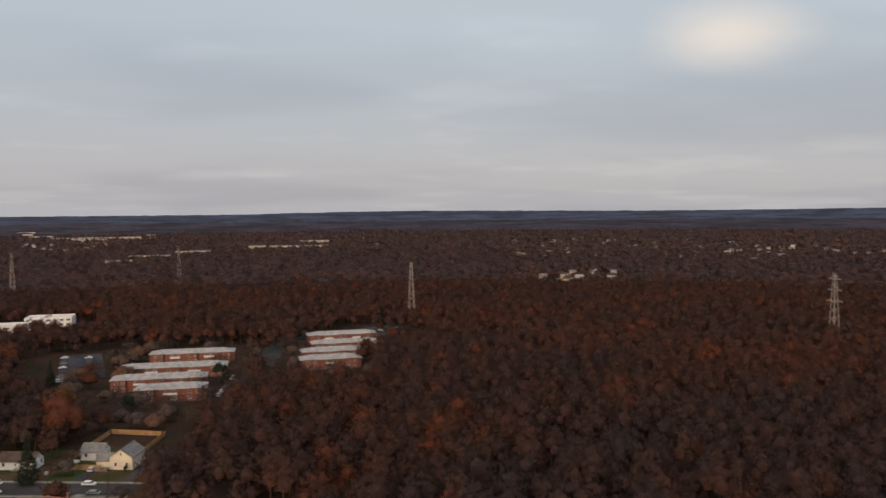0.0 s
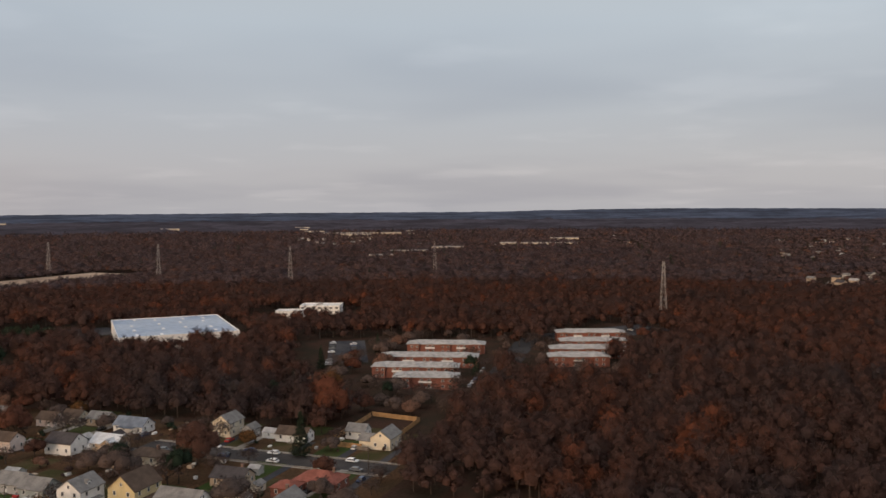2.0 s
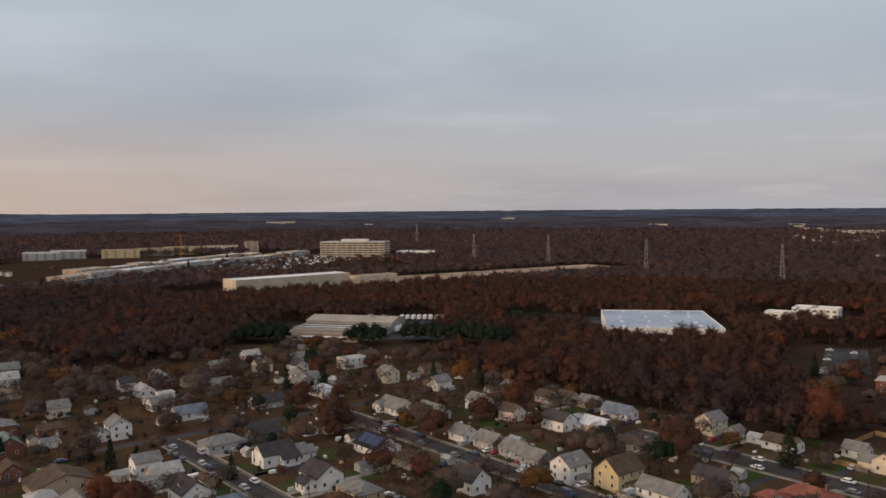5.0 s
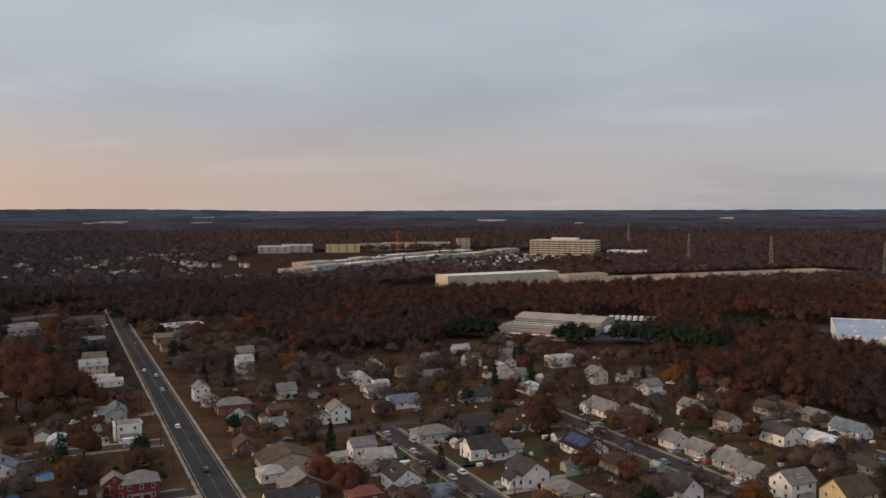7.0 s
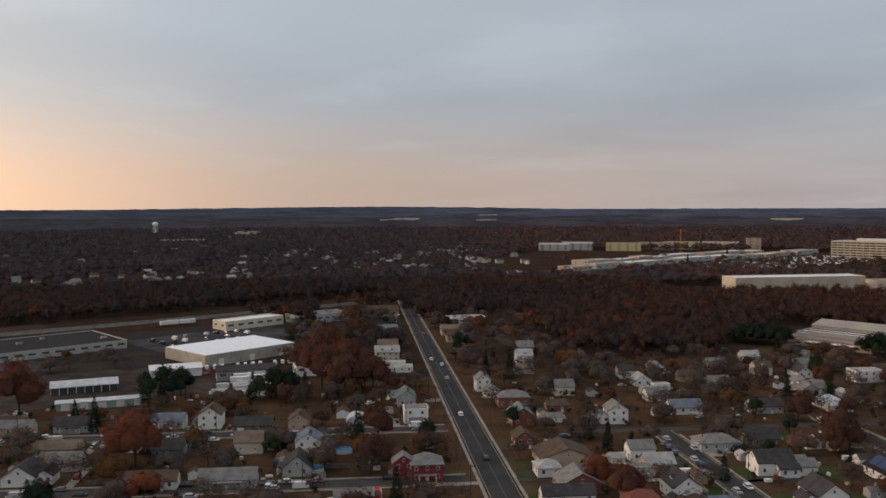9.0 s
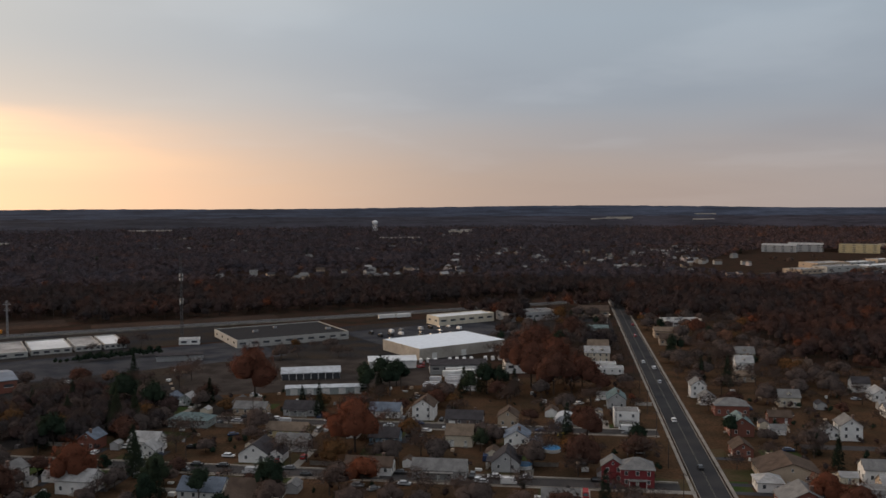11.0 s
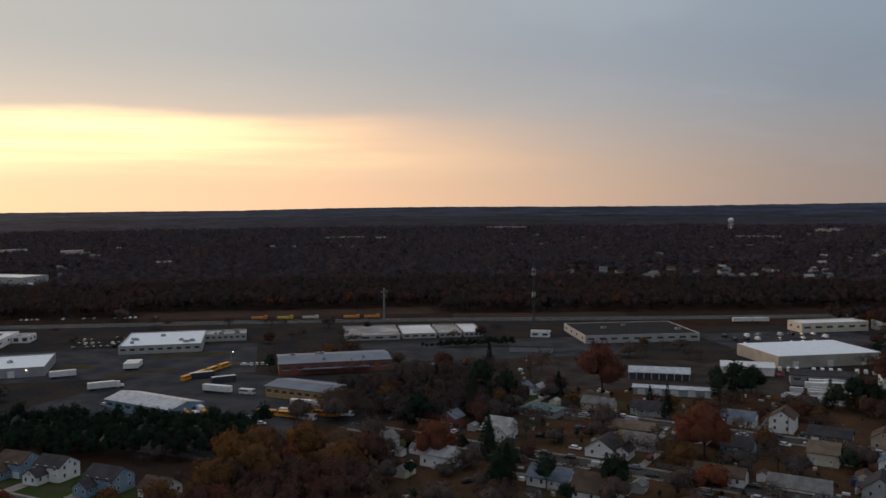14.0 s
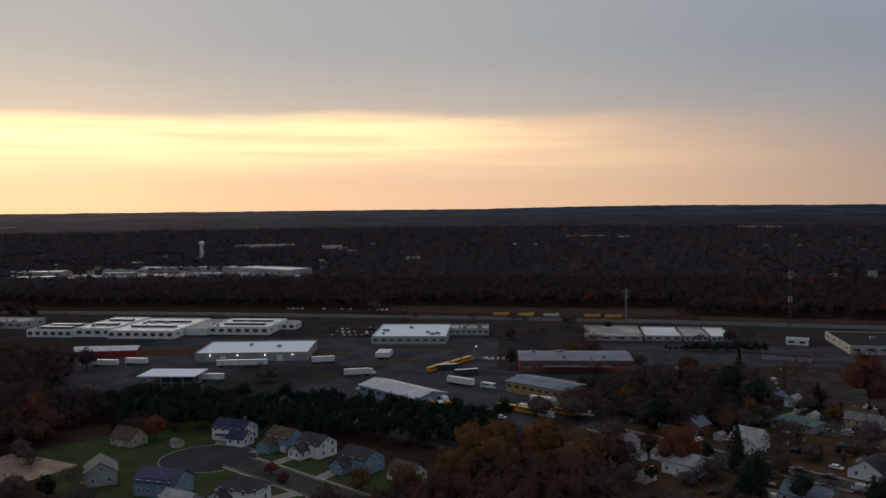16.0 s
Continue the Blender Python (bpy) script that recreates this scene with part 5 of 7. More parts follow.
def apartments(x, y, turn, w, d, label="red brick apartment block with a pale hipped roof", units=4):
    """Two-storey brick block: brick body, pale roofs in steps, balconies in the middle."""
    HOUSES.append((x, y, w / 2))
    h = thing("apartment_block", pose(x, y, 0, 0, 0, turn), label, "apartments", "brick apartment blocks")
    part("wall", Solid().walls(w, d, -0.3, 5.6).mesh("wall", WALL["brick"]), h)
    n = w / units
    pale = ROOF["mid"]
    part("roof", Solid().hip(w, d, 5.85, 1.9, 0.6).mesh("roof", pale), h)
    for k in range(units):
        cx = -w / 2 + n * (k + 0.5)
        yy = -d / 2 - 0.03
        if k % 2 == 0:
            yy = -d / 2 - 1.53
            part("bay", Solid().walls(n * 0.62, 1.5, -0.3, 6.0).mesh("bay", WALL["brick"]), h, at=pose(cx, -d / 2 - 0.76, 0))
            part("bay_roof", Solid().hip(d * 0.55, n * 0.62, 6.3, 1.35, 0.4).mesh("bay_roof", pale), h, at=pose(cx, -d / 2 + d * 0.12, 0, 0, 0, 90))
        for s in range(2):
            for j in (-0.17, 0.17):
                window_at(h, cx + j * n, yy, 1.7 + s * 2.8, 0, False, 1.3, 0.9)
            if k % 2:
                part("balcony", Solid().box(-n * 0.3, -1.3, 0, n * 0.3, -0.01, 0.15).box(-n * 0.3, -1.3, 0.15, n * 0.3, -1.22, 1.0).mesh("balcony", TRIM), h, "white balcony", at=pose(cx, -d / 2, 0.4 + s * 2.8))
    return h


for x, y, w, u in ((399, 149, 32, 3), (423, 164, 46, 5), (454, 168, 56, 5), (499, 173, 48, 5)):
    apartments(x, y, -76, w, 13, units=u)
for x, y, w, u in ((480, 87, 34, 3), (508, 86, 46, 5), (538, 88, 42, 5), (574, 96, 46, 5)):
    apartments(x, y, -72, w, 13, units=u)

# warehouse beyond the houses, stepped towards the street
hall(342, 531, -54, 66, 32, 7.4, GREY_PANEL, TAN_ROOF, "large grey warehouse with a low pitched tan roof", rise=2.6, units=3, windows=11, tall=0.5)
mid_range = hall(320, 515, -54, 66, 21.8, 5.2, GREY_PANEL, ROOF["grey"], "grey middle range of the warehouse", windows=11)
for k in range(5):
    part("roof_light", Solid().box(-31, -0.5, 0.15, 31, 0.5, 0.55).mesh("roof_light", PALE_ROOF if k % 2 else GLASS), mid_range, "long roof light", at=pose(0, -8.4 + 4.2 * k, 5.2))
hall(305.6, 504.6, -54, 64, 13.8, 4.0, "tan", ROOF["grey"], "tan lower front range of the warehouse", windows=10, tall=0.9)
hall(296.3, 497.8, -54, 48, 8.8, 3.2, "tan", "tan", "low tan office front with a canopy", windows=8, band=PALE_ROOF)

# office block and retail centre far off
def office(x, y, turn, w, d, floors, label):
    h = thing("office_building", pose(x, y, land(x, y), 0, 0, turn), label, "office building")
    hgt = floors * 4.2 + 2
    part("core", Solid().walls(w - 1.2, d - 1.2, -0.3, hgt).mesh("core", GLASS), h, "dark recessed glazing")
    for k in range(floors + 1):
        part("floor_band", Solid().walls(w, d, k * 4.2, k * 4.2 + 1.9).mesh("floor_band", CREAM_PANEL), h)
    for k in range(13):
        part("pier", Solid().box(-0.5, -d / 2 - 0.1, -0.2, 0.5, -d / 2 + 0.6, hgt).mesh("pier", CREAM_PANEL), h, at=pose(-w / 2 + 0.5 + k * (w - 1) / 12, 0, 0))
    part("penthouse", Solid().walls(w * 0.4, d * 0.4, hgt - 0.1, hgt + 4).mesh("penthouse", PALE_ROOF), h)
    return h


office(862, 1338, -49, 122, 44, 6, "six-storey cream office building with dark window bands")
hall(960, 1265, -49, 85, 40, 8, "white", PALE_ROOF, "low white building beside the office block", windows=8)
hall(452, 838, 2, 142, 30, 15.0, CREAM_PANEL, PALE_ROOF, "long white-roofed warehouse in front of the bare strip", windows=0, doors=10)
hall(572, 848, 2, 56, 20, 9, CREAM_PANEL, SAND, "low tan shed at the bare strip", doors=4)
def retail_rows():
    """Low stores in two staggered rows, running back along the edge of the lots."""
    g = random.Random(14)
    c, q = math.cos(radians(33)), math.sin(radians(33))
    for row, (ox, oy, n, hh) in enumerate(((285, 1128, 10, 6.0), (330, 1230, 8, 6.5))):
        u = 0.0
        for _ in range(n):
            w, d = g.uniform(34, 72), g.uniform(20, 34)
            v = g.uniform(-8, 8)
            x, y = ox + (u + w / 2) * c - v * q, oy + (u + w / 2) * q + v * c
            hall(x, y, 33 + g.uniform(-4, 4), w, d, hh + g.uniform(-1.2, 2.0), g.choice(("shabby", "tan", "grey")), g.choice((PALE_ROOF, PALE_ROOF, DIRTY_ROOF, TAN_ROOF)), "long low pale store of the retail centre", units=4, category="store", name="store", windows=8)
            u += w + g.uniform(2, 16)


retail_rows()
for x, y, w, hh, wall in ((390, 1640, 60, 12, "grey"), (440, 1655, 60, 13, "grey"), (520, 1610, 66, 15, "yellow"), (590, 1620, 66, 15, "tan"), (650, 1640, 70, 15, "yellow"), (730, 1640, 70, 14, "cream")):
    b = hall(x, y, -22, w, 20, hh, wall, "pale", "four-storey apartment building at the retail centre", windows=9, rows=4, rise=3.0 if wall == "grey" else 0.0, category="apartments", name="apartment_building")
hall(760, 1560, -22, 26, 20, 24, "tan", "tan", "square tan tower block behind the stores", windows=4, rows=6, category="tower", name="tower_block")
lattice("tower_crane", 606, 1537, 43, 0.9, 0.9, "orange tower crane over the building site", "crane", ((40, 16),), ORANGE, 12)

# pylons of the power line
for x, y in ((544, -222), (674, 56), (1001, 362), (842, 477), (858, 667), (893, 870), (862, 1000), (1149, 1529)):
    lattice("pylon", x, y, 48 if x < 1100 else 52, 2.6, 0.7, "grey lattice power pylon rising from the woods", "pylon", ((30, 7), (37, 6), (44, 5)), material("weathered_lattice", (0.27, 0.255, 0.25), 0.8, 0.2))
lattice("radio_mast", -262, 551, 56, 0.75, 0.55, "slender grey radio mast with white antennas", "radio mast", ((26, 2.0), (41, 2.2)), material("dull_mast_steel", (0.10, 0.10, 0.105), 0.7, 0.2), 18)
for z in (24, 26, 40, 43):
    ant = thing("antenna", pose(-262, 551, z, 0, 0, 35), "white panel antennas on the radio mast", "antenna")
    for k in range(3):
        part("panel", Solid().box(-0.2, 1.0, -1.0, 0.2, 1.3, 1.0).mesh("panel", TRIM), ant, at=pose(0, 0, 0, 0, 0, 120 * k))
lattice("signal_mast", -382, 535, 26, 0.5, 0.35, "slim grey signal mast beside the railway", "mast", ((23, 2.6), (19, 2.0)), STEEL, 10)
water_tower(-1240, 617, 31, 4.2, "white water tower on tall legs")
water_tower(-545, 2400, 29, 8, "distant white water tower")

# industry along the railway
hall(-75, 519, 41, 62, 44, 6.6, material("tan_sheet_wall", (0.40, 0.37, 0.33), 0.7, 0.25, 0.1, 1.0), ROOF["white"], "long tan warehouse with a bright white roof", doors=3, parapet=False)
hall(-441, 373, 44, 49, 58, 4.6, "shabby", ROOF["white"], "low white hall with a bright white roof", units=7, windows=9)
hall(-427, 413, 44, 27, 20, 4.2, "shabby", DIRTY_ROOF, "white hall annex with a grey roof", units=8, windows=7)
hall(-457, 263, 49, 66, 44, 4.5, GREY_PANEL, ROOF["white"], "grey warehouse with a wide white roof and wall lamps", units=2, windows=0, doors=2)
for k in range(4):
    lam = thing("wall_lamp", pose(-457, 263, 0, 0, 0, 49) @ pose(-24 + 16 * k, -22.35, 3.7), "small glowing lamp on the warehouse wall", "wall lamp", "lamps on the warehouse")
    part("bulb", Solid().box(-0.3, -0.3, -0.1, 0.3, 0.3, 0.08).mesh("bulb", LAMP), lam)
hall(-304, 250, 0, 42, 18, 4.6, "blue", ROOF["silver"], "long blue garage with a pale metal roof", rise=2.0, windows=7, ribs=20)
hall(-263, 306, 3, 36, 19, 5.0, YELLOW_BRICK, METAL_ROOF, "yellow brick depot with a blue-grey roof", rise=1.4, windows=8, ribs=16)
hall(-297, 367, 44, 60, 30, 6.0, "brick", METAL_ROOF, "long red brick building with a blue-grey metal roof", rise=1.6, units=5, windows=8, band=METAL_ROOF, ribs=24)
for k, (w, off) in enumerate(((38, -27), (24, 5), (16, 26), (14, 42))):
    q = Vector((-329, 491)) + Vector((math.cos(radians(39)), math.sin(radians(39)))) * off
    hall(q.x, q.y, 39, w - 1, 47 if k < 1 else 42, 2.7, "shabby", PALE_ROOF if k % 2 else DIRTY_ROOF, "low shed with a stained pale roof and white edges", windows=4)
hall(-193, 556, 37, 76, 58, 4.6, "shabby", ROOF["black"], "long white building with a black flat roof", windows=10, doors=0, units=3)
hall(-244, 524, 20, 13, 8, 3.2, "white", DIRTY_ROOF, "small white hut with a flat roof", windows=2)
hall(-133, 430, 17, 30, 15, 3.3, "white", ROOF["silver"], "low garage row with a pale blue metal roof", rise=1.8, doors=8, strip=GLASS, ribs=14)
hall(-224, 468, 20, 26, 8, 3.4, GREY_PANEL, ROOF["dark"], "low dark storage shed", rise=0.8)
hall(-114, 393, 14, 38, 7, 3.2, "sage", ROOF["silver"], "long low greenish shed with a pale roof", rise=0.8, doors=5)
hall(-58, 452, 12, 30, 14, 5.0, GREY_PANEL, ROOF["dark"], "dark-roofed workshop behind the pines", rise=1.6, windows=5)
hall(-25, 458, 12, 16, 14, 6.0, "white", ROOF["black"], "white workshop with a black roof", rise=1.5, windows=3)
hall(-96, 462, 15, 26, 12, 4.2, "white", PALE_ROOF, "white marquee-like storage shed", rise=1.8)
def factory():
    """Stepped ranges of one long white works, each with its own roof height."""
    turn, ox, oy = 41.0, -596, 262
    c, s = math.cos(radians(turn)), math.sin(radians(turn))
    for u, v, w, d, hh, n, roof, units in ((-67, -14, 34, 34, 4.6, 6, DIRTY_ROOF, 2), (-36, 2, 27, 60, 5.6, 4, PALE_ROOF, 3), (2, -1, 48, 66, 5.0, 8, PALE_ROOF, 4), (34, 8, 15, 48, 4.2, 0, DIRTY_ROOF, 1), (64, 10, 44, 44, 5.0, 7, PALE_ROOF, 4), (92, 22, 11, 16, 3.8, 2, DIRTY_ROOF, 0)):
        h = hall(ox + u * c - v * s, oy + u * s + v * c, turn, w, d, hh, "white", roof, "white factory range with a band of dark windows", units=units, windows=n, tall=1.15, category="factory", name="factory")
        if w > 26:
            for yy in (-0.18, 0.2):
                m = part("roof_monitor", Solid().box(-w * 0.34, -2.2, 0.14, w * 0.34, 2.2, 1.5).mesh("roof_monitor", GLASS), h, "dark glazed roof monitor", at=pose(0, yy * d, hh))
                part("monitor_cap", Solid().box(-w * 0.35, -2.6, 1.5, w * 0.35, 2.6, 1.75).mesh("monitor_cap", PALE_ROOF), m)


factory()
hall(-712, 190, 36, 50, 26, 4.6, "shabby", DIRTY_ROOF, "low pale works by the railway", units=3, windows=7)
hall(-522, 196, 52, 38, 13, 3.8, RED_PAINT, ROOF["silver"], "red sheet-metal barn with a pale roof", rise=1.8, ribs=10)
hall(-80, 645, 40, 50, 18, 6, "cream", PALE_ROOF, "cream storage building beyond the lot", windows=6)
hall(-30, 668, 30, 44, 22, 6, "grey", ROOF["grey"], "grey roadside building with roof lights", windows=8, units=5)
hall(22, 692, 0, 24, 14, 5, "tan", "brown", "roadside building with a pitched brown roof and white gable", rise=3.5, windows=4)
hall(22, 600, 0, 14, 10, 4, "sage", "teal", "small roadside shop with a teal roof", rise=1.6, windows=3)
hall(66, 690, 0, 14, 12, 6, "brick", "red", "small red brick building at the roadside", rise=1.5, windows=3)
hall(84, 642, 8, 28, 16, 4.5, "white", "pale", "pale roadside shop with a flat roof", units=4, windows=5)
hall(70, 588, 0, 22, 14, 4.5, "tan", "tan", "tan roadside building with a stepped roof", rise=2.0, windows=5)


def canopy_shed(x, y, turn, w, d, height):
    h = thing("loading_shed", pose(x, y, 0, 0, 0, turn), "open loading shed with a white roof on posts", "shed")
    part("roof", Solid().box(-w / 2, -d / 2, height, w / 2, d / 2, height + 0.4).mesh("roof", ROOF["white"]), h)
    for i in range(6):
        for j in (-1, 1):
            part("post", Solid().box(-0.2, -0.2, -0.3, 0.2, 0.2, height).mesh("post", STEEL), h, at=pose(-w / 2 + 0.5 + i * (w - 1) / 5, j * (d / 2 - 0.5), 0))
    part("dock", Solid().box(-w / 2 + 1, -d / 2 + 6, -0.2, w / 2 - 1, d / 2 - 1, 1.2).mesh("dock", CONCRETE), h)
    part("back_wall", Solid().box(-w / 2 + 1, d / 2 - 0.95, -0.2, w / 2 - 1, d / 2 - 0.75, height - 0.002).mesh("back_wall", GREY_PANEL), h)
    return h


canopy_shed(-415, 189, 44, 30, 20, 5.0)

# beyond the railway
for x, y, w, d, t, hh in ((-1010, 596, 130, 42, 12, 8), (-1112, 560, 60, 26, 44, 6), (-1150, 520, 70, 26, 50, 6), (-1170, 470, 60, 22, 50, 5), (-1120, 440, 40, 18, 48, 5), (-1120, 330, 60, 24, 60, 6), (-1150, 300, 40, 24, 60, 8), (-1195, 360, 70, 30, 60, 7), (-1260, 540, 60, 30, 50, 7), (-1270, 640, 90, 30, 40, 7), (-1085, 395, 44, 16, 52, 4), (-1052, 352, 36, 14, 52, 4), (-1030, 520, 40, 16, 40, 4), (-985, 480, 26, 12, 40, 4)):
    hall(x, y, t, w, d, hh, "shabby", PALE_ROOF, "distant pale industrial building beyond the railway", windows=8, units=3)


def scrap_heaps():
    """Sheets, bodies and containers lying about the scrapyard, too many and too small to tell apart."""
    g, s = random.Random(61), Solid()
    for _ in range(520):
        u, v, a = g.gauss(0, 95), g.uniform(-72, 72), g.uniform(0, 3.14)
        n, w, hh = g.uniform(1.5, 7), g.uniform(1.0, 2.6), g.uniform(0.5, 2.6)
        c, q = math.cos(a), math.sin(a)
        s.box(u - n * abs(c) - w * abs(q), v - w * abs(c) - n * abs(q), 0, u + n * abs(c) + w * abs(q), v + w * abs(c) + n * abs(q), hh, g.choice((0, 0, 1, 2, 3, 3)), inset=g.uniform(0, 0.4))
    tagged(placed(new("scrap_heaps", s.mesh("scrap_heaps", PALE_ROOF, STEEL, WALL["tan"], WALL["dark"])), pose(-1030, 470, 0.03, 0, 0, 50)), "heaps of scrap and containers in the scrapyard", "scrap", "", "stuff")


scrap_heaps()
def far_cars(name, label, cx, cy, turn, nx, ny, sx, sy, n, seed):
    """Many far vehicles in rows, too small to tell apart."""
    g, s = random.Random(seed), Solid()
    for _ in range(n):
        u, v = round(g.uniform(-nx, nx)) * sx, round(g.uniform(-ny, ny)) * sy
        slot = g.choice((0, 0, 1, 2))
        s.box(u - 0.9, v - 2.2, 0.3, u + 0.9, v + 2.2, 0.85, slot).box(u - 0.8, v - 1.3, 0.85, u + 0.8, v + 1.0, 1.45, slot, inset=0.2)
    paints = [material("car_paint_" + k, PAINTS[k], 0.25, 0.05, spec=0.6) for k in ("white", "silver", "grey")]
    tagged(placed(new(name, s.mesh(name, *paints)), pose(cx, cy, 0.06, 0, 0, turn)), label, "cars", "", "stuff")


far_cars("scrap_cars", "rows of old vehicles in the scrapyard", -1010, 470, 50, 16, 5, 8, 12, 130, 9)
far_cars("parked_cars", "far row of parked cars beyond the railway", -600, 432, 38, 14, 0, 4, 6, 26, 12)
far_cars("shoppers_cars", "rows of parked cars at the retail centre", 620, 1215, 33, 50, 5, 5, 13, 360, 8)


def work_train(x, y, turn, mat, label, n=12.0):
    t = thing("rail_machine", pose(x, y, 0.68, 0, 0, turn), label, "rail machine", "machines on the railway")
    part("frame", Solid().box(-n / 2, -1.3, 0.7, n / 2, 1.3, 1.2).mesh("frame", TYRE), t)
    part("body", Solid().box(-n / 2 + 1, -1.25, 1.2, n / 4, 1.25, 2.9, inset=0.15).mesh("body", mat), t)
    part("cab", Solid().box(n / 4 + 0.3, -1.25, 1.2, n / 2 - 0.4, 1.25, 3.6, inset=0.12).mesh("cab", mat), t)
    for wx in (-n * 0.36, -n * 0.22, n * 0.22, n * 0.36):
        part("wheelset", Solid().tube((0, -0.8, 0), (0, 0.8, 0), 0.42, 0.42, 10).mesh("wheelset", STEEL), t, at=pose(wx, 0, 0.42))
    return t


for u, m, lab in ((-98, ORANGE, "orange track machine on the railway"), (-78, YELLOW, "yellow track machine on the railway"), (-58, CREAM_PANEL, "pale freight wagon on the railway"), (-26, ORANGE, "orange track machine on the railway"), (-10, ORANGE, "orange track machine on the railway")):
    c, s = math.cos(radians(34)), math.sin(radians(34))
    work_train(-411 + (u + 30) * c - 3.6 * s, 524 + (u + 30) * s + 3.6 * c, 34, m, lab, 14)


# far homes and stores in clearings of the woods, seen as pale specks
def far_home(x, y, turn, size, wall, roof):
    h = thing("house", pose(x, y, land(x, y) , 0, 0, turn), f"distant {wall} house among bare trees", "house", "far houses")
    part("wall", Solid().walls(size, size * 0.7, -6, 6.0, size * 0.2).mesh("wall", WALL[wall]), h)
    part("roof", Solid().gable(size, size * 0.7, 6.0, size * 0.2).mesh("roof", ROOF[roof]), h)


far_walls = ["shabby", "shabby", "tan", "grey", "pink"]
far_roofs = ["grey", "pale", "dark", "brown", "grey"]
rows_of_homes = Solid()
for x, y, size, k in FAR_SPOTS:
    g = random.Random(k)
    turn, wall, roof = g.uniform(0, 90), g.choice(far_walls), g.choice(far_roofs)
    if math.hypot(x, y) < 1200:
        far_home(x, y, turn, 9 * size, wall, roof)
        continue
    one, m, n = Solid(), pose(x, y, land(x, y), 0, 0, turn), 9 * size
    one.walls(n, n * 0.7, -6, 5.0, n * 0.2, far_walls.index(wall)).gable(n, n * 0.7, 5.0, n * 0.2, slot=5 + far_roofs.index(roof))
    first = len(rows_of_homes.v)
    rows_of_homes.v += [tuple(m @ Vector(v)) for v in one.v]
    rows_of_homes.f += [tuple(i + first for i in f) for f in one.f]
    rows_of_homes.s += one.s
tagged(new("far_houses", rows_of_homes.mesh("far_houses", *[WALL[k] for k in far_walls], *[ROOF[k] for k in far_roofs])), "pale houses scattered through the far woods", "houses", "", "stuff")


def far_store(head, dist, w, d=26, hh=3.2):
    x, y = -math.sin(radians(head)) * dist, math.cos(radians(head)) * dist
    z = land(x, y) + 8.5
    h = thing("store", pose(x, y, z, 0, 0, head), "distant long pale store between the woods", "store", "far stores")
    part("wall", Solid().walls(w, d, -9, hh).mesh("wall", CREAM_PANEL), h)
    part("roof", Solid().box(-w / 2 + 0.5, -d / 2 + 0.5, hh, w / 2 - 0.5, d / 2 - 0.5, hh + 0.6).mesh("roof", DIRTY_ROOF), h)


far_store(-61.3, 2981, 50)
far_store(-62.1, 2669, 62)
far_store(-65.2, 2525, 235)
far_store(-64.9, 2424, 64)
far_store(-68.5, 2652, 26)
far_store(-66.5, 1443, 40)
far_store(-68.4, 1581, 71)
far_store(-71.0, 1721, 66)
far_store(-75.1, 1898, 38)
far_store(-77.8, 1894, 126)
far_store(-78.8, 2144, 71)
far_store(-27.9, 3474, 115)
far_store(-33.7, 3152, 31)
far_store(-43.2, 3701, 37)
far_store(-52.9, 2985, 60)
far_store(-61.4, 2834, 28)
far_store(-64.7, 2447, 98)
far_store(-3.5, 3550, 106)
far_store(-8.8, 3353, 78)
far_store(-27.9, 3484, 93)
far_store(-43.0, 3650, 49)
far_store(-3.3, 3442, 114)
far_store(-8.9, 3946, 92)
far_store(-27.7, 3399, 68)
far_store(7.0, 2473, 66)
far_store(27.2, 2633, 122)
far_store(38.1, 2085, 97)
far_store(35.6, 2048, 34)
far_store(7.1, 2398, 64)
far_store(-2.8, 3385, 135)
far_store(11.1, 2044, 102)
far_store(27.4, 2620, 104)
far_store(55.1, 1690, 39)
far_store(74.8, 3218, 53)
far_store(49.7, 1284, 21)
far_store(59.5, 1794, 119)

# fence of the cream house, cedar boards
fence([(286, 133), (287, 148), (334, 150), (331, 127), (305, 126)], 2.0, WOOD, "new tan cedar board fence round the yard")
# ---- houses ----
# east side, by the wood
house(292.7, 125.9, 0, 11, 8, 1.5, "cream", "grey", "gable", wing=(-2, 5.5, 7, 6, 1, 90), label="cream house with a grey pitched roof beside a cedar fence")
house(301.3, 141.4, -90, 8, 7, 1, "white", "grey", "gable", chimney=0, label="white outbuilding with a grey roof behind the fence")
house(289.5, 193.1, 0, 10, 8, 2, "cream", "grey", "gable", garage=1)
house(290.6, 183.4, 0, 6, 5, 1, "grey", "grey", "gable", chimney=0)
house(289.5, 163.0, -90, 13, 7, 1, "white", "brown", "gable")
house(281.7, 232.7, -90, 14, 8, 1, "white", "blue", "gable", porch=1)
house(286.2, 252.9, -90, 10, 7, 1, "tan", "grey", "gable")
house(285.6, 266.0, -90, 9, 7, 1, "cream", "brown", "gable")
house(279.3, 273.2, -90, 9, 7, 1, "pink", "brown", "gable")
house(248.9, 236.7, -90, 12, 8.5, 1.5, "white", "dark", "gable")
house(257.3, 223.8, -90, 12, 8, 1, "tan", "silver", "gable", wing=(3, -3, 5, 6, 1, 90))
house(248.5, 199.3, -90, 13, 8, 1, "cream", "brown", "hip")
house(205.1, 189.9, 0, 10, 9, 2, "white", "grey", "gable", porch=1, dormer=1)
house(212.1, 175.4, 0, 12.5, 10, 2, "yellow", "brown", "gable", porch=1, rise=4.2, label="yellow two-storey house with a steep brown roof and red porch")
house(212.9, 158.7, -90, 15, 8, 1, "white", "grey", "gable")
house(236.2, 156.3, -90, 12, 8, 1, "tan", "dark", "gable")
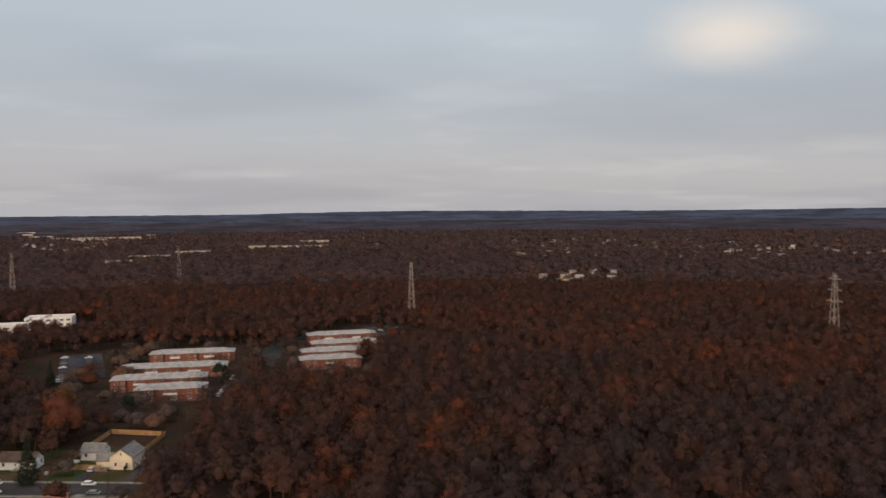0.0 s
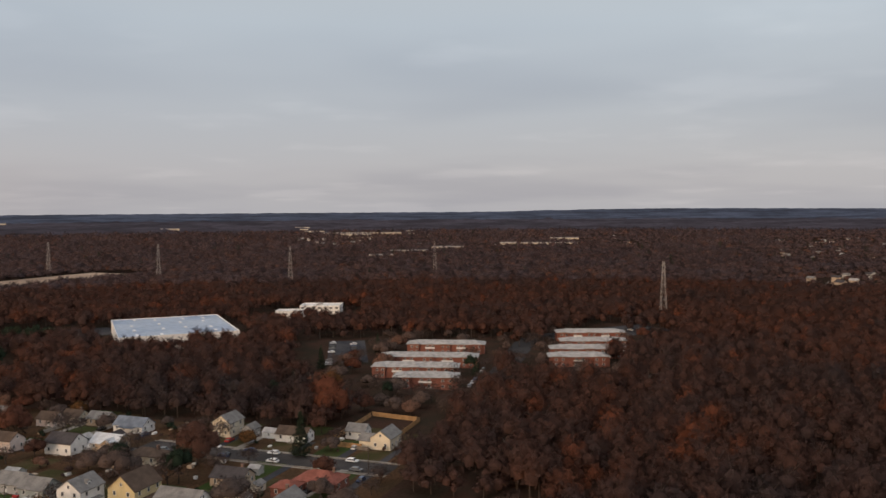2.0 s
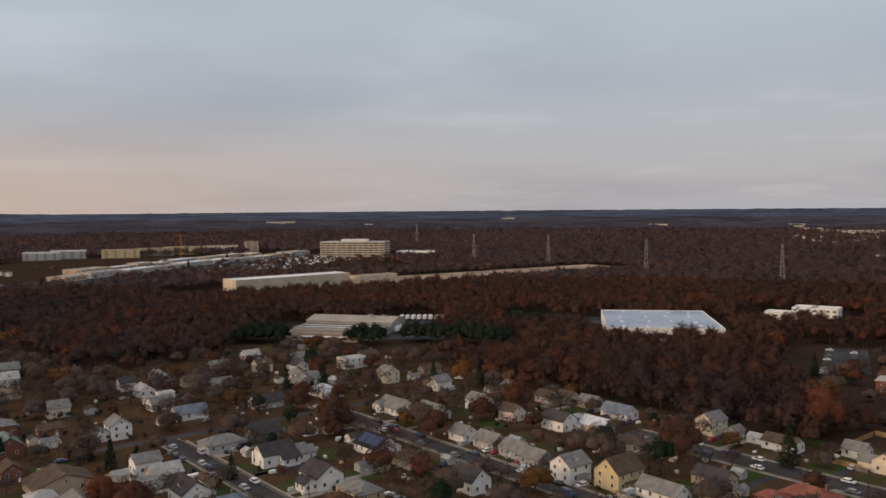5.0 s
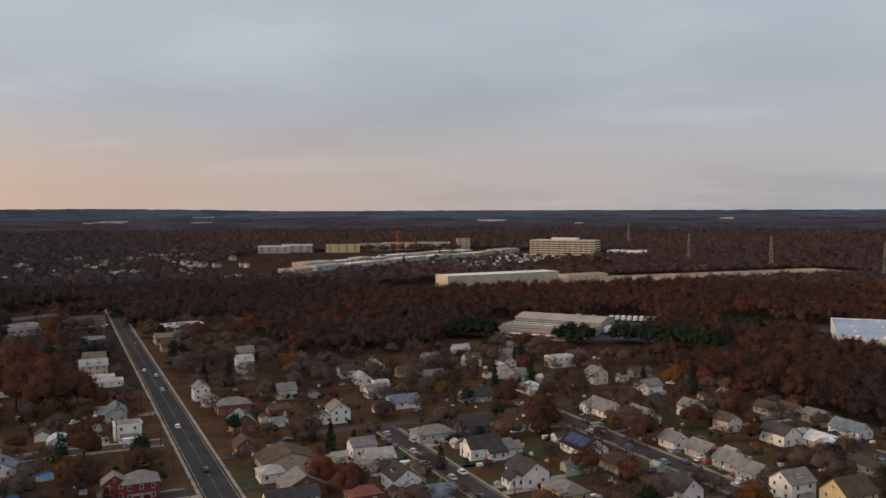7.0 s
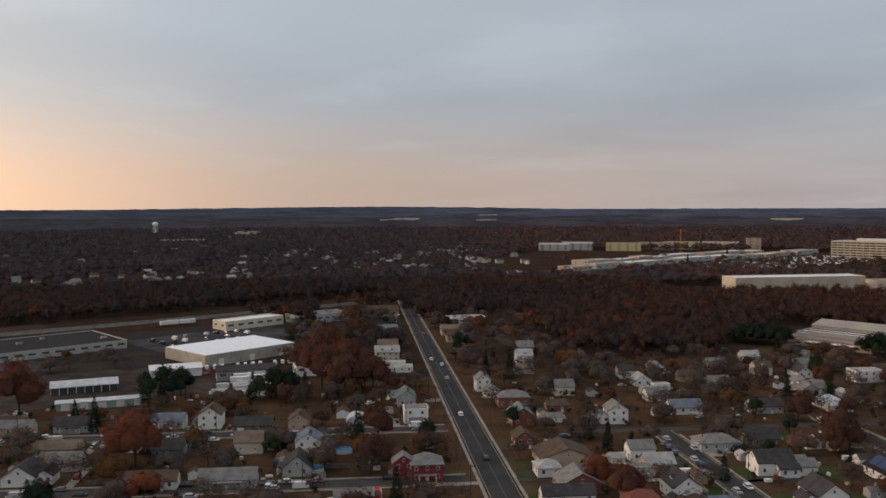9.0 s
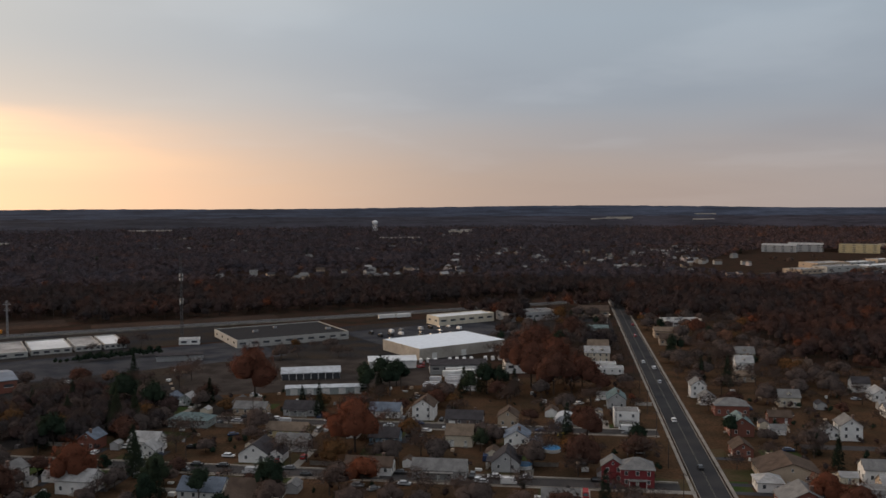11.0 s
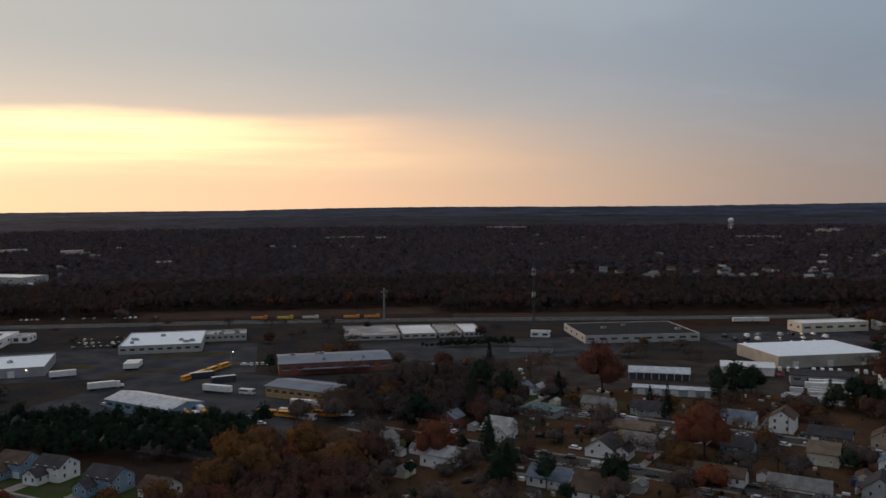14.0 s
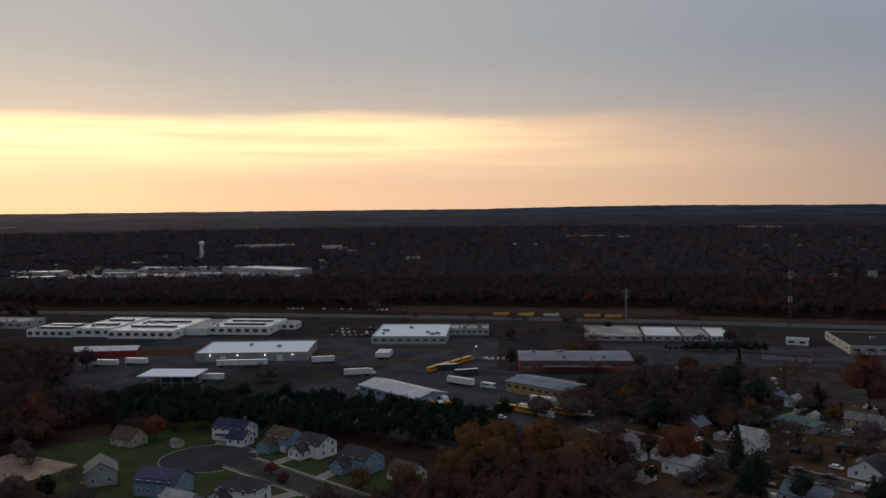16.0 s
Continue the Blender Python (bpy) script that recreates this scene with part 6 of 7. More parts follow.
house(242.9, 127.4, -90, 15, 10, 1, "brick", "red", "hip", label="low brick house with a broad hipped red roof")
house(232.7, 134.1, -90, 8, 7, 1, "brick", "red", "hip", chimney=0, garage=1)
house(220.1, 127.9, 0, 12, 8, 1, "white", "grey", "gable")
# street one, row of low houses
house(209.2, 249.3, -90, 9, 8, 1, "white", "grey", "gable", garage=1)
house(210.1, 234.8, -90, 11, 8, 1, "grey", "grey", "gable")
house(209.7, 220.2, -90, 11, 8, 1, "grey", "grey", "gable", chimney=0)
house(207.8, 208.5, -90, 10, 8, 1, "sage", "grey", "gable")
house(215.0, 301.8, -90, 17, 10, 1, "white", "grey", "gable", wing=(-6, -4, 6, 6, 1, 90))
house(208.4, 351.1, -90, 16, 10, 1, "white", "silver", "hip", label="white house with a pale shining low roof", chimney=0)
house(211.2, 379.3, -90, 11, 8, 1, "grey", "grey", "gable")
house(249.5, 357.8, -90, 9, 8, 2, "cream", "grey", "gable")
house(258.6, 326.6, 0, 9, 8, 1.5, "white", "grey", "gable")
house(279.4, 361.7, 0, 12, 6, 1, "tan", "brown", "gable")
house(174.1, 257.2, -90, 15, 11, 1, "white", "black", "gable", solar=3, label="white house with dark solar panels over its roof", chimney=0)
house(174.2, 236.9, -90, 13, 9, 1, "tan", "brown", "hip")
house(173.1, 203.2, -90, 11, 8, 1.5, "white", "dark", "gable", rise=3.4)
house(259.1, 464.2, -90, 7, 6, 1, "tan", "grey", "gable")
house(216.4, 393.5, -90, 9, 7, 1, "white", "grey", "gable")
house(281.1, 298.4, -90, 9, 7, 1, "grey", "grey", "gable", chimney=0)
house(246.6, 283.1, -90, 10, 8, 1.5, "white", "grey", "gable")
house(244.4, 259.8, -90, 9, 7, 1.5, "pink", "brown", "gable")
# between the main road and street nought
house(215.2, 381.8, 0, 12, 9, 1, "white", "grey", "gable")
house(175.8, 349.1, 0, 14, 8, 1, "grey", "dark", "gable")
house(176.3, 398.9, 0, 11, 8, 1, "white", "grey", "gable")
house(167.7, 416.5, 0, 9, 7, 1, "tan", "brown", "gable")
house(138.8, 427.0, 0, 8, 7, 1.5, "white", "dark", "gable")
house(141.4, 409.2, 90, 9, 8, 1, "white", "pale", "gable")
house(146.6, 395.7, 0, 8, 5, 1, "white", "pale", "flat", chimney=0)
house(137.3, 376.9, 0, 10, 8, 1, "white", "grey", "gable", chimney=0)
house(140.7, 351.7, 0, 14, 8, 1, "white", "blue", "gable")
house(106.9, 340.1, -90, 9, 8, 2, "white", "grey", "gable", wing=(0.5, -7, 6, 7, 1, 0), rise=2.8)
house(97.8, 392.8, 0, 9, 8, 1.5, "cream", "grey", "gable", dormer=1)
house(93.8, 468.7, 0, 9, 9, 2, "white", "pale", "gable", dormer=1, porch=1)
house(89.2, 445.8, 0, 11, 8, 1, "tan", "tan", "hip")
house(61.0, 407.3, -90, 9, 7, 2, "white", "grey", "gable")
house(63.0, 392.6, -90, 8, 7, 1, "white", "grey", "gable", chimney=0)
house(69.7, 374.3, 0, 14, 10, 1.5, "brick", "grey", "hip")
house(67.3, 342.7, -90, 12, 9, 1.5, "brick", "teal", "gable", label="brick house with white tall front windows and a green-grey roof")
house(86.5, 361.0, 0, 9, 6, 1, "brick", "brown", "gable", chimney=0)
house(72.0, 289.0, -90, 15, 19, 1, "tan", "brown", "gable", label="broad tan building with a low brown gabled roof", chimney=0, rise=3.4)
house(62.2, 312.9, -90, 9, 7, 1, "brick", "brown", "gable", chimney=0)
house(63.2, 275.8, 0, 8, 8, 1, "white", "pale", "hip", chimney=0)
house(69.5, 259.5, -90, 11, 14, 1, "brick", "grey", "gable", label="brick house with a grey roof and white gable trim", rise=3.6)
house(63.3, 249.0, 0, 16, 7, 1, "white", "dark", "gable", chimney=0)
house(99.6, 288.7, 0, 9, 7, 1.5, "white", "grey", "gable")
house(101.4, 276.1, 0, 10, 8, 1, "tan", "pale", "gable", chimney=0)
house(93.5, 271.2, 0, 9, 6, 1, "grey", "grey", "flat", chimney=0)
house(99.5, 250.1, -90, 12, 9, 1.5, "white", "dark", "gable", dormer=1, rise=3.2)
house(103.2, 232.4, 0, 10, 8, 1, "white", "blue", "gable")
house(131.8, 298.3, 0, 15, 10, 1, "grey", "grey", "hip", label="low house with a broad grey hipped roof")
house(138.5, 269.5, 0, 13, 9, 1.5, "white", "dark", "gable", wing=(3, -5.5, 7, 4, 1, 0), garage=1, rise=3.2)
house(150.2, 300.9, 0, 12, 8, 1, "dark", "dark", "gable")
house(139.0, 238.0, -90, 12, 9.5, 1.5, "white", "dark", "gable", wing=(2, -6.5, 6, 5, 1, 0), rise=3.4)
house(142.0, 219.9, -90, 14, 9, 1, "yellow", "grey", "hip")
house(147.9, 266.5, 0, 8, 6, 1, "white", "grey", "gable", chimney=0)
house(64.7, 555.2, 0, 11, 8, 1.5, "tan", "brown", "gable")
# west of the main road
house(17.7, 490.7, 0, 14, 9, 2, "cream", "pale", "gable", dormer=2, label="large cream house with a stepped pale roof")
house(24.3, 457.6, 0, 12, 8, 1, "white", "pale", "flat", chimney=0)
house(22.2, 382.1, -90, 12, 8, 1.5, "grey", "teal", "gable")
house(24.4, 350.8, 0, 10, 9, 2, "white", "grey", "flat", porch=1, chimney=0)
house(22.6, 276.0, 0, 10.5, 9, 2, "red", "grey", "hip", wing=(-7.5, 1.5, 5.5, 7, 2, 90), porch=1, label="dark red two-storey house with white window trim", rise=2.8)
house(-59.2, 352.5, -90, 11, 9, 2, "white", "brown", "gable", porch=1, rise=3.0, label="white two-storey gabled house with a brown roof")
house(-76.1, 352.8, 0, 13, 8, 1, "white", "blue", "gable")
house(-41.0, 343.2, 0, 15, 8, 1, "dark", "dark", "gable", garage=-1)
house(-39.3, 314.4, 0, 10, 9, 1.5, "cream", "tan", "gable", garage=-1, label="cream box-shaped house with a tan roof")
house(-23.2, 344.1, -90, 9, 8, 1.5, "tan", "brown", "gable")
house(-113.1, 351.7, 0, 14, 8, 1, "grey", "dark", "gable", porch=1)
house(-138.1, 354.7, 0, 12, 8, 1, "olive", "brown", "gable")
house(-107.5, 317.1, 0, 16, 7, 1, "yellow", "tan", "gable", label="long low yellow house with a tan roof")
house(-108.4, 287.5, -90, 12, 11, 1, "white", "dark", "gable", wing=(1, 7.5, 7, 5, 1, 0), rise=3.6)
house(-65.4, 276.7, 0, 16, 7, 1, "white", "brown", "gable", porch=1)
house(-41.3, 275.7, 0, 18, 8, 1, "grey", "grey", "gable", porch=1)
house(-17.5, 309.0, -90, 10, 9, 2, "white", "blue", "gable", wing=(1, 6.5, 6, 5, 1, 0), rise=2.6)
house(-20.0, 287.5, -90, 11, 9.5, 1, "grey", "dark", "gable", porch=1, rise=3.8)
house(21.6, 469.8, 0, 11, 7, 1, "white", "pale", "flat", chimney=0)
house(-67.6, 312.4, 0, 11, 8, 1, "blue", "dark", "gable", chimney=0)
house(-1.4, 251.8, 0, 11, 7, 1, "grey", "grey", "gable")
house(-152.9, 291.3, 0, 11, 8, 1.5, "white", "pale", "gable", wing=(4, -6, 7, 7, 1, 90), label="white house with a pale roof and a long side wing")
house(-177.8, 363.6, -90, 7, 6, 1, "blue", "blue", "gable", chimney=0)
house(-170.3, 363.4, -90, 7, 6, 1, "sage", "pale", "gable", chimney=0)
house(-152.4, 327.9, 0, 17, 9, 1, "sage", "teal", "hip", label="low sage-green house with a broad teal roof")
house(-134.7, 349.3, 0, 14, 7, 1, "tan", "grey", "gable")
house(-175.3, 291.9, -90, 8, 7, 1.5, "brick", "blue", "gable")
house(-152.8, 246.6, 0, 12, 8, 1.5, "white", "pale", "gable")
house(-180.0, 251.5, -90, 9, 7, 1.5, "white", "grey", "gable")
house(-111.0, 246.9, 0, 14, 9, 1, "white", "blue", "gable", dormer=1)
house(-95.4, 244.3, 0, 12, 8, 1.5, "white", "brown", "gable", wing=(-1, -5, 10, 4, 1, 0))
house(-99.9, 300.3, 0, 12, 8, 1, "grey", "grey", "gable")
# newer houses round the turning circle
house(-319.4, 127.0, 20, 11, 8.5, 1, "tan", "brown", "gable", rise=3.4, label="tan house with a brown roof at the edge of the wood")
house(-297.4, 160.0, 24, 14.6, 9.6, 1.7, "white", "navy", "gable", wing=(7, -6, 7.5, 7, 1, 0), garage=1, rise=2.6, porch=1, label="white two-storey house with a navy roof and double garage")
house(-272.4, 167.3, 12, 11.2, 9.6, 1.7, "blue", "brown", "gable", wing=(-2, -6.5, 6.5, 6, 1, 90), garage=1, chimney=1, rise=2.7)
house(-257.0, 171.0, 10, 11.2, 9.0, 1.7, "white", "dark", "gable", wing=(-2, -6.2, 6.5, 6, 1, 90), garage=1, chimney=0, rise=2.6)
house(-231.6, 172.2, 8, 12.3, 9.6, 1.7, "blue", "dark", "gable", wing=(-3, -6.2, 6, 6, 1, 90), garage=1, chimney=0, rise=2.7)
house(-213.1, 176.9, 8, 10.1, 8.6, 1, "white", "brown", "gable", chimney=0, rise=2.6)
house(-281.4, 102.2, -20, 11, 10, 1.5, "sage", "grey", "gable", label="grey-green house with a raised wooden deck")
house(-255.9, 112.5, 30, 15.0, 10.1, 1.7, "blue", "solar", "gable", solar=3, label="blue two-storey house with blue solar panels on its roof", chimney=0, rise=3.0)
house(-231.5, 126.8, 20, 13.4, 10.1, 1.7, "white", "dark", "hip", garage=1, wing=(-3, -6, 6, 6, 1, 90), rise=3.0)
house(-237.6, 109.6, 20, 11, 8, 1, "grey", "pale", "gable", chimney=0)
# sheds
shed(228.3, 150.7, 0, 4, 3.5, "tan", "grey")
shed(220.6, 142.4, 0, 4.5, 4, "white", "grey")
shed(166.4, 294.2, 0, 5, 4, "white", "pale")
shed(168.0, 295.7, -90, 6, 4, "white", "pale")
shed(157.9, 241.9, 0, 5, 4, "grey", "grey")
shed(81.8, 343.6, 0, 6, 5, "white", "grey")
shed(12.2, 355.6, 0, 6, 3, "grey", "grey")
shed(-7.3, 508.2, 0, 9, 2.6, "white", "white")
shed(153.7, 310.5, 0, 5, 2.6, "white", "white")
shed(-171.3, 249.0, 0, 3, 3, "white", "grey")
shed(-306.5, 199.6, 45, 3, 3, "white", "pale")
shed(-302.2, 138.4, 20, 4, 3.5, "tan", "grey")

quonset(0, 350.0, 0, 9, 9)
house(225, 466, 0, 10, 8, 1, "white", "pale", "gable", chimney=0)
house(213, 427, 0, 9, 8, 1.5, "cream", "brown", "gable", dormer=1)
house(231, 420, 90, 11, 8, 1, "white", "dark", "gable")
house(257, 404, 0, 15, 9, 2, "white", "pale", "flat", chimney=0, label="white two-storey block with a flat roof and a chimney")
house(276, 418, 0, 12, 8, 1, "tan", "brown", "gable")
house(243, 440, 0, 10, 7, 1, "white", "grey", "gable")
house(196, 446, 0, 10, 8, 1, "grey", "grey", "gable")
house(160, 440, 90, 10, 8, 1, "white", "grey", "gable")
house(100, 498, 0, 10, 9, 2, "cream", "grey", "gable", dormer=1)
house(124, 470, 0, 9, 8, 1.5, "tan", "brown", "gable")
house(84, 243, 0, 10, 8, 1, "brick", "red", "hip")
house(19, 512, 0, 12, 10, 2, "cream", "tan", "gable", label="cream two-storey house with a pale roof by the road", porch=1)
house(222, 285, -90, 14, 9, 1, "white", "grey", "gable")

# trees that stand out
tree("spruce", 271.3, 150.4, 1.44)
tree("spruce", 118.9, 262.2, 0.8)
tree("cedar", 230.8, 173.3, 1.43)
tree("rust", 250.6, 180.3, 1.81)
tree("rust", 317.2, 163.7, 2.32)
tree("rust", 174.9, 289.8, 1.81)
tree("rust", 201.9, 257.2, 1.3)
tree("rust", 256.6, 269.2, 1.59)
tree("gold", 201.8, 277.6, 0.81)
tree("gold", 277.2, 330.4, 1.49)
tree("rust", -76.1, 298.3, 2.32)
tree("rust", -143.9, 377.0, 2.75)
tree("rust", -156.2, 248.4, 1.74)
tree("gold", -197.2, 228.0, 1.62)
tree("gold", -205.7, 213.0, 1.76)
tree("gold", -211.9, 205.1, 1.62)
tree("rust", -170.0, 228.1, 1.59)
tree("gold", -170.9, 216.4, 1.62)
tree("gold", -191.1, 197.0, 1.76)
tree("gold", -193.4, 178.8, 1.62)
tree("gold", -196.6, 227.1, 1.62)
tree("gold", -199.3, 165.3, 1.22)
tree("gold", -213.2, 158.3, 0.94)
tree("spruce", -148.3, 272.2, 1.32)
tree("cedar", -188.1, 338.0, 2.21)
tree("cedar", -173.4, 337.2, 1.82)
tree("spruce", -160.8, 365.0, 1.03)
tree("cedar", -185.8, 283.8, 1.69)
tree("cedar", -92.5, 387.6, 1.56)
tree("cedar", -82.4, 390.9, 1.69)
tree("cedar", -79.8, 404.6, 1.56)
tree("cedar", -126.8, 245.8, 1.56)
tree("cedar", -109.9, 240.0, 1.3)
tree("cedar", -88.9, 244.4, 1.56)
tree("cedar", -44.5, 395.2, 1.43)
tree("cedar", -37.2, 400.1, 1.69)
tree("cedar", -30.7, 399.3, 1.56)
tree("cedar", -98.1, 407.4, 1.43)
tree("cedar", -91.4, 412.6, 1.69)
tree("cedar", -83.4, 411.6, 1.56)
tree("cedar", -30.7, 305.0, 1.04)
tree("rust", -16.9, 416.1, 2.75)
tree("rust", -5.7, 402.3, 2.32)
tree("rust", 7.9, 413.1, 2.03)
tree("rust", -27.6, 459.9, 2.03)
tree("rust", 3.6, 573.2, 1.74)
tree("cedar", -3.8, 539.6, 1.17)
tree("cedar", 63.3, 520.5, 1.3)
tree("rust", 86.7, 588.1, 1.45)
tree("gold", -4.5, 658.5, 1.35)
tree("rust", 5.3, 287.7, 1.45)
tree("gold", 1.5, 301.2, 0.94)
tree("bare", -18.4, 317.9, 0.84)
tree("rust", -18.4, 467.8, 2.61)
tree("rust", -5.5, 447.7, 2.32)
tree("rust", 4.0, 417.6, 1.89)
tree("rust", -17.2, 515.0, 2.03)
tree("rust", 8.1, 321.7, 1.59)
tree("spruce", 62.3, 514.3, 1.15)
tree("spruce", 3.7, 637.4, 1.03)
tree("cedar", 167.5, 311.6, 1.04)
tree("rust", 76.1, 259.7, 1.3)
tree("rust", 81.8, 248.3, 1.3)
tree("cedar", 361.7, 433.3, 1.69)
tree("cedar", 309.7, 472.6, 1.56)
tree("bare", 170.4, 229.0, 1.2)
tree("bare", 261.9, 289.2, 1.32)
tree("bare", 266.3, 282.9, 1.2)
tree("bare", -190.6, 396.6, 1.44)
tree("bare", -191.3, 412.0, 1.44)
tree("rust", -316.3, 136.1, 1.16)
for x, y, size in ((-176.2, 311.4, 1.5), (-172.0, 317.9, 1.3), (-181.0, 316.0, 1.2), (-141.5, 261.0, 1.3), (-203.9, 322.0, 1.1), (-123.2, 239.2, 1.2), (-96.0, 395.0, 1.1), (-88.0, 393.0, 1.2), (-48.0, 399.0, 1.15), (-40.0, 402.0, 1.25), (-24.0, 400.0, 1.1)):
    tree("spruce", x, y, size)
tree("shrub", -248.1, 146.6, 1.92)
tree("shrub", -237.7, 144.6, 1.68)
tree("shrub", 193.0, 275.9, 1.2)
tree("shrub", 29.9, 393.5, 1.56)
tree("cedar", 25.8, 312.7, 1.17)

# cars along the streets
car("white", 44.3, 357.9, 90)
car("black", 45.3, 294.0, 90)
car("silver", 46.8, 434.7, 90)
car("white", 47.8, 472.2, 90)
car("white", 43.4, 489.2, 90)
car("red", 46.7, 586.9, 90)
car("red", 49.1, 640.7, 90)
car("white", 205.3, 231.0, 0)
car("white", 197.1, 204.5, 90)
car("black", 197.8, 188.4, 90)
car("silver", 205.5, 167.7, 20)
car("black", 205.3, 164.2, 20)
car("white", 271.5, 187.1, 90)
car("black", 263.5, 177.6, 90)
car("red", 195.3, 275.0, 90)
car("grey", 195.8, 282.6, 90)
car("silver", 273.3, 231.9, 0)
car("black", 236.4, 129.0, 0)
car("white", -54.8, 329.3, 0)
car("black", -27.1, 322.9, 0)
car("white", -28.4, 272.0, 80)
car("silver", -66.1, 261.7, 0)
car("yellow", -0.9, 329.4, 0)
car("white", -119.9, 287.2, 0)
car("black", -137.7, 295.9, 0)
car("red", -99.3, 267.7, 0)
car("silver", -51.3, 264.9, 0)
car("black", -134.5, 341.9, 0)
car("dark blue", 114.5, 299.2, 60)
car("dark blue", 114.2, 292.6, 60)
car("grey", 114.2, 304.6, 60)
car("silver", 115.4, 268.8, 0)
car("black", 94.6, 240.3, 90)
car("black", -135.4, 235.1, 60)
car("silver", -331.6, 245.5, 0)


# ---- stacked goods in the builders' yard ----
def board_stack(x, y, turn, n, layers):
    """Wrapped packs of boards lying on bearers."""
    t = thing("board_stack", pose(x, y, 0.02, 0, 0, turn), "stack of white-wrapped building boards on bearers", "board stack", "stacks in the yard")
    wrap = material("white_wrap", (0.72, 0.72, 0.74), 0.5, 0.2, 0.5, 3.0)
    for k in range(layers):
        part("pack", Solid().box(-n / 2, -0.65, 0.12 + 0.8 * k, n / 2, 0.65, 0.8 + 0.8 * k, inset=0.03).mesh("pack", wrap), t)
        for bx in (-n / 3, n / 3):
            part("bearer", Solid().box(bx - 0.06, -0.65, 0.8 * k, bx + 0.06, 0.65, 0.12 + 0.8 * k).mesh("bearer", WOOD), t)


for k in range(18):
    g = random.Random(k + 900)
    row, col = divmod(k, 3)
    board_stack(-66 + 9.5 * col + g.uniform(-1.2, 1.2), 405 + 5.2 * row + g.uniform(-0.6, 0.6), 8, g.uniform(5, 8), g.randrange(1, 4))
for k in range(4):
    car("red", -92 + 4.2 * k, 466 - 1.8 * k, 40, k == 1)

# ---- vehicles in the yards ----
bus("coach", -340.0, 311.0, 62)
bus("coach", -322.0, 309.0, 62)
bus("small", -291.0, 294.0, 12)
trailer(-306.0, 289.5, 10, 15.5, False)
trailer(-362.0, 266.5, 60, 13.0, True)
trailer(-283.5, 256.5, -24, 11.0, False)
trailer(-288.0, 250.5, -24, 11.0, False)
for k in range(4):
    bus("school", -342.5 - 2.6 * k, 304.0 + 11.0 * k, 104)
for k, (x, y) in enumerate(((-253.0, 268.3), (-247.2, 274.0), (-243.0, 270.5), (-238.0, 274.5), (-233.5, 271.0), (-230.5, 279.4), (-240.0, 280.5))):
    bus("school" if k % 3 != 1 else "small", x, y, 12)
for k in range(3):
    bus(("school", "small", "school")[k], -280.2 + 3.4 * k, 247.7 + 2.4 * k, -24)
trailer(-249.5, 286.0, 14, 11.0, True)
for x, y in ((-346.3, 348.5), (-252.3, 399.2), (-237.2, 383.4), (-172.4, 358.9), (-226.2, 283.1), (-223.0, 285.0)):
    car("white", x, y, 15, x > -230)
for x, y in ((-262.0, 258.0), (-257.0, 260.0), (-253.5, 258.0), (-246.0, 256.0)):
    car("white", x, y, 20)
trailer(-434.0, 231.0, 52, 14, False)
trailer(-425.0, 242.0, 52, 14, False)
trailer(-405.5, 275.0, 60, 13, False)
trailer(-486.0, 181.0, 40, 15, False)
trailer(-478.0, 196.0, 40, 13, False)
trailer(-405.0, 205.0, 44, 13, False)
for k in range(4):
    trailer(-398.0 + 2.2 * k, 315.0 - 2.6 * k, 44, 8, False)
for k in range(36):
    g = random.Random(k + 77)
    row, col = divmod(k, 12)
    c, s = math.cos(radians(41)), math.sin(radians(41))
    u, v = col * 4.2 - 22, row * 15 - 12
    if g.random() < 0.8:
        car(g.choice(["white", "silver", "grey", "black", "dark blue", "white"]), -476 + u * c - v * s, 360 + u * s + v * c, 131, g.random() < 0.15)
for k in range(14):
    g = random.Random(k + 177)
    car(g.choice(["white", "silver", "grey", "black"]), -345 + 3.1 * k * 0.72, 348 + 3.1 * k * 0.7, 134 + g.uniform(-4, 4))
for k in range(15):
    if k not in (4, 9):
        car("white", -86 + 4.0 * k, 474.5 + 1.25 * k, 100, True)
for k in range(9):
    car(("white", "red", "white", "grey")[k % 4], -84 + 4.4 * k, 468.5 + 1.2 * k, 100)
for k in range(10):
    g = random.Random(k + 300)
    trailer(-60 + g.uniform(-6, 6) + 1.5 * k, 434 + 2.0 * k, 12, 9, False) if k % 2 == 0 else None
for k in range(30):
    g = random.Random(k + 400)
    row, col = divmod(k, 10)
    c, s = math.cos(radians(40)), math.sin(radians(40))
    u, v = col * 8 - 40, row * 14 - 14
    if g.random() < 0.45:
        car(g.choice(["white", "silver", "black", "grey"]), -95 + u * c - v * s, 592 + u * s + v * c, 130, g.random() < 0.4)
trailer(-140.0, 655.0, 35, 14, False)
trailer(-128.0, 662.0, 35, 12, False)
for k in range(9):
    trailer(352 + 1.9 * k, 484 + 5.0 * k, -40, 9, k % 2 == 0)
for k in range(8):
    trailer(396 + 4.6 * k * 0.75, 548 - 4.6 * k * 0.66, 44, 7.5, False)
for k in range(26):
    g = random.Random(k + 500)
    row, col = divmod(k, 13)
    if g.random() < 0.8:
        car(g.choice(["white", "silver", "grey", "black", "dark blue"]), 436 + col * 6.5, 208 + col * 3.0 + row * 15, 116)
for k in range(6):
    car(("silver", "white", "dark blue", "grey", "white", "black")[k], 404 + 9 * k, 128 + 1.2 * k, 7)
for k in range(8):
    g = random.Random(k + 640)
    car(g.choice(["white", "silver", "grey"]), 590 + 7 * k, 100 - 5 * k, 50)

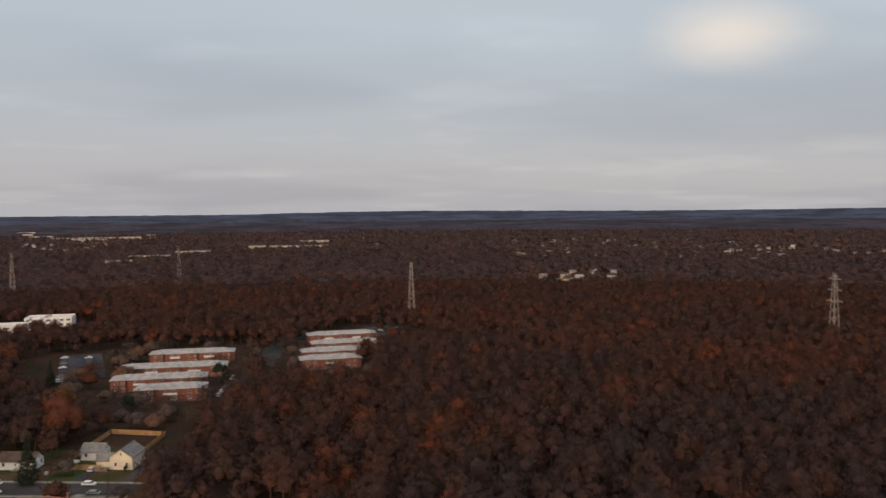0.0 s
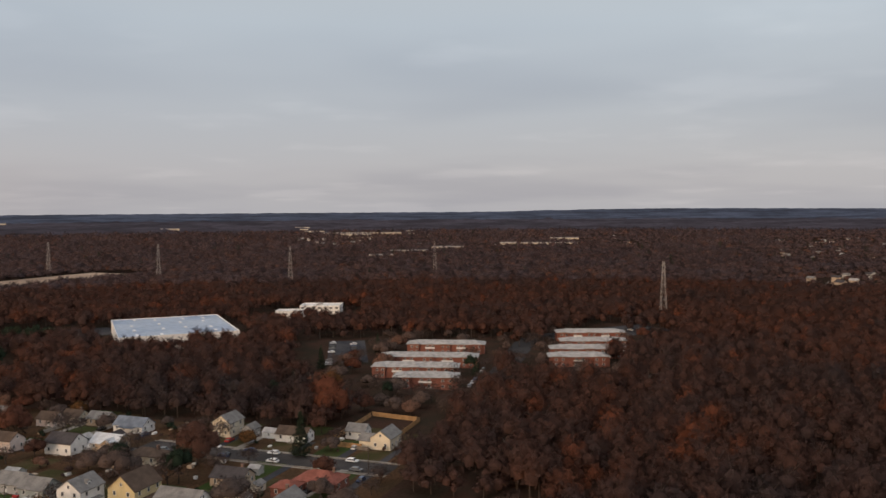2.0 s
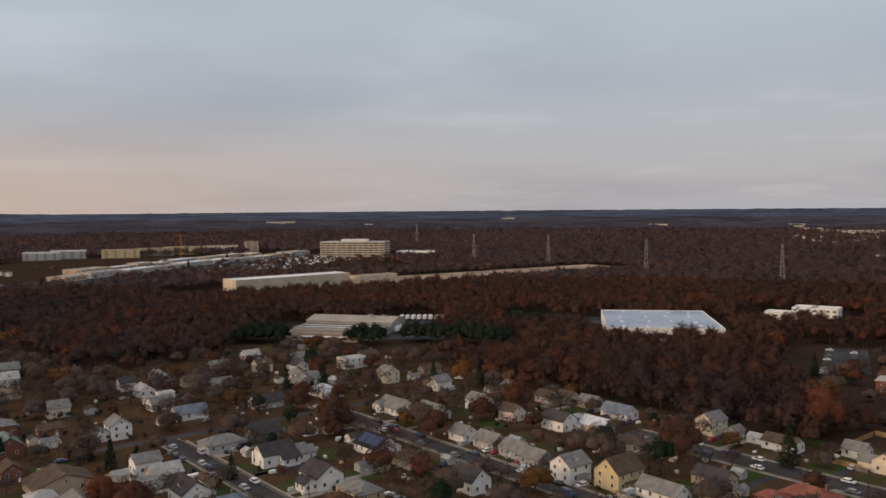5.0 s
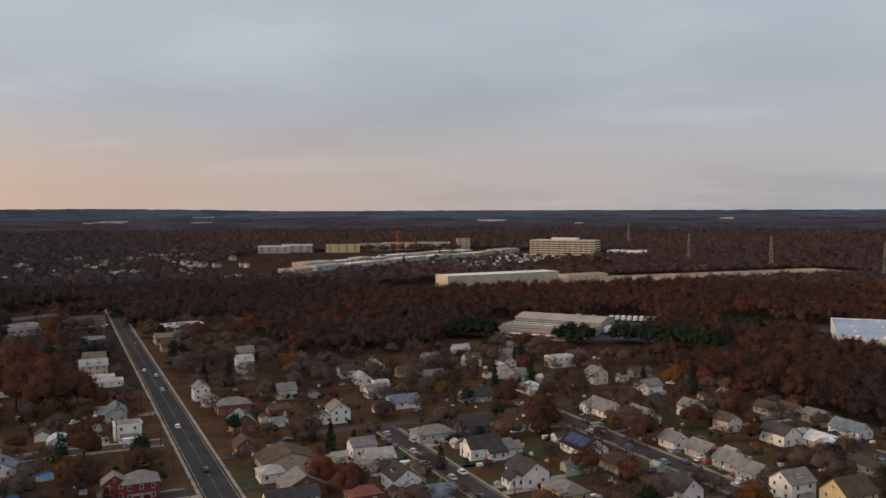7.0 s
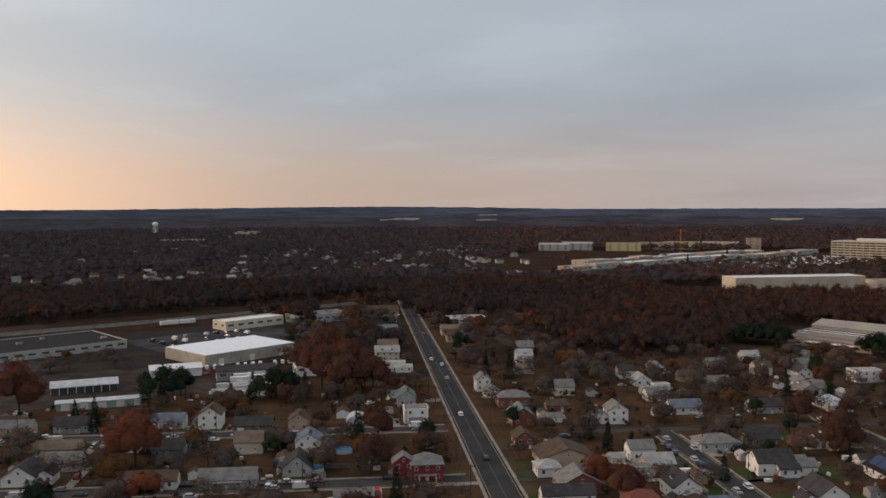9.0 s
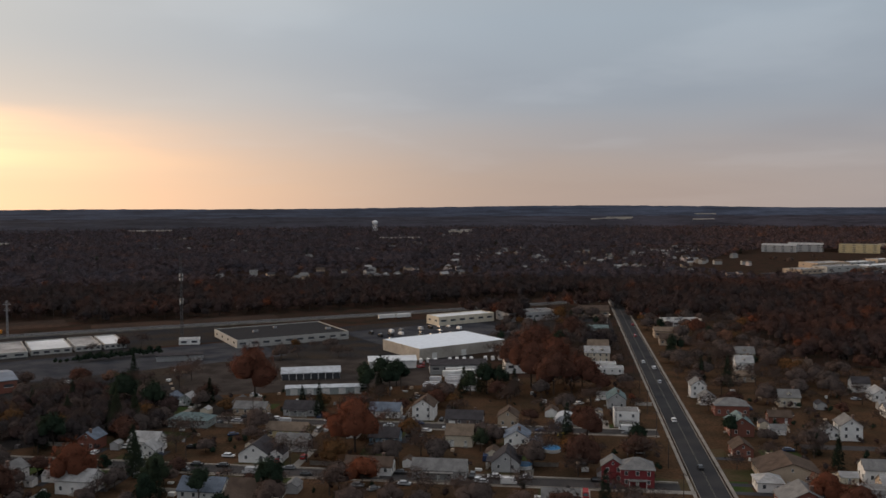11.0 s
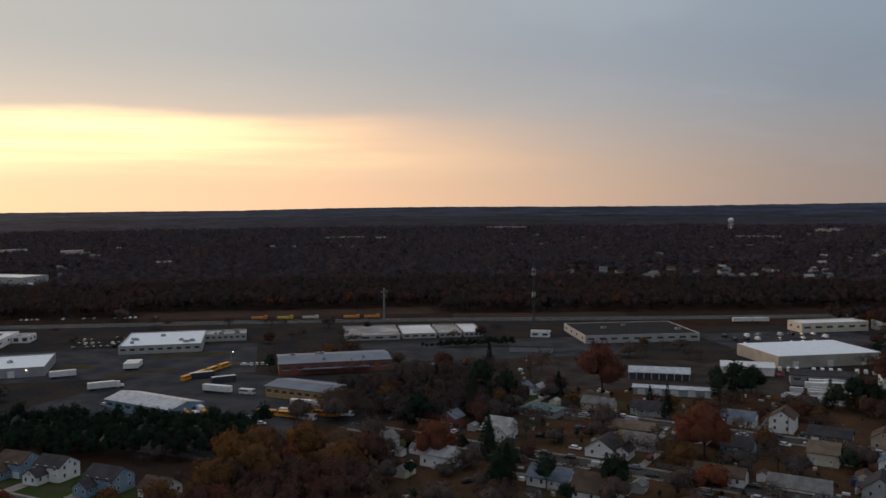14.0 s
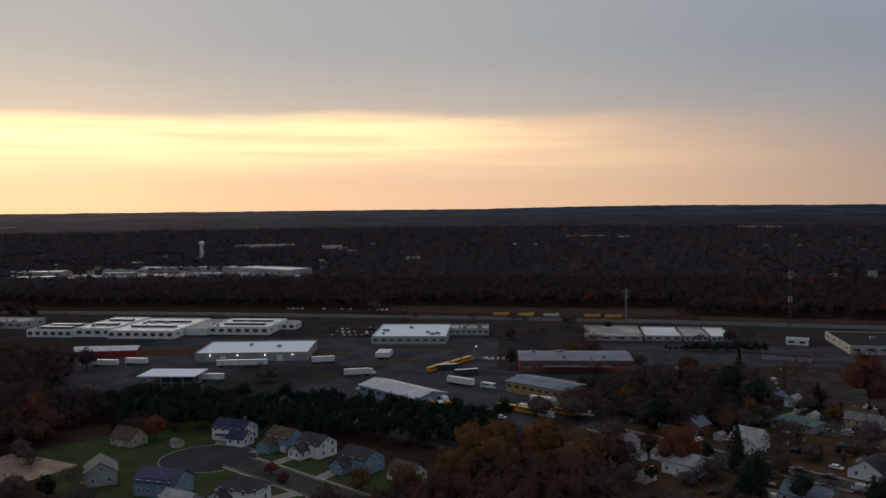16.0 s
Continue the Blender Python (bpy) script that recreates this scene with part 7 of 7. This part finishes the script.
# ---- yards: drives, lawns, trees between the houses ----
ROADS = [(45.6, 475, 7.5, 360, 0), (120.6, 207, 6.0, 118, 0), (195.5, 215, 6.5, 127, 0), (266, 163, 8.5, 54, 0), (163, 325.5, 78, 4.5, 0), (-70, 338, 110, 6, 0), (-90, 273, 130, 6, 0), (-240, 153, 40, 7, 4), (-280, 140, 18, 18, 0), (-262, 138, 58, 44, 0),
         (-302, 268, 62, 66, 8), (-475, 180, 75, 50, 40), (-445, 295, 118, 52, 43), (-250, 465, 82, 37, 40), (-135, 437, 66, 44, 20), (-95, 592, 56, 34, 40), (-60, 455, 55, 30, 12), (-75, 517, 38, 26, 41), (-193, 556, 44, 34, 37)]


def free(x, y, r):
    if any(in_box(x, y, b, r * 0.5) for b in ROADS):
        return False
    return all((x - a) ** 2 + (y - b) ** 2 > (r + c * 0.8) ** 2 for a, b, c in HOUSES)


def drives():
    g, count = random.Random(21), 0
    streets = ((120.6, 1), (195.5, 1), (266, 1), (45.6, 1))
    rows = ((338, 2), (273, 2))
    for x, y, r in list(HOUSES):
        if math.hypot(x, y) > 430 or r > 13 or x < -215:
            continue
        best = None
        if x > 50 or abs(x - 45.6) < 32:
            sx = min(streets, key=lambda q: abs(q[0] - x))[0]
            if abs(sx - x) < 45 and y < 335:
                best = ("x", sx)
        elif x < 30:
            sy = min(rows, key=lambda q: abs(q[0] - y))[0]
            if abs(sy - y) < 45:
                best = ("y", sy)
        if not best:
            continue
        off = r + g.uniform(-0.5, 1.0)
        if best[0] == "x":
            a, b = sorted((x, best[1] + math.copysign(4.6 if best[1] != 45.6 else 5.4, x - best[1])))
            slab("driveway", a, y - off - 1.5, b, y - off + 1.5, 0.03 + 0.003 * (count % 6), CONCRETE if g.random() < 0.5 else LOT, "short paved driveway beside a house", "driveway", 0, 0.2)
            spot, turn = ((a + b) / 2, y - off), 0
            lawn = (min(x, best[1]) + 6, y - 6, max(x, best[1]) - 5, y + 6)
        else:
            a, b = sorted((y, best[1] + math.copysign(4.4, y - best[1])))
            slab("driveway", x + off - 1.5, a, x + off + 1.5, b, 0.03 + 0.003 * (count % 6), CONCRETE if g.random() < 0.5 else LOT, "short paved driveway beside a house", "driveway", 0, 0.2)
            spot, turn = (x + off, (a + b) / 2), 90
            lawn = (x - 7, min(y, best[1]) + 5, x + 7, max(y, best[1]) - 6)
        if lawn[2] - lawn[0] > 3 and lawn[3] - lawn[1] > 3:
            count += 1
            slab("lawn", lawn[0], lawn[1], lawn[2], lawn[3], 0.003 * (count % 8), GREEN if g.random() < 0.45 else GRASS, "front lawn of short autumn grass", "lawn", 0, 0.2)
        if best[0] == "x":
            side = math.copysign(1, x - best[1])
            back = sorted((x + side * (r + 1), x + side * (r + g.uniform(9, 15)))) + [y - 6.5, y + 6.5]
        else:
            side = math.copysign(1, y - best[1])
            back = [x - 6.5, x + 6.5] + sorted((y + side * (r + 1), y + side * (r + g.uniform(8, 13))))
        if g.random() < 0.5:
            count += 1
            slab("lawn", back[0], back[2], back[1], back[3], 0.003 * (count % 8), GREEN if g.random() < 0.5 else GRASS, "back lawn of short autumn grass", "lawn", 0, 0.2)
        if g.random() < 0.55:
            car(g.choice(["white", "silver", "black", "grey", "dark blue", "red"]), spot[0], spot[1], turn + g.choice((0, 180)), g.random() < 0.12)


drives()


def kerb_cars():
    """Cars standing along the kerbs and in the yards."""
    g, paints = random.Random(53), ["white", "white", "silver", "silver", "grey", "black", "dark blue", "grey"]
    for x, y0, y1, n in ((117.9, 150, 318, 9), (123.3, 150, 318, 6), (192.2, 130, 335, 9), (198.8, 130, 335, 9), (261.5, 120, 210, 4), (270.5, 120, 210, 4)):
        for k in range(n):
            car(g.choice(paints), x, y0 + (y1 - y0) * (k + g.uniform(0.1, 0.9)) / n, g.choice((90, 270)), g.random() < 0.1)
    for y, n in ((335.2, 9), (340.8, 8), (270.0, 8), (276.0, 9)):
        for k in range(n):
            car(g.choice(paints), 28 - 195 * (k + g.uniform(0.1, 0.9)) / n, y, g.choice((0, 180)), g.random() < 0.1)
    done = 0
    while done < 34:
        x, y = (g.uniform(62, 290), g.uniform(200, 420)) if g.random() < 0.6 else (g.uniform(-200, 30), g.uniform(230, 400))
        if free(x, y, 2.6):
            car(g.choice(paints), x, y, g.choice((0, 90, 35, 130)), g.random() < 0.15)
            done += 1


kerb_cars()


def yard_fences():
    """Short pale board fences between the plots."""
    g = random.Random(41)
    pale = material("pale_fence_boards", (0.50, 0.46, 0.41), 0.8, 0.3, 0.5, 4.0)
    grey = material("grey_fence_boards", (0.20, 0.17, 0.145), 0.85, 0.3, 0.5, 4.0)
    done = 0
    for x, y, r in list(HOUSES):
        if done >= 46 or math.hypot(x, y) > 400 or r > 13 or x < -215 or g.random() < 0.35:
            continue
        n, side = 2.4 * g.randrange(3, 6), g.choice((-1, 1))
        a = (x + side * (r + 1.0), y + r * g.uniform(-0.3, 0.6))
        b = (a[0], a[1] + n) if g.random() < 0.5 else (a[0] + side * n, a[1])
        if all(free(a[0] + (b[0] - a[0]) * k / 4, a[1] + (b[1] - a[1]) * k / 4, 0.4) for k in range(5)):
            done += 1
            fence([a, b], 1.6, pale if g.random() < 0.6 else grey, "weathered board fence between two yards")


yard_fences()


def outbuildings():
    """Garages and sheds in the back yards."""
    g = random.Random(31)
    for x, y, r in list(HOUSES):
        if math.hypot(x, y) > 440 or r > 13 or x < -215 or g.random() < 0.5:
            continue
        for _ in range(8):
            a, d = g.uniform(0, 6.283), r + g.uniform(4, 9)
            px, py = x + math.cos(a) * d, y + math.sin(a) * d
            w = g.uniform(3.5, 7)
            if free(px, py, w * 0.6):
                shed(px, py, g.choice((0, 90, -90)), w, w * 0.8, g.choice(("white", "shabby", "grey", "cream", "tan")), g.choice(("grey", "pale", "brown", "dark")))
                break


outbuildings()


OPEN_YARDS = [(-56, 416, 18, 20, 0), (-250, 140, 60, 30, 0), (24, 262, 14, 10, 0), (66, 240, 12, 16, 0), (70, 271, 12, 6, 0), (138, 258, 10, 6, 0), (138, 226, 9, 7, 0), (-19, 276, 10, 6, 0), (-108, 275, 10, 7, 0), (212, 163, 10, 6, 0), (104, 328, 12, 6, 0), (-60, 341, 8, 6, 0), (-40, 305, 8, 5, 0), (172, 192, 7, 6, 0)]


def garden_trees():
    g = random.Random(8)
    kinds = ["bare"] * 16 + ["brown"] * 9 + ["rust"] * 3 + ["cedar"] + ["gold", "spruce"]
    spots = []
    for x0, x1, y0, y1, step, keep in ((62, 298, 112, 420, 10.0, 0.56), (62, 125, 420, 680, 10.0, 0.9), (125, 290, 420, 486, 10.0, 0.75), (-600, -330, 180, 470, 22, 0.12), (420, 530, 195, 228, 12, 0.6), (-200, 34, 80, 400, 10.0, 0.54), (-330, -200, 80, 400, 11.0, 0.5), (-40, 30, 480, 680, 11.0, 0.75), (-250, -150, 270, 360, 10, 0.8), (-330, -110, 480, 530, 13, 0.4), (-300, -110, 395, 480, 13, 0.3), (395, 600, 55, 215, 15, 0.7), (345, 400, 120, 260, 11, 0.8), (-60, 34, 400, 480, 11, 0.35), (-560, -330, 300, 500, 18, 0.14), (330, 860, 1120, 1250, 18, 0.55), (340, 860, 1250, 1440, 34, 0.6)):
        y = y0
        while y < y1:
            x = x0
            while x < x1:
                px, py = x + g.uniform(-0.5, 0.5) * step, y + g.uniform(-0.5, 0.5) * step
                k = g.choice(kinds)
                s = g.uniform(0.6, 1.35) if k in ("bare", "brown", "rust", "gold") else g.uniform(0.6, 1.0)
                if g.random() < keep and free(px, py, 2.4 * s) and not any(in_box(px, py, b, 1.0) for b in OPEN_YARDS) and all((px - a) ** 2 + (py - b) ** 2 > (c + 2.0 * s) ** 2 * 0.30 for a, b, c in SET):
                    spots.append((k, px, py, s))
                    SET.append((px, py, 3.0 * s))
                x += step
            y += step
    # the nearest stand as single trees, the rest as joined stands by kind
    spots.sort(key=lambda q: math.hypot(q[1], q[2]))
    for k, x, y, s in spots[:240]:
        tree(k, x, y, s, 0, s * (0.82 if k in ("bare", "brown", "rust", "gold") else 1.0))
    for kind in dict.fromkeys(kinds):
        rest = [q for q in spots[240:] if q[0] == kind]
        protos = []
        for trunk, crown in TREES[kind][0]:
            both = []
            for me in (crown, trunk):
                co, nr = np.zeros(len(me.vertices) * 3), np.zeros(len(me.vertices) * 3)
                me.vertices.foreach_get("co", co)
                me.attributes["custom_normal"].data.foreach_get("vector", nr)
                veil = np.zeros(len(me.vertices))
                me.attributes["veil"].data.foreach_get("value", veil)
                both.append(np.concatenate([co.reshape(-1, 3), nr.reshape(-1, 3), veil[:, None]], 1))
            protos.append(tuple(both))
        x, y = np.array([q[1] for q in rest]), np.array([q[2] for q in rest])
        mat = TREES[kind][0][0][1].materials[0]
        plant("garden_trees", TREES[kind][1] + "s in far gardens", x, y, np.random.default_rng(4), [q[0] for q in protos], [q[1] for q in protos], (0.65, 1.4) if kind not in ("spruce", "cedar") else (0.7, 1.2), mat, 0.0, 0.78 if kind not in ("spruce", "cedar") else 1.0)


garden_trees()


def thickets():
    """Closed stands inside the town: dark strip behind the newer houses, thickets by the yards, hedges."""
    kinds = [crown_clumps(311 + k, 110, 4.8, 9.5, 0.6, 0.95, 4, (6, 2)) for k in range(6)]
    stems = [stem_points(6.5, 0.22, 5, k + 40) for k in range(6)]
    pines = [crown_clumps(411 + k, 100, 3.5, 9.5, 0.4, 0.85, 4, (6, 2)) for k in range(4)]
    for name, label, box, step, protos, mat, base, sc in (
            ("thicket", "dark strip of trees behind the newer houses", (-304, 188, 88, 21, 31), 5.8, pines, FOL_GREEN, -0.1, (0.8, 1.25)),
            ("thicket", "brown and golden trees beside the truck yard", (-440, 112, 105, 18, -13), 8.0, kinds, FOL_WOOD, 0.3, (0.9, 1.4)),
            ("thicket", "bare brown thicket beside the bus yard", (-203, 326, 36, 30, -30), 7.0, kinds, FOL_WOOD, -0.05, (0.7, 1.1)),
            ("thicket", "brown and russet trees in a dense stand", (-174, 168, 18, 48, 0), 7.0, kinds, FOL_WOOD, 0.25, (0.8, 1.2)),
            ("hedge", "low dark evergreens between the yards", (-262, 470, 24, 5, 42), 3.6, pines, FOL_GREEN, 0.0, (0.45, 0.65)),
            ("hedge", "low dark hedge behind the sheds", (-278, 459, 17, 3, 44), 3.0, pines, FOL_GREEN, 0.0, (0.3, 0.45)),
            ("hedge", "dark evergreen hedge by the warehouse", (357, 430, 34, 9, -61), 5.0, pines, FOL_GREEN, 0.0, (1.1, 1.6)),
            ("hedge", "dark evergreens beside the warehouse front", (309, 466, 10, 7, -54), 4.5, pines, FOL_GREEN, 0.0, (1.0, 1.4)),
            ("hedge", "dark evergreens at the corner of the warehouse", (262, 520, 16, 10, -54), 4.8, pines, FOL_GREEN, 0.0, (1.1, 1.5)),
            ("hedge", "dark evergreens by the clearing", (436, 462, 26, 14, -50), 5.5, pines, FOL_GREEN, 0.0, (0.9, 1.4))):
        cx, cy, hx, hy, turn = box
        g = np.random.default_rng(int(abs(cx) + abs(cy)))
        u, v = [q.ravel() for q in np.meshgrid(np.arange(-hx, hx, step), np.arange(-hy, hy, step))]
        u, v = u + g.uniform(-0.45, 0.45, len(u)) * step, v + g.uniform(-0.45, 0.45, len(v)) * step
        c, s = math.cos(radians(turn)), math.sin(radians(turn))
        x, y = cx + u * c - v * s, cy + u * s + v * c
        ok = np.array([all((a - q[0]) ** 2 + (b - q[1]) ** 2 > (q[2] * 0.85) ** 2 for q in HOUSES) for a, b in zip(x, y)])
        plant(name, label, x[ok], y[ok], g, protos, stems if mat is not FOL_GREEN else None, sc, mat, base)


thickets()

def shrubs():
    """Hedges and bushes along the plots, and the small things that stand about in back yards."""
    g = np.random.default_rng(17)
    for mat, n, label in ((FOL_GREEN, 420, "dark evergreen bushes in the yards"), (FOL_WOOD, 420, "brown bare bushes in the yards")):
        protos = [crown_clumps(600 + k, 30, 1.4, 2.4, 0.0, 0.45, 2, (6, 3)) for k in range(4)]
        x = np.concatenate([g.uniform(62, 298, n // 2), g.uniform(-215, 34, n // 2)])
        y = np.concatenate([g.uniform(110, 420, n // 2), g.uniform(90, 440, n // 2)])
        ok = np.array([free(a, b, 0.6) for a, b in zip(x, y)])
        plant("bushes", label, x[ok], y[ok], g, protos, None, (0.6, 1.5), mat)
    r, s = random.Random(19), Solid()
    for _ in range(420):
        x, y = (r.uniform(62, 298), r.uniform(110, 420)) if r.random() < 0.5 else (r.uniform(-215, 34), r.uniform(90, 440))
        if free(x, y, 0.8):
            a, b, h = r.uniform(0.4, 1.3), r.uniform(0.3, 1.0), r.uniform(0.4, 1.4)
            s.box(x - a, y - b, -0.02, x + a, y + b, h, r.choice((0, 0, 1, 2, 3)), inset=r.uniform(0.0, 0.2))
    tagged(new("yard_clutter", s.mesh("yard_clutter", TRIM, WALL["tan"], WALL["grey"], WALL["dark"])), "bins, boxes and garden furniture in the yards", "clutter", "", "stuff")


shrubs()

# drives and lawns of the newer houses
for x0, y0, x1, y1 in ((-292.5, 151.0, -297.0, 155.5), (-274.5, 155.0, -276.5, 160.5), (-258.0, 151.5, -260.0, 163.5), (-233.0, 155.0, -236.0, 165.0), (-226.0, 143.0, -228.0, 121.0)):
    n = math.hypot(x1 - x0, y1 - y0)
    drive = new("driveway", Solid().box(0, -2.4, -0.2, n, 2.4, 0.045).mesh("driveway", CONCRETE))
    tagged(placed(drive, pose(x0, y0, 0, 0, 0, math.degrees(math.atan2(y1 - y0, x1 - x0)))), "pale concrete driveway before a double garage", "driveway", "", "structure")
slab("lawn", -335, 88, -208, 178, 0.004, GREEN, "dark green lawns round the newer houses", "lawn", 0, 0.2)
pool(-5.0, 309.0, 3.4, "round garden pool under a blue cover")
pool(-14.0, 288.0, 3.0, "round garden pool under a blue cover")
# poles and lamps along the streets
for k in range(12):
    pole(34.6, 255 + 38 * k, 10.5, 0)
for x, y0, n in ((126.5, 150, 5), (190.0, 130, 6), (259.0, 118, 3)):
    for k in range(n):
        pole(x, y0 + 37 * k, 9.5, 0)
for k in range(6):
    pole(20 - 38 * k, 343.5, 9.5, 90)
    pole(20 - 38 * k, 278.5, 9.5, 90)
pole(30.5, 640, 8, 0, 0, True)
pole(-352, 344, 8, 0, 0, True)
